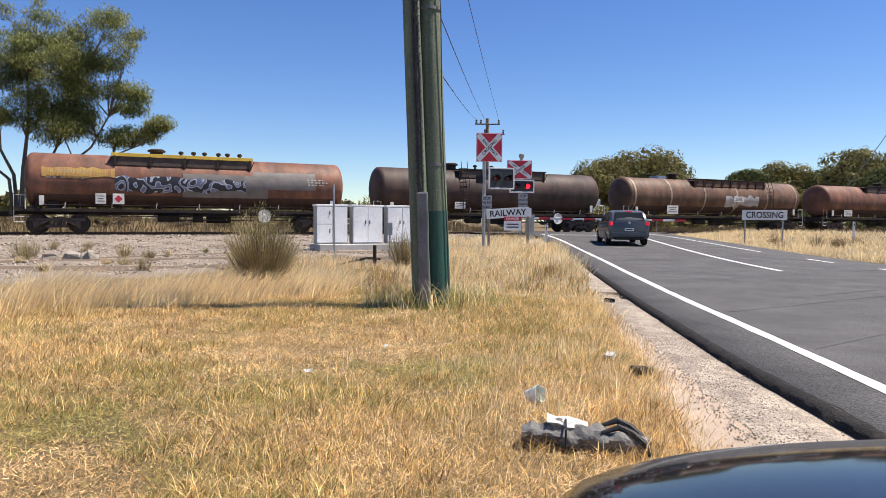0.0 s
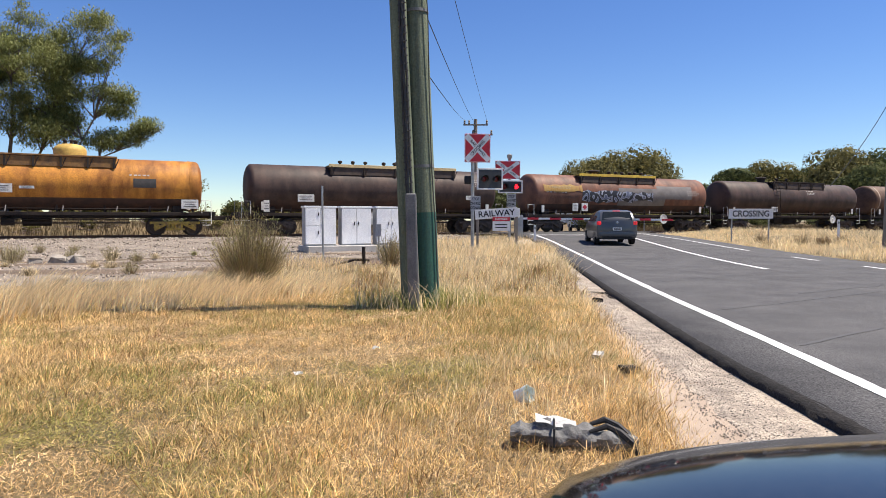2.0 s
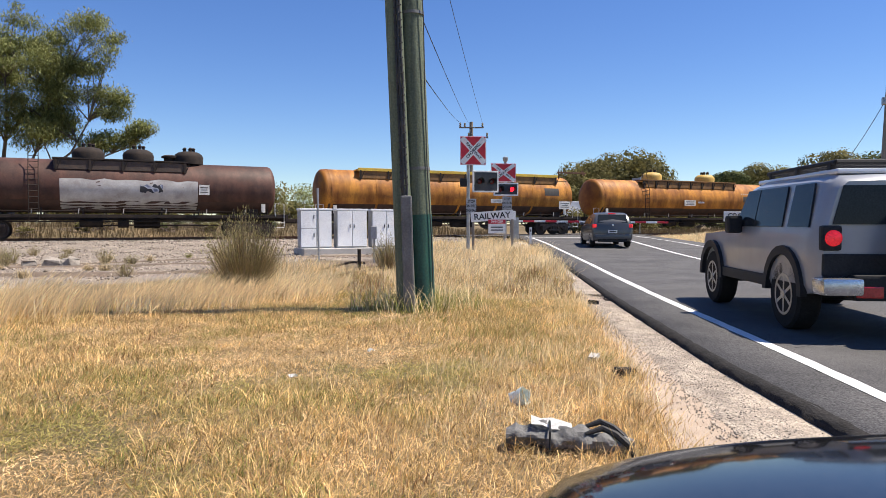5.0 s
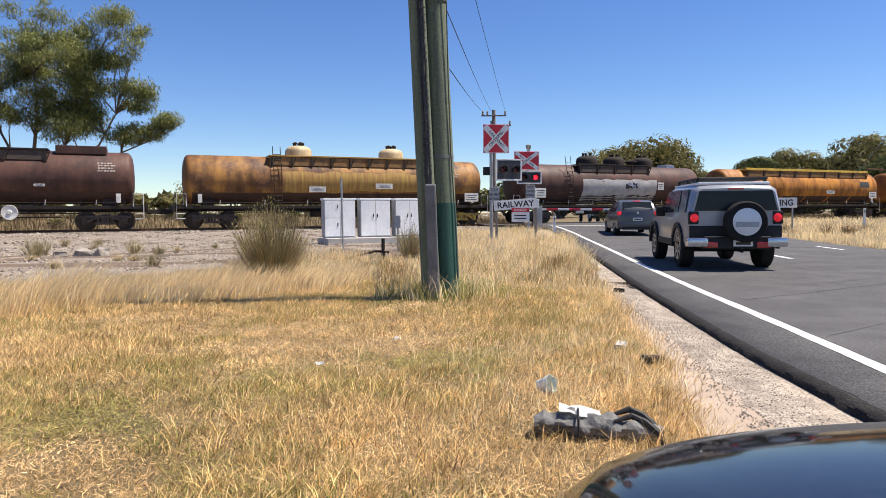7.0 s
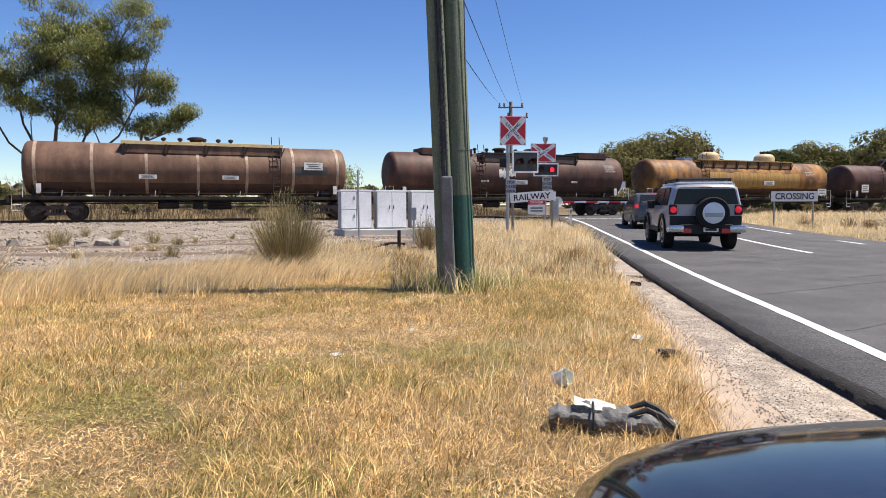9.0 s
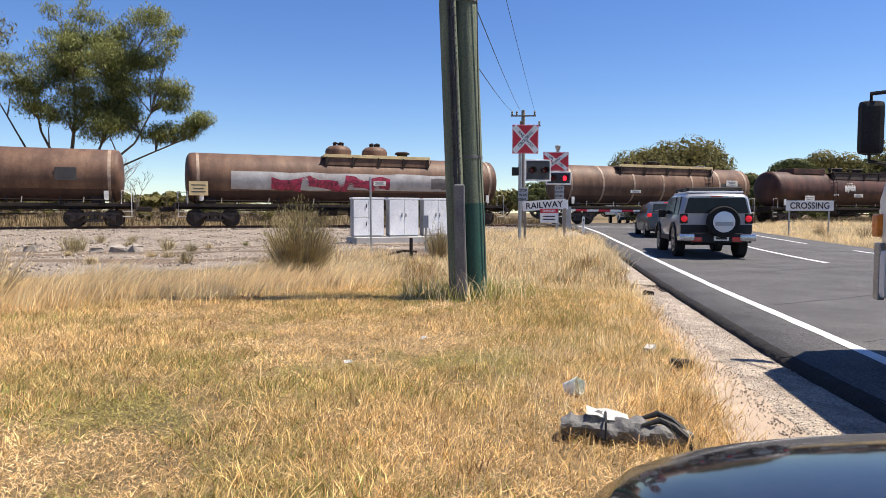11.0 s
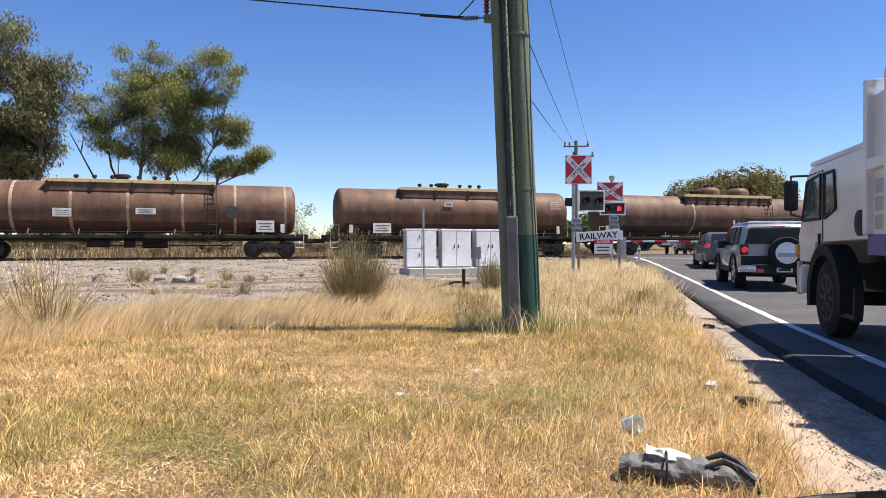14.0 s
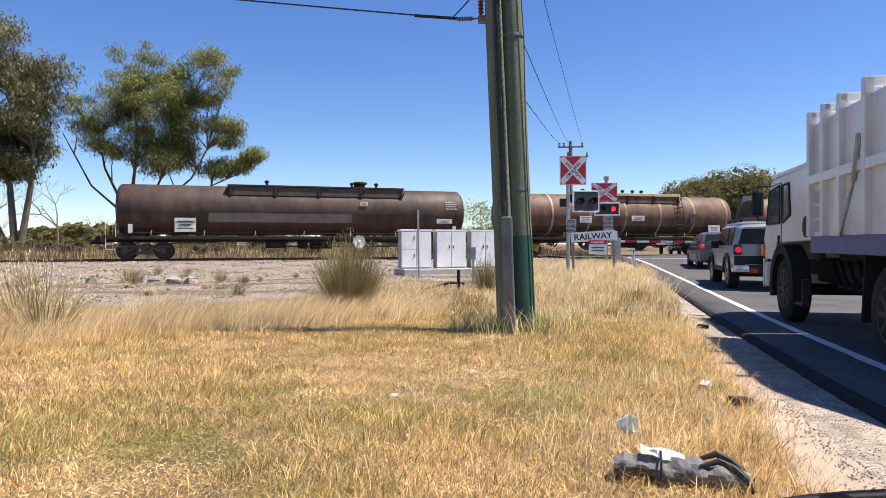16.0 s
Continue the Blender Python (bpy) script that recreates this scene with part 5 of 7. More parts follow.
M_RED = mat("sign_red", (0.6, 0.02, 0.04), (0.5, 0.02, 0.035), 0.45, scale=2)
M_WHITE = mat("sign_white", (0.82, 0.82, 0.8), (0.7, 0.7, 0.68), 0.5, scale=3)
M_BLACK = mat("matt_black", (0.018, 0.018, 0.02), (0.03, 0.03, 0.03), 0.65, scale=3, spec=0.25)
M_BOARDGREY = mat("sooty_grey_board", (0.055, 0.06, 0.065), (0.035, 0.038, 0.04), 0.7, scale=3)
M_LAMPRED = mat("lit_red_lamp", (1.0, 0.012, 0.03), (1.0, 0.015, 0.03), 0.3, emit=1.6)
M_LAMPOFF = mat("dark_red_lens", (0.12, 0.01, 0.01), None, 0.15)
M_OLDWOOD = mat("grey_timber", (0.3, 0.26, 0.21), (0.2, 0.17, 0.14), 0.85, scale=3, streak=(6, 6, 0.4), bump=0.4)
M_CONCRETE = mat("pale_concrete", (0.48, 0.46, 0.43), (0.36, 0.34, 0.31), 0.9, scale=2, fine=40, bump=0.2)
M_CABINET = mat("white_cabinet_paint", (0.88, 0.88, 0.87), (0.72, 0.735, 0.76), 0.45, scale=1.6, grime=0.3)
M_CABSIDE = mat("grey_paint_and_side_shade", (0.42, 0.43, 0.44), (0.3, 0.31, 0.32), 0.5, scale=2)


def lean_point(base, lean, z):
    return (base[0] + lean[0] * z, base[1] + lean[1] * z, z)


# the big pole with its companion, cable and steel guard
PB, PL = (-0.08, 9.4), (-0.037, 0.0)
pole = thing("power_pole", pose(0, 0, 0), "tall weathered timber power pole painted green at the foot", "power pole")
bm = B()
tube(bm, [lean_point(PB, PL, z) for z in (1.33, 3, 5, 7, 9.6)], [0.18, 0.172, 0.163, 0.155, 0.14], 24)
part("shaft", bm, M_POLE, pole, smooth=True)
bm = B()
tube(bm, [lean_point(PB, PL, z) for z in (-0.3, 0.0, 0.7, 1.332)], [0.195, 0.189, 0.185, 0.183], 24)
part("painted_foot", bm, M_POLEPAINT, pole, "dark green painted foot", smooth=True)
for z in (1.95, 4.08, 6.2):
    bm = B()
    tube(bm, [lean_point((PB[0], PB[1]), PL, z), lean_point((PB[0], PB[1]), PL, z + 0.04)], 0.182, 24)
    p = lean_point(PB, PL, z)
    box(bm, (0.14, 0.06, 0.05), (p[0] - 0.21, p[1] - 0.1, z + 0.03), bevel=0.01)
    part("strap", bm, M_GUARD, pole, smooth=True)
bm = B()
tube(bm, [(PB[0] + 0.155 - 0.037 * z + 0.015 * math.sin(z * 2), PB[1] - 0.13, z) for z in (0.3, 1, 2, 3, 4, 5, 6)], 0.008, 5)
part("earth_wire", bm, M_CABLE, pole)
bm = B()
box(bm, (1.9, 0.1, 0.12), (PB[0] - 0.33, PB[1], 8.9), bevel=0.01)
for k in (-0.8, -0.25, 0.4, 0.8):
    lathe(bm, [(0, 0.02), (0.06, 0.05), (0.1, 0.03), (0.15, 0.05), (0.2, 0.02)], (PB[0] - 0.33 + k, PB[1], 8.96), "z", 10)
part("crossarm", bm, M_OLDWOOD, pole)

QB, QL = (-0.29, 9.24), (-0.042, 0.0)
prop = thing("support_pole", pose(0, 0, 0), "slimmer weathered timber pole standing against the power pole", "pole")
bm = B()
tube(bm, [lean_point(QB, QL, z) for z in (-0.3, 2, 4, 6, 7.5)], [0.135, 0.122, 0.117, 0.11, 0.1], 18)
part("shaft", bm, M_POLE, prop, smooth=True)
bm = B()
rr = random.Random(2)
for k in range(3):
    tube(bm, [(-0.285 + 0.03 * k - 0.038 * z + rr.gauss(0, 0.004), 9.1 - 0.012 * (k == 1), z) for z in np.arange(1.55, 7.6, 0.2)], 0.019, 6)
for z in np.arange(1.7, 7, 0.1):
    tube(bm, [(-0.31 - 0.038 * z, 9.085, z), (-0.2 - 0.038 * z, 9.075, z + 0.04)], 0.009, 5)
part("service_cable", bm, M_CABLE, prop, "bound bundle of black cables")
bm = B()
box(bm, (0.15, 0.1, 1.65), (-0.27, 9.06, 0.76), (0, -1.5, 0), 0.025)
part("cable_guard", bm, M_GUARD, prop, "grey steel cable guard")
bm = B()
box(bm, (0.2, 0.16, 0.08), (-0.6, 9.46, 4.38), bevel=0.012)
part("bracket", bm, M_GUARD, prop)
bm = B()
lathe(bm, [(-0.28, 0.012), (-0.25, 0.02)] + [(-0.24 + 0.02 * k, 0.038 if k % 2 else 0.018) for k in range(11)] + [(0.0, 0.012), (0.07, 0.01)], (-0.74, 9.43, 4.39), "x", 10)
part("insulator", bm, M_GUARD, prop, "ribbed grey strain insulator")
bm = B()
lathe(bm, [(0.0, 0.02)] + [(0.03 + 0.025 * k, 0.045 if k % 2 else 0.022) for k in range(9)] + [(0.27, 0.015)], (-0.66, 9.43, 4.42), "z", 10)
part("post_insulator", bm, M_TAIL_RED, prop, "dark red ribbed insulator")
bm = B()
tube(bm, [(-0.98, 9.43, 4.4), (-1.6, 9.42, 4.465)], 0.022, 6)
part("wire_clamp", bm, M_BLACK, prop)


def wire(a, b, sag, label, rad=0.012):
    bm = B()
    a, b = Vector(a), Vector(b)
    tube(bm, [a.lerp(b, t) - Vector((0, 0, sag * 4 * t * (1 - t))) for t in np.linspace(0, 1, 18)], rad, 5)
    return tagged(part("wire", bm, M_CABLE), label, "power line", "overhead wires")


FPX, FPY, FPZ = 3.35, 52.0, 8.6
far_pole = thing("power_pole", pose(FPX, FPY, 0), "slim timber power pole with crossarms beyond the railway", "power pole")
bm = B()
tube(bm, [(0, 0, 0), (0, 0, FPZ + 0.4)], [0.2, 0.14], 12)
part("shaft", bm, M_OLDWOOD, far_pole, smooth=True)
for z, x0, x1 in ((FPZ - 0.05, -0.95, 0.95), (FPZ - 0.8, -0.3, 1.3)):
    bm = B()
    box(bm, (x1 - x0, 0.1, 0.1), ((x0 + x1) / 2, -0.16, z), bevel=0.01)
    for x in (x0 + 0.1, (x0 + x1) / 2 - 0.5, x1 - 0.1):
        lathe(bm, [(0, 0.05), (0.1, 0.09), (0.16, 0.05), (0.25, 0.09), (0.32, 0.03)], (x, -0.16, z + 0.05), "z", 10)
    part("crossarm", bm, M_OLDWOOD, far_pole)
for za, dx in ((3.5, -0.8), (4.5, -0.2), (6.9, 0.85)):
    wire((-0.08 - 0.037 * za, 9.58, za), (FPX + dx, FPY - 0.16, FPZ + 0.3), 0.15, "thin overhead wire strung between two power poles", 0.009)
wire((-0.99, 9.43, 4.4), (-22, 8.4, 7.1), 0.1, "black service wire from the pole", 0.012)
wire((-1.05, 9.41, 4.42), (-0.45, 9.3, 5.1), 0.05, "loop of black service wire", 0.01)

rp = thing("power_pole", pose(17.6, 25.7, 0), "grey timber power pole with a stay wire on the far verge", "power pole")
bm = B()
tube(bm, [(0, 0, -0.3), (0.1, 0, 4), (0.25, 0, 8.4)], [0.2, 0.17, 0.13], 16)
part("shaft", bm, M_OLDWOOD, rp, smooth=True)
bm = B()
box(bm, (0.2, 0.03, 0.35), (-0.02, -0.2, 1.5), bevel=0.005)
part("number_plate", bm, M_WHITE, rp)
bm = B()
box(bm, (0.14, 0.2, 0.3), (-0.12, -0.15, 5.9), bevel=0.02)
part("bracket", bm, M_GALV, rp)
wire((17.75, 25.7, 6.2), (14.6, 24.5, 2.5), 0.2, "black stay wire hanging from the far pole", 0.012).location = (0, 0, 0)


def x_sign(parent, at, w, h, rz):
    """A red board with the white lettered cross."""
    m = pose(*at, 0, 0, rz)
    bm = B()
    box(bm, (w, 0.03, h), (0, 0, 0), bevel=0.012)
    board = part("sign_board", bm, M_RED, parent, "red square board with a white cross", at=m)
    bm = B()
    t = 0.02
    for sx, sy, sw, sh in ((0, h / 2 - t, w - t, 0.016), (0, -h / 2 + t, w - t, 0.016), (-w / 2 + t, 0, 0.016, h - t), (w / 2 - t, 0, 0.016, h - t)):
        box(bm, (sw, 0.008, sh), (sx, -0.017, sy))
    part("border", bm, M_WHITE, board)
    a = math.degrees(math.atan2(h, w))
    for k, (ang, text) in enumerate(((a, "CROSSING"), (-a, "RAILWAY"))):
        bm = B()
        box(bm, (math.hypot(w, h) * 0.88, 0.008, h * 0.2), (0, -0.019 - 0.004 * k, 0), (0, -ang, 0), 0.003)
        arm = part("cross_arm", bm, M_WHITE, board)
        if not k:
            words("lettering", text, h * 0.15, arm, pose(0, -0.0275, 0, 90, -ang, 0), M_BLACK, 0.95)
        else:
            words("lettering", "RAIL", h * 0.15, arm, pose(0, 0, 0, 0, -ang, 0) @ pose(-0.24 * w, -0.0275, 0, 90, 0, 0), M_BLACK, 0.95)
            words("lettering", "WAY", h * 0.15, arm, pose(0, 0, 0, 0, -ang, 0) @ pose(0.24 * w, -0.0275, 0, 90, 0, 0), M_BLACK, 0.95)
    return board


def light_box(parent, at, w, h, rz, lit):
    bm = B()
    box(bm, (w, 0.06, h), (0, 0, 0), bevel=0.02)
    b = part("light_backboard", bm, M_BOARDGREY, parent, "black twin-lamp board with white edge", at=pose(*at, 0, 0, rz))
    bm = B()
    for sx, sz, sw, sh in ((0, h / 2, w + 0.06, 0.065), (0, -h / 2, w + 0.06, 0.065), (-w / 2, 0, 0.065, h), (w / 2, 0, 0.065, h)):
        box(bm, (sw, 0.075, sh), (sx, 0, sz), bevel=0.01)
    part("border", bm, M_WHITE, b)
    for i, sx in enumerate((-w * 0.25, w * 0.25)):
        bm = B()
        lathe(bm, [(-0.03, 0.115), (-0.05, 0.1), (-0.06, 0.05), (-0.062, 0.005)], (sx, 0, 0), "y", 20)
        part("lamp", bm, M_LAMPRED if i == lit else M_LAMPOFF, b, "lit red lamp" if i == lit else "dark lamp", smooth=True)
        bm = B()
        n = 14
        for k in range(n):
            a0, a1 = radians(-30 + 240 * k / n), radians(-30 + 240 * (k + 1) / n)
            v = [bm.verts.new((sx + 0.14 * math.cos(a) * q, y, 0.14 * math.sin(a) * q)) for q in (1, 1.08) for a, y in ((a0, -0.03), (a1, -0.03), (a1, -0.3 + 0.06 * abs(math.cos(a1))), (a0, -0.3 + 0.06 * abs(math.cos(a0))))]
            bm.faces.new(v[:4]), bm.faces.new(v[4:])
        part("hood", bm, M_BLACK, b)
    return b


def board_words(parent, at, w, h, text, rz, tilt=0.0):
    m = pose(*at, 0, tilt, rz)
    bm = B()
    box(bm, (w, 0.025, h), (0, 0, 0), bevel=0.006)
    b = part("word_board", bm, M_WHITE, parent, "white board with black capitals", at=m)
    words("lettering", text, h * 0.86, b, pose(0, -0.0155, -0.01, 90, 0, 0), M_BLACK, w / (h * 0.86 * 0.72 * len(text)))
    return b


def mast(at, h, label):
    s = thing("crossing_signal", pose(*at), label, "crossing signal", "level crossing signals")
    bm = B()
    tube(bm, [(0, 0, -0.2), (0, 0, h)], 0.075, 12)
    box(bm, (0.3, 0.3, 0.2), (0, 0, 0.0), bevel=0.03)
    part("post", bm, M_GALV, s, smooth=True)
    return s


g1 = float(ground_z(1.85, 28.5))
sig = mast((1.72, 28.6, g1), 4.55, "railway crossing mast with red cross sign and unlit lamps")
x_sign(sig, (0.2, -0.12, 4.28 - g1), 1.1, 1.2, 6)
light_box(sig, (0.72, -0.16, 2.98 - g1), 1.08, 0.84, 14, -1)
bm = B()
box(bm, (0.28, 0.3, 0.34), (-0.2, 0.1, 2.95 - g1), bevel=0.03)
part("relay_box", bm, M_BLACK, sig)
for z, w, h, m_ in ((1.95, 0.42, 0.62, M_CABSIDE),):
    bm = B()
    box(bm, (w, 0.02, h), (0.12, -0.1, z - g1), bevel=0.005)
    pl = part("notice", bm, m_, sig)
    for k, text in enumerate(("STOP", "ON RED", "SIGNAL")):
        words("lettering", text, h * 0.26, pl, pose(0.12, -0.113, z - g1 + (1 - k) * h * 0.3, 90, 0, 0), M_BLACK, 0.8)

g2 = float(ground_z(3.6, 32.5))
sig2 = mast((3.75, 32.6, g2), 4.0, "second crossing mast with red cross sign and lit red lamp")
x_sign(sig2, (-0.1, -0.12, 3.66 - g2), 1.22, 0.88, 6)
light_box(sig2, (0.02, -0.14, 2.86 - g2), 1.15, 0.56, 8, 1)
bm = B()
lathe(bm, [(0, 0.05), (0.12, 0.12), (0.25, 0.13), (0.3, 0.03)], (0, 0, 4.0), "z", 14)
part("bell", bm, M_GALV, sig2, smooth=True)
bm = B()
box(bm, (0.45, 0.02, 0.62), (0.08, -0.1, 2.2 - g2), bevel=0.005)
pl = part("notice", bm, M_CABSIDE, sig2)
for k, text in enumerate(("STOP", "ON RED", "SIGNAL")):
    words("lettering", text, 0.16, pl, pose(0.08, -0.113, 2.2 - g2 + (1 - k) * 0.19, 90, 0, 0), M_BLACK, 0.8)
bm = B()
box(bm, (0.4, 0.2, 0.45), (0.3, -0.02, 1.6 - g2), bevel=0.02)
part("junction_box", bm, M_WHITE, sig2)

rb = thing("railway_board", pose(2.68, 28.0, float(ground_z(2.68, 28))), "white RAILWAY board on two short posts with a danger notice", "sign")
gz = float(ground_z(2.68, 28))
for x in (-0.78, 0.85):
    bm = B()
    box(bm, (0.1, 0.08, 1.55 - gz), (x, 0.06, (1.55 - gz) / 2 - 0.1), bevel=0.01)
    part("post", bm, M_OLDWOOD, rb)
board_words(rb, (0, 0, 1.53 - gz), 1.78, 0.4, "RAILWAY", 0, -4)
bm = B()
box(bm, (0.72, 0.02, 0.4), (0.2, -0.02, 1.0 - gz), bevel=0.005)
dn = part("danger_notice", bm, M_WHITE, rb, "white danger notice with a red band")
bm = B()
box(bm, (0.72, 0.02, 0.17), (0.2, -0.025, 1.29 - gz), bevel=0.005)
part("danger_band", bm, M_RED, dn)
words("lettering", "DANGER", 0.13, dn, pose(0.2, -0.038, 1.29 - gz, 90, 0, 0), M_WHITE, 1.0)
bm = B()
for k in range(2):
    box(bm, (0.5, 0.006, 0.05), (0.2, -0.032, 1.06 - gz - k * 0.12))
part("notice_marking", bm, M_MARK, dn)

cx, cy = 16.2, 34.0
cz = float(ground_z(cx, cy))
cb = thing("crossing_board", pose(cx, cy, cz), "white CROSSING board on two short posts", "sign")
for x in (-0.95, 0.95):
    bm = B()
    box(bm, (0.06, 0.06, 1.7 - cz), (x, 0.06, (1.7 - cz) / 2 - 0.1), bevel=0.01)
    part("post", bm, M_GALV, cb)
board_words(cb, (0, 0, 1.58 - cz), 2.28, 0.5, "CROSSING", 0)


def guide_post(x, y):
    z = float(ground_z(x, y))
    t = thing("guide_post", pose(x, y, z), "slim white roadside guide post", "guide post", "guide posts")
    bm = B()
    box(bm, (0.11, 0.05, 1.1), (0, 0, 0.5), bevel=0.01)
    p = part("post", bm, M_WHITE, t)
    bm = B()
    box(bm, (0.05, 0.012, 0.12), (0, -0.028, 0.9), bevel=0.003)
    part("reflector", bm, M_MARK, p)


guide_post(19.8, 32.5)
guide_post(4.75, 31.0)

# boom barrier across the lane
boom = thing("boom_barrier", pose(5.2, 33.4, float(road_z(5.2, 33.4))), "red and white striped boom barrier lowered across the road", "barrier")
bm = B()
box(bm, (0.4, 0.4, 1.2), (-0.9, 0, 0.55), bevel=0.03)
part("machine", bm, M_GALV, boom)
for k in range(14):
    bm = B()
    box(bm, (0.56, 0.05, 0.095), (-0.75 + k * 0.56, 0, 0.98 - k * 0.005), bevel=0.008)
    part("boom_stripe", bm, M_RED if k % 2 else M_WHITE, boom)
# ---- cabinets on a plinth ----
pz = 0.3
pl = thing("plinth", pose(-2.6, 25.78, 0, 0, 0, RAIL_TURN), "pale concrete plinth under the signalling cabinets", "plinth")
bm = B()
box(bm, (4.9, 1.5, 0.75), (0.1, 0, pz - 0.375), bevel=0.02)
part("slab", bm, M_CONCRETE, pl)


def cabinet(d, label, split):
    c = thing("cabinet", pose(-4.18 + U[0] * d, 25.0 + U[1] * d, pz, 0, 0, RAIL_TURN), label, "electrical cabinet", "trackside cabinets")
    # Grey body colour paints in the shade on the white cabinet's sides.
    bm = B()
    box(bm, (1.18, 0.42, 1.36), (0, 0, 0.72), bevel=0.015)
    part("body", bm, M_CABSIDE, c)
    bm = B()
    box(bm, (1.12, 0.38, 0.06), (0, 0, 0.03))
    part("base", bm, M_CABSIDE, c)
    bm = B()
    box(bm, (1.24, 0.48, 0.07), (0, 0, 1.43), bevel=0.015)
    part("roof", bm, M_CABINET, c)
    for sx in (-0.29, 0.29):
        for z0, z1 in (((0.06, 0.72), (0.74, 1.37)) if (split and sx < 0) else ((0.06, 1.37),)):
            bm = B()
            box(bm, (0.56, 0.03, z1 - z0), (sx, -0.225, (z0 + z1) / 2), bevel=0.008)
            d = part("door", bm, M_CABINET, c)
            bm = B()
            box(bm, (0.03, 0.03, 0.13), (sx + (0.2 if sx < 0 else -0.22), -0.25, (z0 + z1) / 2 + 0.1), bevel=0.006)
            part("handle", bm, M_BLACK, d)
    return c


cabinet(0.0, "white steel signalling cabinet with split doors", True)
cabinet(1.38, "white steel signalling cabinet with two doors", False)
cabinet(2.76, "white steel signalling cabinet partly behind the pole", False)

t = thing("meter_post", pose(-1.55, 19.5, float(ground_z(-1.55, 19.5))), "short post with a dark meter box", "post")
bm = B()
tube(bm, [(0, 0, 0), (0, 0, 1.0)], 0.03, 8)
part("post", bm, M_GALV, t)
bm = B()
box(bm, (0.17, 0.1, 0.36), (0, -0.04, 0.95), bevel=0.015)
part("meter_box", bm, M_CABSIDE, t)
t = thing("marker_rod", pose(-3.15, 19.5, float(ground_z(-3.15, 19.5))), "thin tall pale metal rod standing in the gravel", "rod")
bm = B()
tube(bm, [(0, 0, 0), (-0.02, 0, 2.25)], 0.03, 8)
part("rod", bm, M_GALV, t)
t = thing("fence_post", pose(-1.75, 17.2, float(ground_z(-1.75, 17.2))), "short dark steel post with a bent pipe", "post")
bm = B()
tube(bm, [(0, 0, 0), (0, 0, 0.55)], 0.045, 8)
part("post", bm, M_STEELDARK, t)
bm = B()
tube(bm, [(0.15, 0, 0.2), (-0.2, 0, 0.22), (-0.7, 0, 0.1), (-1.5, -0.1, -0.05)], 0.03, 8)
part("pipe", bm, M_STEELDARK, t)

# rubble by the gravel
M_RUBBLE = mat("dusty_rubble", (0.36, 0.32, 0.27), (0.22, 0.19, 0.16), 0.9, scale=6, fine=40, bump=0.5)
def chunk(x, y, size, seed, label, material, name="rubble"):
    r = random.Random(seed)
    bm = B()
    box(bm, size, (0, 0, size[2] * 0.35), (r.uniform(-12, 12), r.uniform(-12, 12), r.uniform(0, 90)), min(size) * 0.18)
    for v in bm.verts:
        v.co += Vector((r.gauss(0, 1), r.gauss(0, 1), r.gauss(0, 1))) * min(size) * 0.13
    ob = part(name, bm, material, None, at=pose(x, y, float(ground_z(x, y)) + 0.03))
    return tagged(ob, label, "rubble")


chunk(-9.95, 19.0, (0.4, 0.25, 0.26), 1, "pale broken concrete lump on the gravel", M_RUBBLE)
chunk(-10.5, 19.1, (0.45, 0.3, 0.2), 2, "broken concrete slab on the gravel", M_RUBBLE)
chunk(-10.9, 18.6, (0.35, 0.3, 0.16), 3, "grey stone lump in the weeds", M_RUBBLE)
chunk(-12.6, 18.2, (0.3, 0.25, 0.3), 4, "grey stone lump in the weeds", M_RUBBLE)
chunk(2.62, 10.5, (0.22, 0.15, 0.1), 5, "dark clod on the gravel shoulder", M_TARSHADE, "clod")
chunk(1.6, 5.33, (0.22, 0.09, 0.05), 6, "dark broken clod at the gravel edge", M_TARSHADE, "clod")
chunk(1.45, 5.75, (0.12, 0.07, 0.04), 7, "small stone at the gravel edge", M_CONCRETE, "clod")
for i, (x, y, s) in enumerate([(-12.2, 19.4, 0.45), (-11.2, 18.0, 0.35), (-9.3, 19.6, 0.4), (-8.2, 18.8, 0.25), (-13.8, 17.0, 0.5), (-6.9, 22.5, 0.25), (-10.8, 20.3, 0.3)]):
    broom_bush((x, y, float(ground_z(x, y)) + 0.03), s * 1.6, s * 1.6, 60 + i, "low green weed growing in the gravel", 90, "weed")

t = thing("road_sign", pose(17.5, 52.0, 0), "pair of pale sign panels on a tall post beyond the crossing", "sign")
bm = B()
tube(bm, [(-1.05, 0, 0), (-1.05, 0, 4.8)], 0.06, 8)
box(bm, (1.3, 0.05, 0.06), (-1.05, -0.04, 4.5), bevel=0.01)
part("post", bm, M_GALV, t)
for x, m_ in ((-1.4, M_CABSIDE), (-0.75, M_WHITE)):
    bm = B()
    box(bm, (0.6, 0.03, 0.62), (x, -0.08, 4.4), bevel=0.01)
    part("panel", bm, m_, t)

# ---- vehicles ----
def paint(name, c, rough=0.25):
    return mat(name, c, tuple(v * 0.85 for v in c), rough + 0.1, 0.2, scale=1.2, fine=300, coat=0.4, speck=0.05)


M_GLASS = mat("dark_car_glass", (0.02, 0.025, 0.03), (0.025, 0.03, 0.035), 0.12, 0.0, spec=0.15)
M_CABGLASS = mat("pale_cab_glass", (0.1, 0.13, 0.125), (0.07, 0.09, 0.09), 0.1, 0.0, spec=0.6)
M_TYRE = mat("tyre_rubber", (0.013, 0.013, 0.013), (0.024, 0.023, 0.022), 0.85, scale=6, spec=0.2)
M_ALLOY = mat("alloy_rim", (0.45, 0.45, 0.46), (0.35, 0.35, 0.36), 0.35, 0.9)
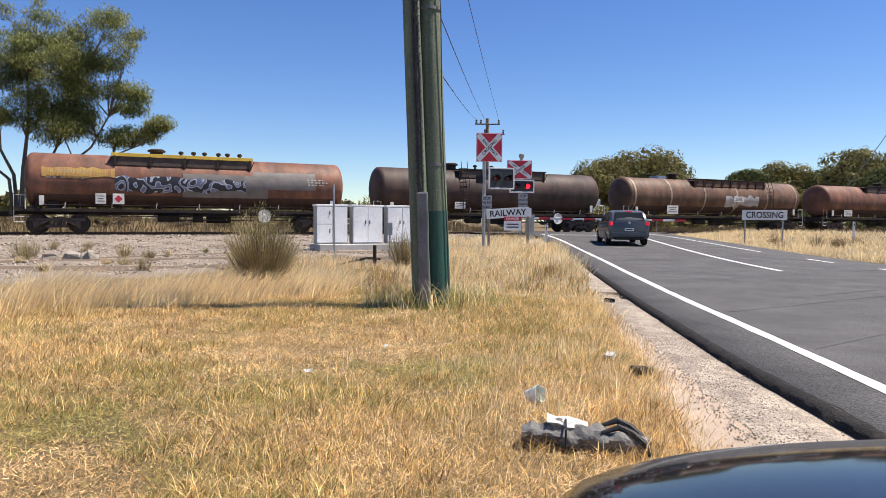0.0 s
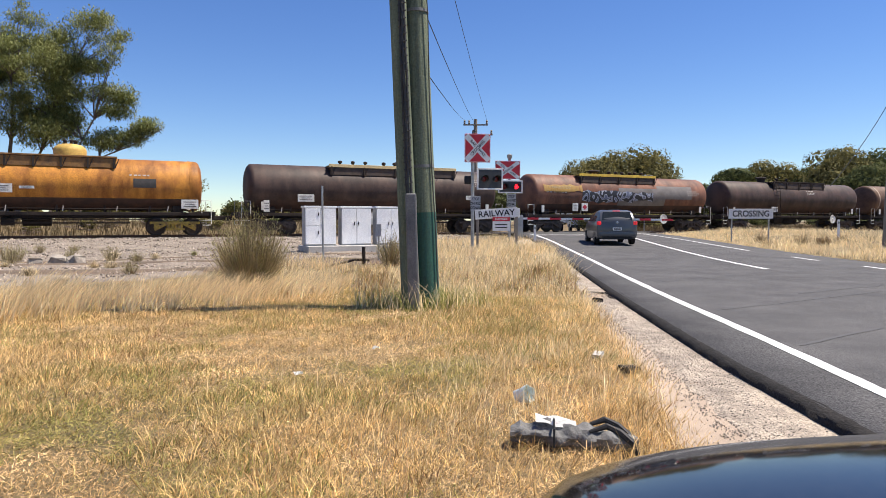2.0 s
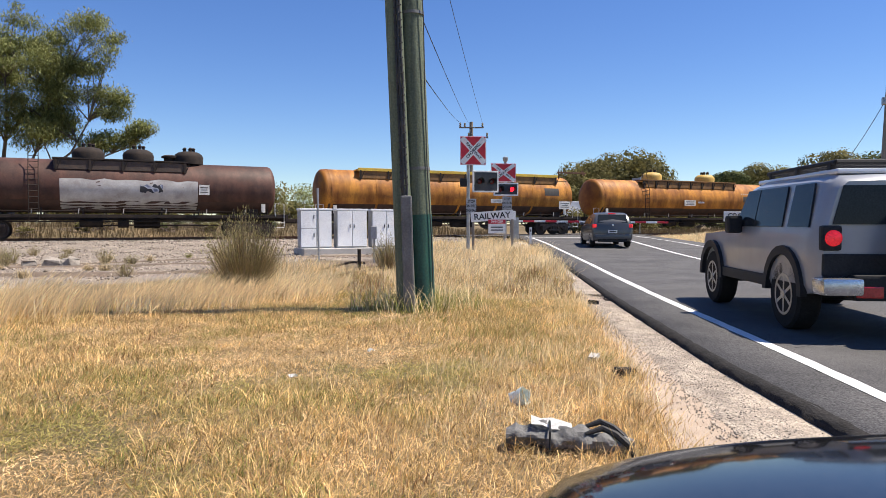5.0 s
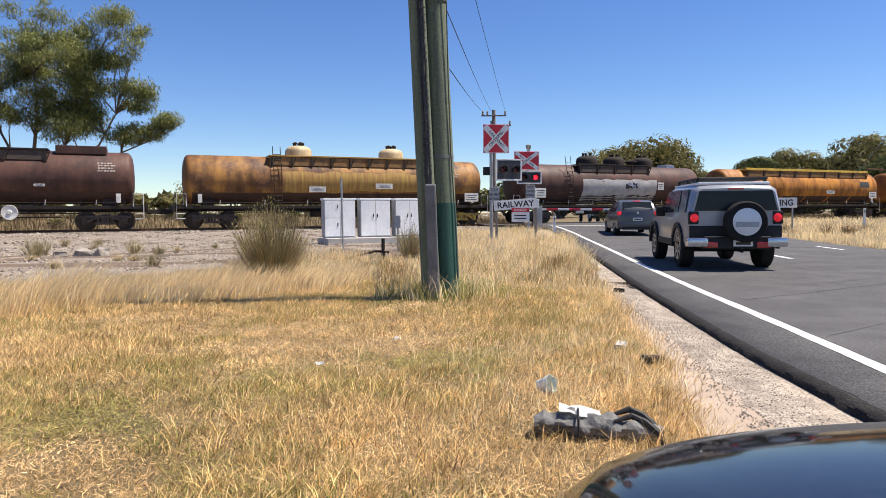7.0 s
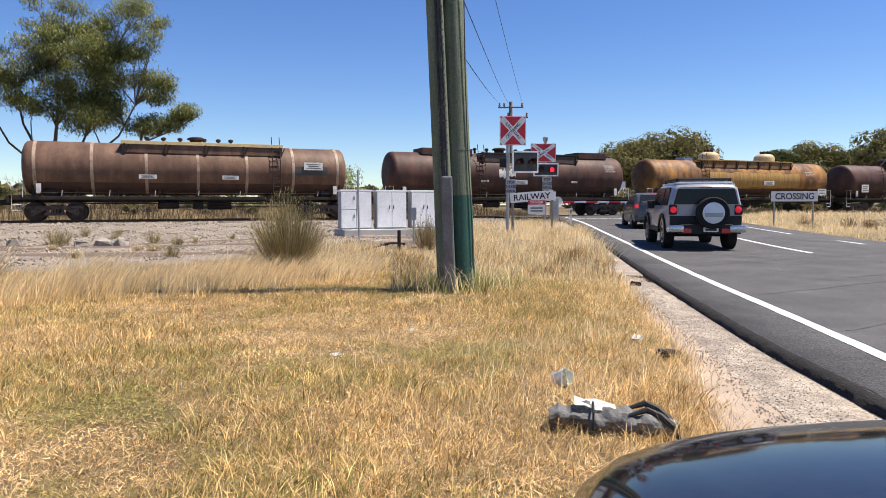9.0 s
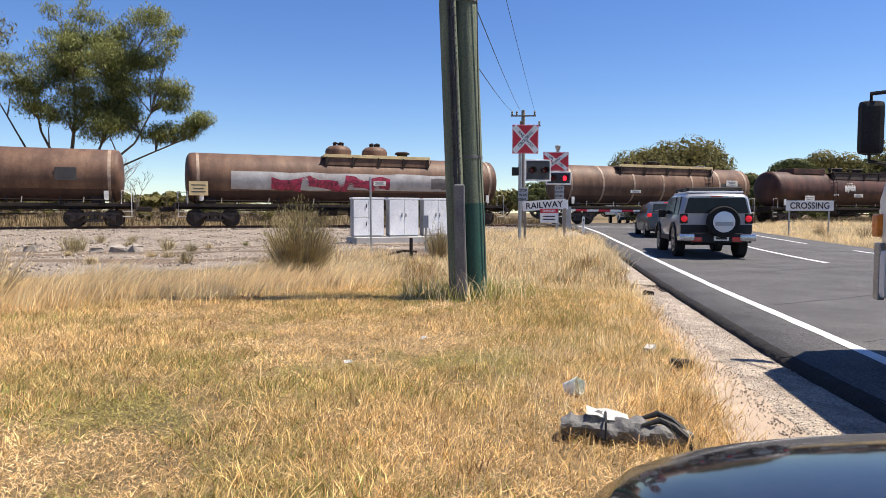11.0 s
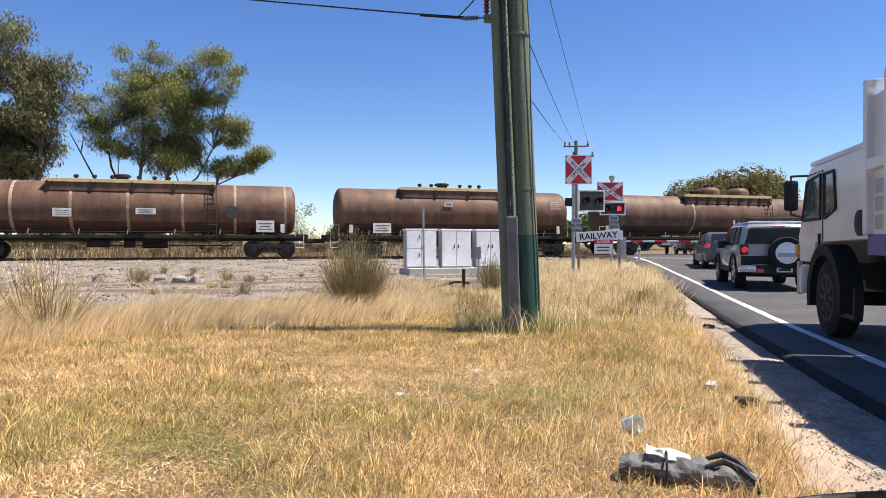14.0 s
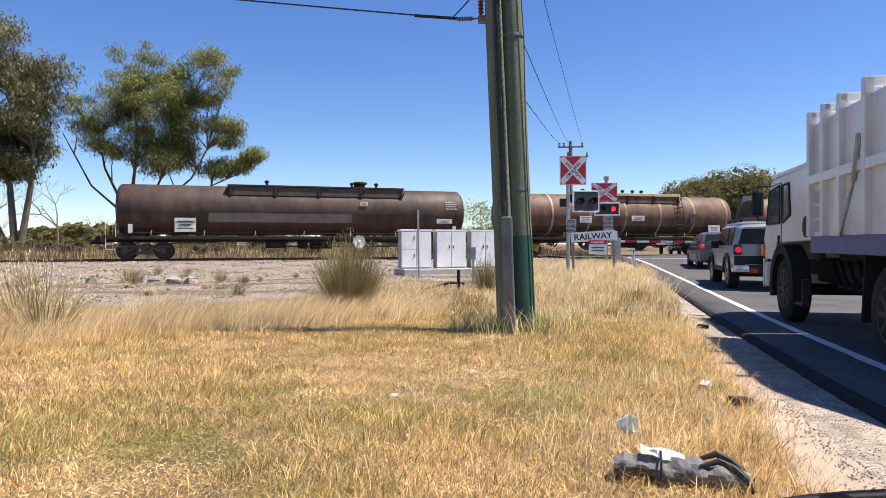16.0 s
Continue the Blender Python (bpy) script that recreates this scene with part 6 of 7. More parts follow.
M_PLASTIC = mat("black_plastic", (0.016, 0.016, 0.017), (0.026, 0.026, 0.027), 0.6, scale=4, spec=0.25)
M_TAIL = mat("red_tail_lamp", (0.5, 0.02, 0.02), (0.35, 0.01, 0.015), 0.2, coat=1.0)
M_TAILLIT = mat("lit_brake_lamp", (0.75, 0.02, 0.03), (0.6, 0.02, 0.03), 0.2, emit=0.3)
M_CHROME = mat("silver_trim", (0.6, 0.6, 0.62), (0.5, 0.5, 0.52), 0.25, 0.9)
M_AMBER = mat("amber_lens", (0.7, 0.22, 0.02), None, 0.3)
M_GREYCAR = paint("steel_grey_paint", (0.085, 0.088, 0.092))
M_SILVERCAR = paint("silver_grey_paint", (0.33, 0.34, 0.36))
M_WHITEROOF = paint("white_roof_paint", (0.75, 0.76, 0.77))
M_TRUCKWHITE = mat("truck_white", (0.72, 0.71, 0.69), (0.58, 0.57, 0.55), 0.4, scale=0.9, fine=20, coat=0.3, speck=0.04)
M_BLUE = mat("blue_band", (0.03, 0.05, 0.25), (0.025, 0.04, 0.2), 0.4)


def wheel(parent, x, y, r, w, rim=0.62, spokes=6, rim_mat=None):
    s = 1 if x > 0 else -1
    bm = B()
    lathe(bm, [(-w / 2, r * 0.62), (-w / 2, r * 0.92), (-w / 2 + 0.03, r), (w / 2 - 0.03, r), (w / 2, r * 0.92), (w / 2, r * 0.62)], (x, y, r), "x", 32)
    t = part("wheel", bm, M_TYRE, parent, smooth=True)
    bm = B()
    o = x + s * (w / 2 + 0.004)
    lathe(bm, [(-s * 0.06, r * rim), (0, r * rim), (0, r * rim * 0.88), (-s * 0.05, r * rim * 0.82), (-s * 0.05, 0.01)], (o, y, r), "x", 28)
    for k in range(spokes):
        a = 2 * math.pi * k / spokes
        box(bm, (0.03, r * 0.12, r * rim * 0.85), (o - s * 0.018, y + math.sin(a) * r * rim * 0.45, r + math.cos(a) * r * rim * 0.45), (-math.degrees(a), 0, 0), 0.008)
    lathe(bm, [(-s * 0.03, r * 0.14), (s * 0.01, r * 0.12), (s * 0.012, 0.01)], (o, y, r), "x", 14)
    part("rim", bm, rim_mat or M_ALLOY, t, smooth=True)
    return t


def loft(bm, sections):
    """Skins a body across sections (y, [(x, z), ...]) given for the right half from bottom to roof centre; mirrored."""
    rows = []
    for y, half in sections:
        pts = [(x, z) for x, z in half] + [(-x, z) for x, z in half[::-1] if x > 0.001]
        rows.append([bm.verts.new((x, y, z)) for x, z in pts])
    for r1, r2 in zip(rows, rows[1:]):
        for i in range(len(r1) - 1):
            bm.faces.new((r1[i], r1[i + 1], r2[i + 1], r2[i]))
        bm.faces.new((r1[-1], r1[0], r2[0], r2[-1]))
    bm.faces.new(rows[0])
    bm.faces.new(rows[-1][::-1])
    return bm


def quad_panel(bm, pts, depth=0.012):
    """A thin panel on four corners, pushed outwards by its depth."""
    v = [Vector(p) for p in pts]
    nrm = (v[1] - v[0]).cross(v[3] - v[0]).normalized() * depth
    a = [bm.verts.new(p) for p in v]
    b = [bm.verts.new(p + nrm) for p in v]
    n = len(a)
    bm.faces.new(a[::-1]), bm.faces.new(b)
    for i in range(n):
        bm.faces.new((a[i], a[(i + 1) % n], b[(i + 1) % n], b[i]))
    return bm


def plate_bar(parent, at, w=0.37, h=0.12):
    bm = B()
    box(bm, (w, 0.015, h), at, bevel=0.004)
    p = part("number_plate", bm, M_WHITE, parent)
    bm = B()
    box(bm, (w * 0.75, 0.006, h * 0.45), (at[0], at[1] - 0.009, at[2]))
    part("plate_bar", bm, M_MARK, p)


def hatchback():
    c = thing("hatchback_car", pose(7.68, 27.8, float(road_z(7.4, 29)) + 0.006, 0, 0, -5.0), "steel grey hatchback car waiting at the crossing", "car")
    bm = B()
    S = []
    for y, w, zb, zw, wr, zr in ((0.0, 0.76, 0.42, 0.92, 0.68, 1.0), (0.05, 0.82, 0.3, 0.97, 0.67, 1.1), (0.22, 0.83, 0.25, 0.97, 0.64, 1.36), (0.5, 0.84, 0.24, 0.97, 0.63, 1.46), (1.3, 0.84, 0.24, 0.96, 0.62, 1.48),
                                 (2.0, 0.84, 0.24, 0.95, 0.56, 1.42), (2.5, 0.84, 0.24, 0.94, 0.58, 1.22), (2.95, 0.83, 0.24, 0.93, 0.66, 0.98), (3.6, 0.81, 0.25, 0.85, 0.66, 0.9), (3.95, 0.72, 0.3, 0.68, 0.6, 0.72)):
        S.append((y, [(w * 0.94, zb), (w, zb + 0.12), (w, zw - 0.2), (w * 0.96, zw), (wr + 0.03, zr - 0.07), (wr * 0.8, zr - 0.01), (0.0, zr)]))
    loft(bm, S)
    part("body", bm, M_GREYCAR, c, smooth=True)
    bm = B()
    quad_panel(bm, [(-0.62, 0.035, 1.02), (0.62, 0.035, 1.02), (0.56, 0.225, 1.36), (-0.56, 0.225, 1.36)], 0.02)
    part("rear_window", bm, M_GLASS, c)
    for s in (-1, 1):
        for y0, y1, y2, y3 in ((0.55, 1.35, 1.32, 0.72), (1.42, 2.5, 2.1, 1.38)):
            bm = B()
            p = [(s * 0.815, y0, 0.98), (s * 0.815, y1, 0.98), (s * 0.625, y2, 1.36), (s * 0.625, y3, 1.36)]
            quad_panel(bm, p if s > 0 else p[::-1], 0.018)
            part("side_window", bm, M_GLASS, c)
        bm = B()
        box(bm, (0.2, 0.14, 0.15), (s * 0.72, 0.05, 0.9), (0, 0, -s * 22), 0.03)
        part("tail_lamp", bm, M_TAILLIT, c, "lit red tail lamp")
        bm = B()
        box(bm, (0.14, 0.18, 0.12), (s * 0.95, 2.35, 1.0), bevel=0.04)
        part("mirror", bm, M_GREYCAR, c)
        for y in (0.72, 3.2):
            wheel(c, s * 0.74, y, 0.3, 0.2)
    bm = B()
    box(bm, (1.5, 0.16, 0.2), (0, 0.02, 0.45), bevel=0.05)
    part("bumper", bm, M_GREYCAR, c, smooth=True)
    bm = B()
    box(bm, (1.2, 0.1, 0.14), (0, 0.03, 0.3), bevel=0.03)
    part("diffuser", bm, M_PLASTIC, c)
    bm = B()
    box(bm, (0.3, 0.06, 0.04), (0, 0.25, 1.41), bevel=0.01)
    part("brake_lamp", bm, M_TAILLIT, c)
    bm = B()
    lathe(bm, [(0.0, 0.05), (-0.02, 0.045), (-0.022, 0.005)], (0, -0.01, 0.93), "y", 14)
    part("badge", bm, M_CHROME, c)
    plate_bar(c, (0, -0.02, 0.66))
    return c


def off_roader():
    c = thing("off_road_car", lane_pose(18, 1.5), "silver boxy off-road car with white roof and rear spare wheel", "car")
    bm = B()
    S = []
    for y, w, zb, zw, wr, zr in ((0.25, 0.88, 0.55, 1.12, 0.72, 1.66), (0.32, 0.92, 0.5, 1.15, 0.76, 1.72), (0.6, 0.93, 0.45, 1.15, 0.77, 1.76), (2.2, 0.93, 0.45, 1.14, 0.78, 1.77), (2.6, 0.93, 0.45, 1.13, 0.78, 1.72),
                                 (2.95, 0.92, 0.45, 1.12, 0.8, 1.2), (3.3, 0.92, 0.45, 1.1, 0.8, 1.14), (4.3, 0.9, 0.5, 1.05, 0.78, 1.08), (4.45, 0.84, 0.55, 0.98, 0.7, 1.0)):
        S.append((y, [(w * 0.96, zb), (w, zb + 0.1), (w, zw - 0.15), (w * 0.975, zw), (wr + 0.03, zr - 0.1), (wr * 0.9, zr - 0.02), (0.0, zr)]))
    loft(bm, S)
    part("body", bm, M_SILVERCAR, c, smooth=True)
    bm = B()
    box(bm, (1.4, 2.2, 0.06), (0, 1.48, 1.755), bevel=0.03)
    part("roof", bm, M_WHITEROOF, c, "white roof", smooth=True)
    rack = B()
    tube(rack, [(-0.66, 0.5, 1.855), (0.66, 0.5, 1.855), (0.66, 2.3, 1.855), (-0.66, 2.3, 1.855), (-0.66, 0.5, 1.855)], 0.03, 8)
    rack = part("roof_rack", rack, M_BLACK, c)
    for x in (-0.66, 0.66):
        for y in (0.6, 1.4, 2.2):
            bm = B()
            box(bm, (0.06, 0.08, 0.12), (x, y, 1.81), bevel=0.01)
            part("bracket", bm, M_BLACK, rack)
    for y in np.arange(0.8, 2.2, 0.3):
        bm = B()
        box(bm, (1.32, 0.06, 0.03), (0, y, 1.855), bevel=0.008)
        part("rack_slat", bm, M_BLACK, rack)
    bm = B()
    quad_panel(bm, [(-0.8, 0.262, 1.2), (0.8, 0.262, 1.2), (0.7, 0.27, 1.6), (-0.7, 0.27, 1.6)], 0.03)
    part("rear_window", bm, M_GLASS, c)
    for s in (-1, 1):
        for y0, y1, y2, y3 in ((0.52, 1.06, 1.06, 0.58), (1.22, 2.07, 2.07, 1.26), (2.1, 2.78, 2.52, 2.1)):
            bm = B()
            p = [(s * 0.905, y0, 1.17), (s * 0.905, y1, 1.17), (s * 0.815, y2, 1.64), (s * 0.815, y3, 1.64)]
            quad_panel(bm, p if s > 0 else p[::-1], 0.016)
            part("side_window", bm, M_GLASS, c)
        bm = B()
        box(bm, (0.2, 0.1, 0.26), (s * 0.81, 0.27, 1.06), bevel=0.03)
        part("lamp_housing", bm, M_PLASTIC, c)
        bm = B()
        lathe(bm, [(0, 0.085), (-0.02, 0.08), (-0.035, 0.04), (-0.04, 0.005)], (s * 0.8, 0.22, 1.06), "y", 18)
        part("tail_lamp", bm, M_TAILLIT, c, "lit round red tail lamp", smooth=True)
        bm = B()
        box(bm, (0.4, 0.28, 0.18), (s * 0.76, 0.2, 0.57), bevel=0.04)
        part("bumper_corner", bm, M_CHROME, c, "silver bumper corner", smooth=True)
        bm = B()
        box(bm, (0.26, 0.05, 0.12), (s * 0.5, 0.1, 0.52), bevel=0.015)
        part("bumper_lamp", bm, M_TAIL, c)
        bm = B()
        box(bm, (0.06, 1.7, 0.14), (s * 0.92, 2.42, 0.52), bevel=0.02)
        part("sill", bm, M_PLASTIC, c)
        for y in (1.1, 3.75):
            wheel(c, s * 0.8, y, 0.4, 0.26, 0.6, 6)
            bm = B()
            n = 12
            for k in range(n):
                a0, a1 = math.pi * k / n, math.pi * (k + 1) / n
                quad_panel(bm, [(s * 0.9, y + math.cos(a) * rr, 0.42 + math.sin(a) * rr) for a, rr in ((a0, 0.44), (a0, 0.54), (a1, 0.54), (a1, 0.44))], 0.07 * s)
            bmesh.ops.remove_doubles(bm, verts=bm.verts, dist=0.002)
            part("wheel_arch", bm, M_PLASTIC, c)
        bm = B()
        box(bm, (0.2, 0.16, 0.24), (s * 1.02, 2.55, 1.2), bevel=0.04)
        part("mirror", bm, M_BLACK, c)
    bm = B()
    box(bm, (1.3, 0.22, 0.26), (0, 0.2, 0.56), bevel=0.03)
    box(bm, (1.78, 0.06, 0.24), (0, 0.255, 0.78), bevel=0.02)
    part("bumper", bm, M_PLASTIC, c)
    bm = B()
    lathe(bm, [(0.1, 0.24), (0.1, 0.36), (0.06, 0.405), (-0.1, 0.405), (-0.13, 0.38), (-0.13, 0.27)], (0.12, 0.03, 0.98), "y", 40)
    sp = part("spare_wheel", bm, M_TYRE, c, "black spare tyre on the tailgate", smooth=True)
    bm = B()
    lathe(bm, [(-0.05, 0.275), (-0.135, 0.27), (-0.145, 0.22), (-0.15, 0.005)], (0.12, 0.03, 0.98), "y", 36)
    part("spare_cover", bm, M_WHITEROOF, sp, "white spare wheel cover", smooth=True)
    bm = B()
    box(bm, (0.44, 0.008, 0.1), (0.12, -0.1225, 0.93), bevel=0.003)
    part("cover_marking", bm, M_CABSIDE, sp)
    bm = B()
    box(bm, (0.3, 0.04, 0.035), (0, 0.245, 1.64), bevel=0.008)
    part("brake_lamp", bm, M_TAIL, c)
    bm = B()
    tube(bm, [(0.05, 0.1, 0.4), (0.05, -0.05, 0.4), (0.05, -0.06, 0.46)], 0.03, 8)
    part("tow_ball", bm, M_BLACK, c)
    bm = B()
    for y in (1.1, 3.75):
        tube(bm, [(-0.8, y, 0.4), (0.8, y, 0.4)], 0.07, 8)
    box(bm, (1.2, 3.6, 0.16), (0, 2.4, 0.5), bevel=0.03)
    part("underbody", bm, M_BLACK, c)
    plate_bar(c, (0.1, 0.065, 0.55))
    return c


def tipper_truck():
    """Local y=0 lies at the door mirrors; the cab front is 0.35 ahead."""
    c = thing("garbage_truck", lane_pose(12.3, 1.25), "white garbage truck with ribbed body and blue band", "truck")
    bm = B()
    out = [(-2.45, 1.26), (-0.5, 1.22), (-0.42, 0.95), (0.3, 0.95), (0.36, 1.3), (0.22, 1.55), (-0.08, 2.19), (-0.28, 2.29), (-2.3, 2.31), (-2.45, 2.25)]
    extrude_outline(bm, out, -1.15, 1.15, 0.03)
    part("cab", bm, M_TRUCKWHITE, c)
    bm = B()
    box(bm, (2.26, 2.3, 0.08), (0, -1.3, 2.34), bevel=0.035)
    part("cab_roof", bm, M_TRUCKWHITE, c, smooth=True)
    bm = B()
    quad_panel(bm, [(1.0, 0.235, 1.58), (-1.0, 0.235, 1.58), (-0.95, -0.05, 2.15), (0.95, -0.05, 2.15)], 0.02)
    part("windscreen", bm, M_CABGLASS, c)
    for s in (-1, 1):
        for pts in (((-0.78, 1.55), (0.08, 1.55), (-0.14, 2.1), (-0.78, 2.15)), ((-1.42, 1.66), (-0.95, 1.55), (-0.95, 2.14), (-1.34, 2.14))):
            bm = B()
            p = [(s * 1.152, y, z) for y, z in pts]
            quad_panel(bm, p if s > 0 else p[::-1], 0.008)
            w_ = part("side_window", bm, M_CABGLASS, c)
            bm = B()
            for (y0, z0), (y1, z1) in zip(pts, pts[1:] + pts[:1]):
                tube(bm, [(s * 1.158, y0, z0), (s * 1.158, y1, z1)], 0.022, 5)
            part("window_seal", bm, M_BLACK, w_)
        bm = B()
        tube(bm, [(s * 1.153, -0.86, 1.23), (s * 1.153, -0.86, 2.2), (s * 1.153, -0.12, 2.18)], 0.009, 4)
        part("door_gap", bm, M_BLACK, c)
        bm = B()
        box(bm, (0.03, 0.05, 0.2), (s * 1.165, -0.74, 1.25), bevel=0.01)
        part("door_handle", bm, M_BLACK, c)
        bm = B()
        box(bm, (0.2, 0.1, 0.46), (s * 1.28, 0.24, 1.93), bevel=0.05)
        tube(bm, [(s * 1.12, -0.05, 2.2), (s * 1.28, 0.25, 2.22), (s * 1.28, 0.25, 2.14)], 0.018, 6)
        tube(bm, [(s * 1.12, 0.15, 1.6), (s * 1.28, 0.25, 1.65), (s * 1.28, 0.25, 1.75)], 0.018, 6)
        part("mirror", bm, M_BLACK, c, "large black door mirror")
        bm = B()
        box(bm, (0.08, 0.12, 0.2), (s * 1.15, 0.32, 1.1), bevel=0.02)
        part("indicator", bm, M_AMBER, c)
        bm = B()
        n = 14
        for k in range(n):
            a0, a1 = math.pi * (k - 1) / (n - 2), math.pi * k / (n - 2)
            quad_panel(bm, [(s * 0.95, -1.05 + math.cos(a) * rr, 0.52 + math.sin(a) * rr * 0.95) for a, rr in ((a0, 0.57), (a0, 0.72), (a1, 0.72), (a1, 0.57))], 0.26 * s)
        bmesh.ops.remove_doubles(bm, verts=bm.verts, dist=0.002)
        part("wheel_arch", bm, M_TYRE, c, smooth=False)
        wheel(c, s * 1.02, -1.05, 0.5, 0.28, 0.62, 8, M_PLASTIC)
        for y in (-5.2, -6.5):
            wheel(c, s * 0.95, y, 0.5, 0.5, 0.6, 8, M_PLASTIC)
        bm = B()
        box(bm, (0.1, 0.5, 0.06), (s * 1.12, -1.85, 0.34), bevel=0.02)
        box(bm, (0.1, 0.06, 0.5), (s * 1.12, -1.63, 0.55), bevel=0.02)
        box(bm, (0.1, 0.06, 0.4), (s * 1.12, -2.08, 0.5), bevel=0.02)
        part("step", bm, M_BLACK, c)
        bm = B()
        box(bm, (0.46, 0.03, 0.8), (s * 0.98, -4.55, 0.75), (8, 0, 0), 0.008)
        part("mudflap", bm, M_TYRE, c)
        bm = B()
        box(bm, (0.06, 0.1, 0.5), (s * 1.13, 0.34, 0.7), bevel=0.015)
        part("bumper_end", bm, M_GALV, c)
    bm = B()
    box(bm, (2.3, 0.22, 0.42), (0, 0.32, 0.68), bevel=0.05)
    part("bumper", bm, M_TRUCKWHITE, c)
    bm = B()
    for x in (-0.42, 0.42):
        box(bm, (0.1, 7.4, 0.24), (x, -3.5, 0.82), bevel=0.01)
    for y in (-2.4, -3.4, -4.4):
        box(bm, (0.9, 0.1, 0.16), (0, y, 0.8), bevel=0.01)
    tube(bm, [(-0.62, -2.6, 0.78), (-0.62, -3.6, 0.78)], 0.2, 14)
    tube(bm, [(0.62, -2.6, 0.78), (0.62, -3.6, 0.78)], 0.2, 14)
    box(bm, (1.7, 4.6, 0.12), (0, -4.9, 1.04), bevel=0.02)
    for k in range(5):
        tube(bm, [(-0.95, -2.55 - 0.35 * k, 1.0), (-0.8, -2.5 - 0.35 * k, 0.62), (-0.85, -2.85 - 0.35 * k, 0.66)], 0.03, 6)
    for y in (-1.05, -5.2, -6.5):
        tube(bm, [(-0.95, y, 0.5), (0.95, y, 0.5)], 0.09, 8)
    box(bm, (0.9, 1.7, 0.4), (0, -1.1, 0.78), bevel=0.04)
    part("chassis", bm, M_TYRE, c)
    bm = B()
    tube(bm, [(-1.0, -2.28, 1.0), (-1.0, -2.28, 1.3)], 0.09, 10)
    lathe(bm, [(-0.22, 0.05), (-0.2, 0.15), (0.2, 0.15), (0.22, 0.05)], (-0.98, -2.28, 1.45), "x", 18)
    part("air_cleaner", bm, M_BLACK, c, smooth=True)
    bm = B()
    extrude_outline(bm, [(-2.65, 1.29), (-7.45, 1.29), (-7.4, 1.5), (-7.05, 1.85), (-6.85, 2.05), (-6.5, 2.45), (-6.15, 2.66), (-5.8, 2.76), (-5.4, 2.79), (-2.65, 2.79)], -1.2, 1.2)
    body = part("hopper_body", bm, M_TRUCKWHITE, c, "tall ribbed white body")
    bm = B()
    box(bm, (2.42, 4.8, 0.22), (0, -5.05, 1.2), bevel=0.006)
    part("blue_band", bm, M_BLUE, body, "blue band along the body's foot")
    for y in (-2.72, -3.3, -3.9, -4.7, -5.4):
        bm = B()
        for s in (-1, 1):
            box(bm, (0.1, 0.12, 1.66), (s * 1.22, y, 2.14), bevel=0.012)
        box(bm, (2.5, 0.12, 0.1), (0, y, 2.92), bevel=0.01)
        part("rib", bm, M_TRUCKWHITE, body)
    bm = B()
    for s in (-1, 1):
        box(bm, (0.1, 4.0, 0.12), (s * 1.215, -4.65, 2.06), bevel=0.01)
    part("side_rail", bm, M_TRUCKWHITE, body)
    bm = B()
    for k in range(3):
        box(bm, (0.008, 0.24, 0.15), (-1.212, -2.98, 1.82 - k * 0.19))
    part("side_marking", bm, M_CABSIDE, body)
    bm = B()
    tube(bm, [(-1.27, -4.0, 1.3), (-1.27, -4.45, 1.9)], 0.02, 6)
    tube(bm, [(-1.27, -4.45, 1.9), (-1.27, -4.6, 2.4)], 0.03, 6)
    part("lever", bm, M_GALV, body)
    return c


def near_car():
    """The dark car whose bonnet reaches into view; its left flank is beside the camera."""
    c = thing("dark_car", pose(0.95, -0.02, 0), "glossy dark charcoal car bonnet reflecting the sky", "car")
    paint_dark = mat("gloss_black_paint", (0.012, 0.012, 0.014), (0.014, 0.013, 0.013), 0.04, 0.0, scale=2, spec=0.5)
    bm = B()
    rows = []
    for k in range(22):
        u = k / 19
        row = []
        for j in range(33):
            v = -1 + 2 * j / 32
            nose = 0.92 - 0.2 * abs(v) ** 6
            y = -0.75 + (nose + 0.75) * min(u, 1) + 0.035 * max(0, u - 1) / 0.105
            z = 0.985 - 0.045 * v * v - 0.018 * min(u, 1) - 0.07 * min(u, 1) ** 6 - 0.03 * max(0, u - 0.93) ** 1.5 * 6 - 0.12 * max(0, u - 1) / 0.105 - 0.16 * max(0, abs(v) - 0.9) ** 1.5 * 10
            row.append(bm.verts.new((v * 0.88, y, z)))
        rows.append(row)
    for r1, r2 in zip(rows, rows[1:]):
        for i in range(32):
            bm.faces.new((r1[i], r1[i + 1], r2[i + 1], r2[i]))
    part("bonnet", bm, paint_dark, c, "gloss black curved bonnet", smooth=True)
    bm = B()
    S = []
    for y, w, zt in ((-3.1, 0.8, 0.7), (-2.9, 0.86, 0.85), (-0.75, 0.86, 0.82), (0.3, 0.86, 0.76), (0.68, 0.84, 0.7), (0.88, 0.6, 0.66)):
        S.append((y, [(w * 0.9, 0.25), (w, 0.4), (w * 0.99, zt - 0.12), (w * 0.93, zt), (0.0, zt + 0.01)]))
    loft(bm, S)
    part("body", bm, paint_dark, c, smooth=True)
    bm = B()
    S = []
    for y, w, zb, zt in ((-2.9, 0.72, 0.84, 0.95), (-2.5, 0.7, 0.84, 1.4), (-1.7, 0.66, 0.84, 1.46), (-1.3, 0.66, 0.84, 1.4), (-0.76, 0.74, 0.84, 0.95)):
        S.append((y, [(w + 0.05, zb), (w, zt - 0.05), (0.0, zt)]))
    loft(bm, S)
    part("cabin", bm, M_GLASS, c, "dark glazed cabin", smooth=True)
    for s in (-1, 1):
        for y in (0.05, -2.4):
            wheel(c, s * 0.74, y, 0.31, 0.2)
    return c


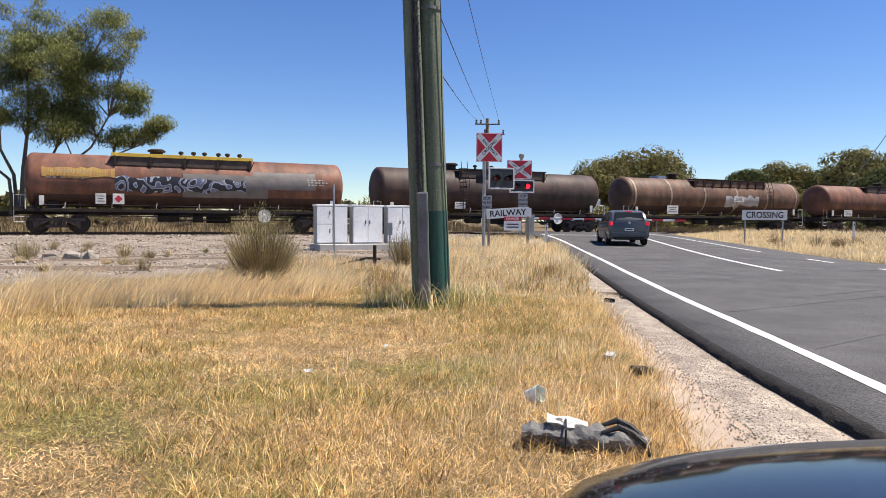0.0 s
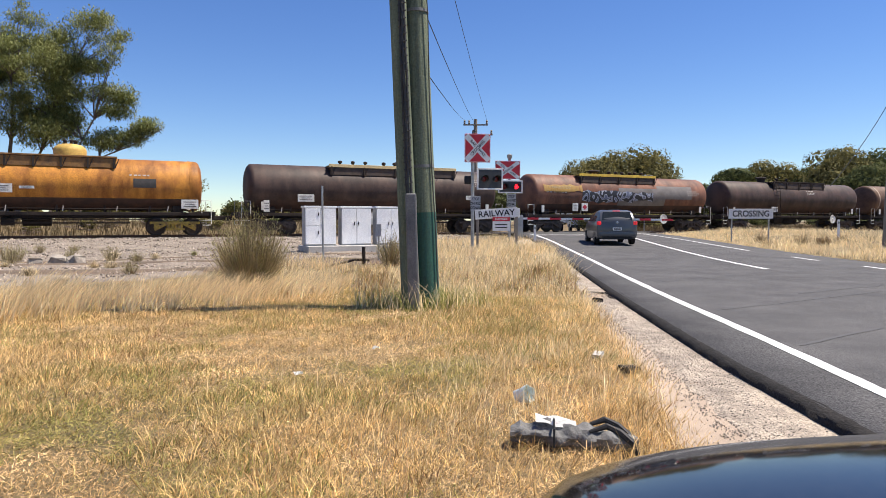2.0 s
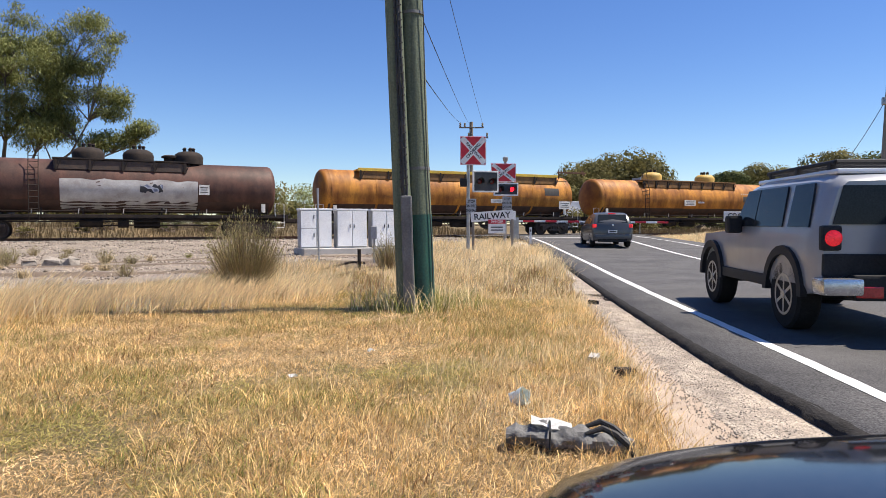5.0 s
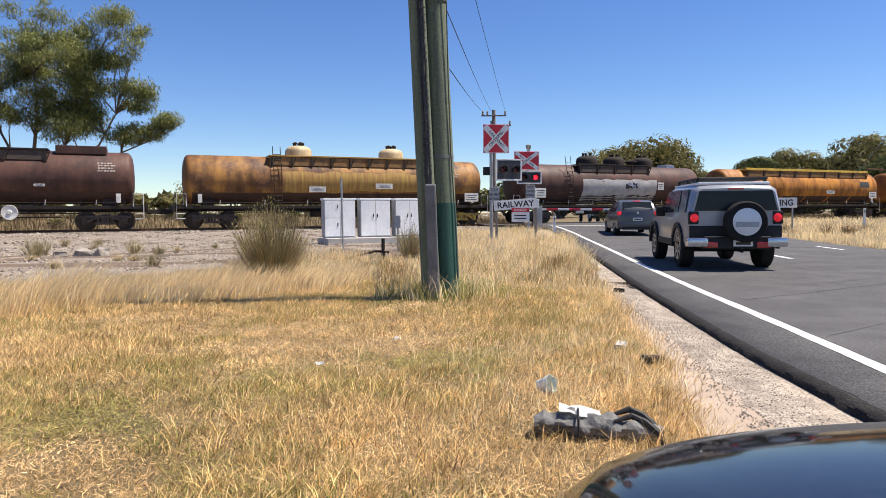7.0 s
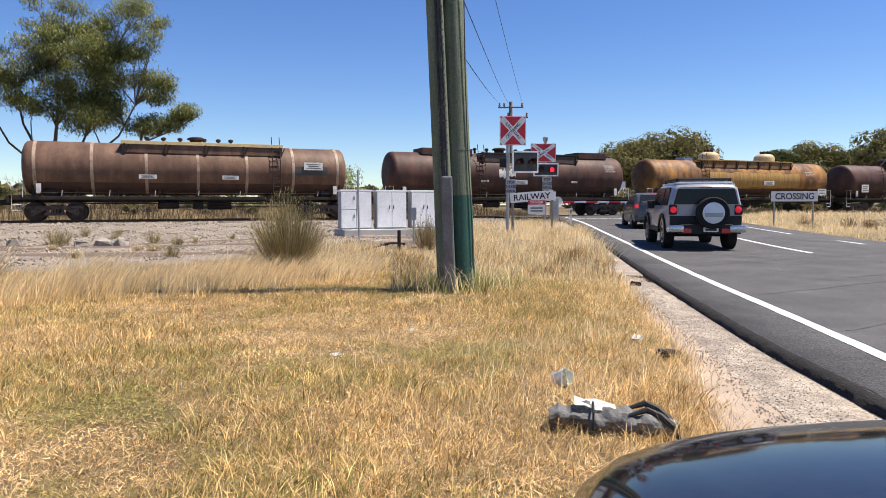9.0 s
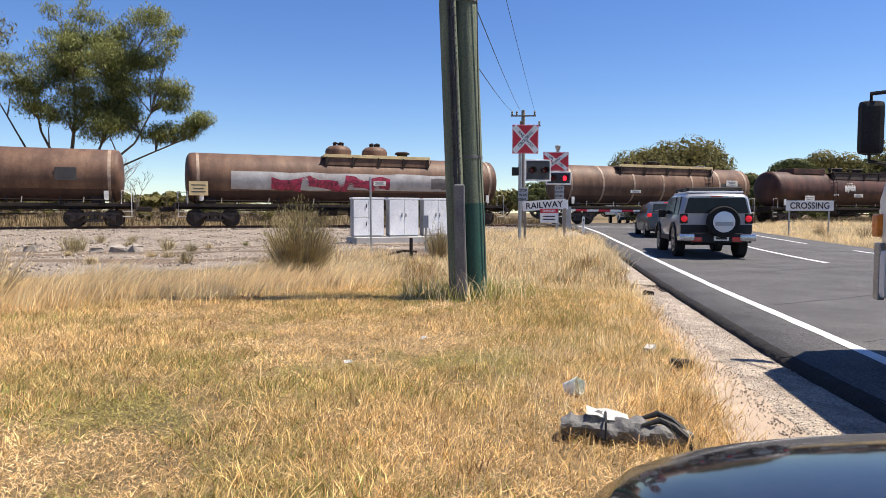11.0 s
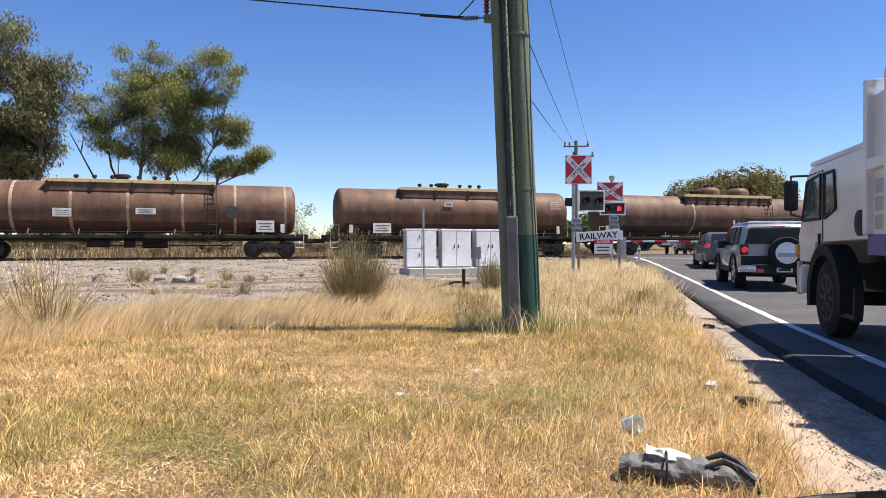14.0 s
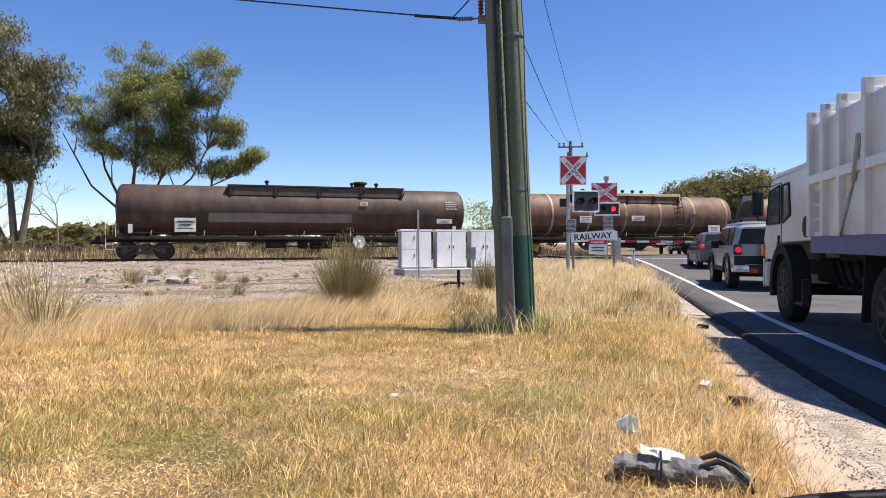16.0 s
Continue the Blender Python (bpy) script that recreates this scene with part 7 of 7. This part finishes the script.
def box_truck():
    c = thing("delivery_truck", pose(14.6, 66.0, float(road_z(14.6, 66)), 0, 0, 180), "white delivery truck waiting beyond the railway", "truck")
    bm = B()
    extrude_outline(bm, [(-1.6, 0.5), (0.15, 0.5), (0.2, 1.2), (0.0, 2.2), (-1.6, 2.3)], -1.0, 1.0, 0.04)
    part("cab", bm, M_TRUCKWHITE, c)
    bm = B()
    quad_panel(bm, [(0.88, 0.215, 1.25), (-0.88, 0.215, 1.25), (-0.82, 0.03, 2.1), (0.82, 0.03, 2.1)], 0.02)
    part("windscreen", bm, M_GLASS, c)
    bm = B()
    box(bm, (2.3, 5.0, 2.4), (0, -4.2, 2.1), bevel=0.04)
    part("cargo_box", bm, M_TRUCKWHITE, c)
    bm = B()
    box(bm, (2.0, 0.2, 0.3), (0, 0.18, 0.55), bevel=0.04)
    part("bumper", bm, M_PLASTIC, c)
    for s in (-1, 1):
        for y in (-0.6, -5.2):
            wheel(c, s * 0.9, y, 0.42, 0.25)
    return c


box_truck()
HATCH = hatchback()
OFFROAD = off_roader()
TRUCK = tipper_truck()
near_car()

# ---- litter ----
M_BAG = mat("faded_grey_cloth", (0.09, 0.09, 0.09), (0.17, 0.165, 0.155), 0.75, scale=5, fine=60, bump=0.6)
M_PAPER = mat("white_paper", (0.8, 0.8, 0.78), (0.7, 0.7, 0.68), 0.8, scale=8)
M_CUP = mat("pale_blue_plastic", (0.6, 0.72, 0.72), (0.75, 0.78, 0.76), 0.4, scale=8)
bag = thing("discarded_bag", pose(0.745, 3.44, 0.015, 0, 0, -9), "crumpled grey cloth bag lying in the dry grass", "bag")
r = random.Random(9)
bm = B()
rows = []
for i in range(41):
    u = i / 40
    cx_ = -0.33 + 0.66 * u
    rad = 0.088 * math.sin(math.pi * min(0.97, max(0.05, u))) ** 0.3 * (1 - 0.15 * u)
    ring_ = []
    for k in range(28):
        a = 2 * math.pi * k / 28
        p = Vector((cx_, math.cos(a) * rad * 1.3 + 0.03 * math.sin(u * 5), 0.06 + math.sin(a) * rad * 0.8 - 0.02 * u))
        n_ = noise.noise(p * 14) * 0.03 + noise.noise(Vector((p.x * 30, p.y * 60, p.z * 60))) * 0.014
        ring_.append(bm.verts.new(p + Vector((0, math.cos(a), math.sin(a))) * n_))
    rows.append(ring_)
for r1, r2 in zip(rows, rows[1:]):
    for k in range(28):
        bm.faces.new((r1[k], r1[(k + 1) % 28], r2[(k + 1) % 28], r2[k]))
bm.faces.new(rows[0]), bm.faces.new(rows[-1][::-1])
part("bag_body", bm, M_BAG, bag, smooth=True)
for y0 in (0.05, -0.07):
    bm = B()
    tube(bm, [(0.08, y0, 0.1), (0.17, y0 + 0.03, 0.125), (0.24, y0 + 0.01, 0.1), (0.3, y0 - 0.03, 0.06), (0.32, y0 - 0.06, 0.01)], [0.01, 0.018, 0.02, 0.018, 0.012], 8)
    part("strap", bm, M_PLASTIC, bag, "black folded strap")
bm = B()
tube(bm, [(-0.1, -0.11, 0.02), (-0.1, -0.09, 0.11), (-0.1, 0, 0.14), (-0.1, 0.09, 0.1)], 0.006, 6)
part("cord", bm, M_BLACK, bag)
bm = B()
g = [[bm.verts.new((-0.14 + 0.055 * i, 0.05 * j - 0.04, 0.15 + 0.008 * math.sin(i * 2.1 + j) - 0.008 * i + 0.002 * j)) for i in range(5)] for j in range(4)]
for j in range(3):
    for i in range(4):
        bm.faces.new((g[j][i], g[j][i + 1], g[j + 1][i + 1], g[j + 1][i]))
bmesh.ops.solidify(bm, geom=bm.faces, thickness=0.003)
news = tagged(part("newspaper", bm, M_PAPER, None, at=pose(0.69, 3.46, -0.005, 0, 0, -8)), "folded white newspaper lying on the grey bag", "newspaper")
cup = thing("plastic_cup", pose(0.6, 4.34, 0.055, 65, 10, 35), "pale blue crushed plastic cup in the grass", "cup")
bm = B()
lathe(bm, [(-0.07, 0.045), (-0.068, 0.052), (0.0, 0.06), (0.07, 0.068), (0.075, 0.064), (0.0, 0.055), (-0.06, 0.045)], (0, 0, 0), "z", 16)
for v in bm.verts:
    v.co *= 0.9
    v.co.x = v.co.x * 0.75 + 0.3 * noise.noise(v.co * 25) * 0.06
    v.co.y += 0.3 * noise.noise(v.co * 25 + Vector((5, 0, 0))) * 0.06
part("shell", bm, M_CUP, cup, smooth=True)
for i, (x, y) in enumerate([(-0.54, 6.14), (-1.04, 5.05), (2.75, 14.2)]):
    bm = B()
    g = [[bm.verts.new((0.022 * a, 0.02 * b, 0.05 + 0.015 * math.sin(a * 2 + b * 1.7 + i))) for a in range(-1, 3)] for b in range(-1, 2)]
    for b in range(2):
        for a in range(3):
            bm.faces.new((g[b][a], g[b][a + 1], g[b + 1][a + 1], g[b + 1][a]))
    bmesh.ops.solidify(bm, geom=bm.faces, thickness=0.002)
    tagged(part("paper_scrap", bm, M_PAPER, None, at=pose(x, y, float(ground_z(x, y)), 0, 0, i * 40)), "small crumpled white paper scrap in the grass", "litter", "scraps")


# ---- movement ----
TRAIN_SPEED = 14.115


def motions():
    for s0, w in TRAIN:
        walk(w, [(t, pose(*rail_point(s0 + TRAIN_SPEED * t, 0, RAIL_Z), 0, 0, RAIL_TURN)) for t in range(0, 17, 2)])
    walk(OFFROAD, [(t, lane_pose(r, 1.5, 0.0)) for t, r in (
        (0, -24), (1.5, -13), (3.0, -3.6), (3.7, 0.4), (4.4, 4.0), (5.1, 7.0), (5.8, 9.58), (6.0, 10.2), (6.5, 11.9), (7.0, 13.56), (7.5, 15.0), (8.0, 16.05),
        (8.7, 17.3), (9.5, 17.9), (11, 18.0), (16, 18.1))])
    walk(TRUCK, [(t, lane_pose(r, 1.25, 0.0)) for t, r in (
        (0, -46), (4, -30), (7, -15), (9, -3.8), (10, 2.0), (10.5, 4.2), (11, 5.68), (11.5, 6.96), (12, 8.05), (12.5, 8.87), (13, 9.48), (13.5, 10.0), (14, 10.48), (14.5, 10.95),
        (15, 11.42), (15.5, 11.9), (16, 12.3))])


motions()
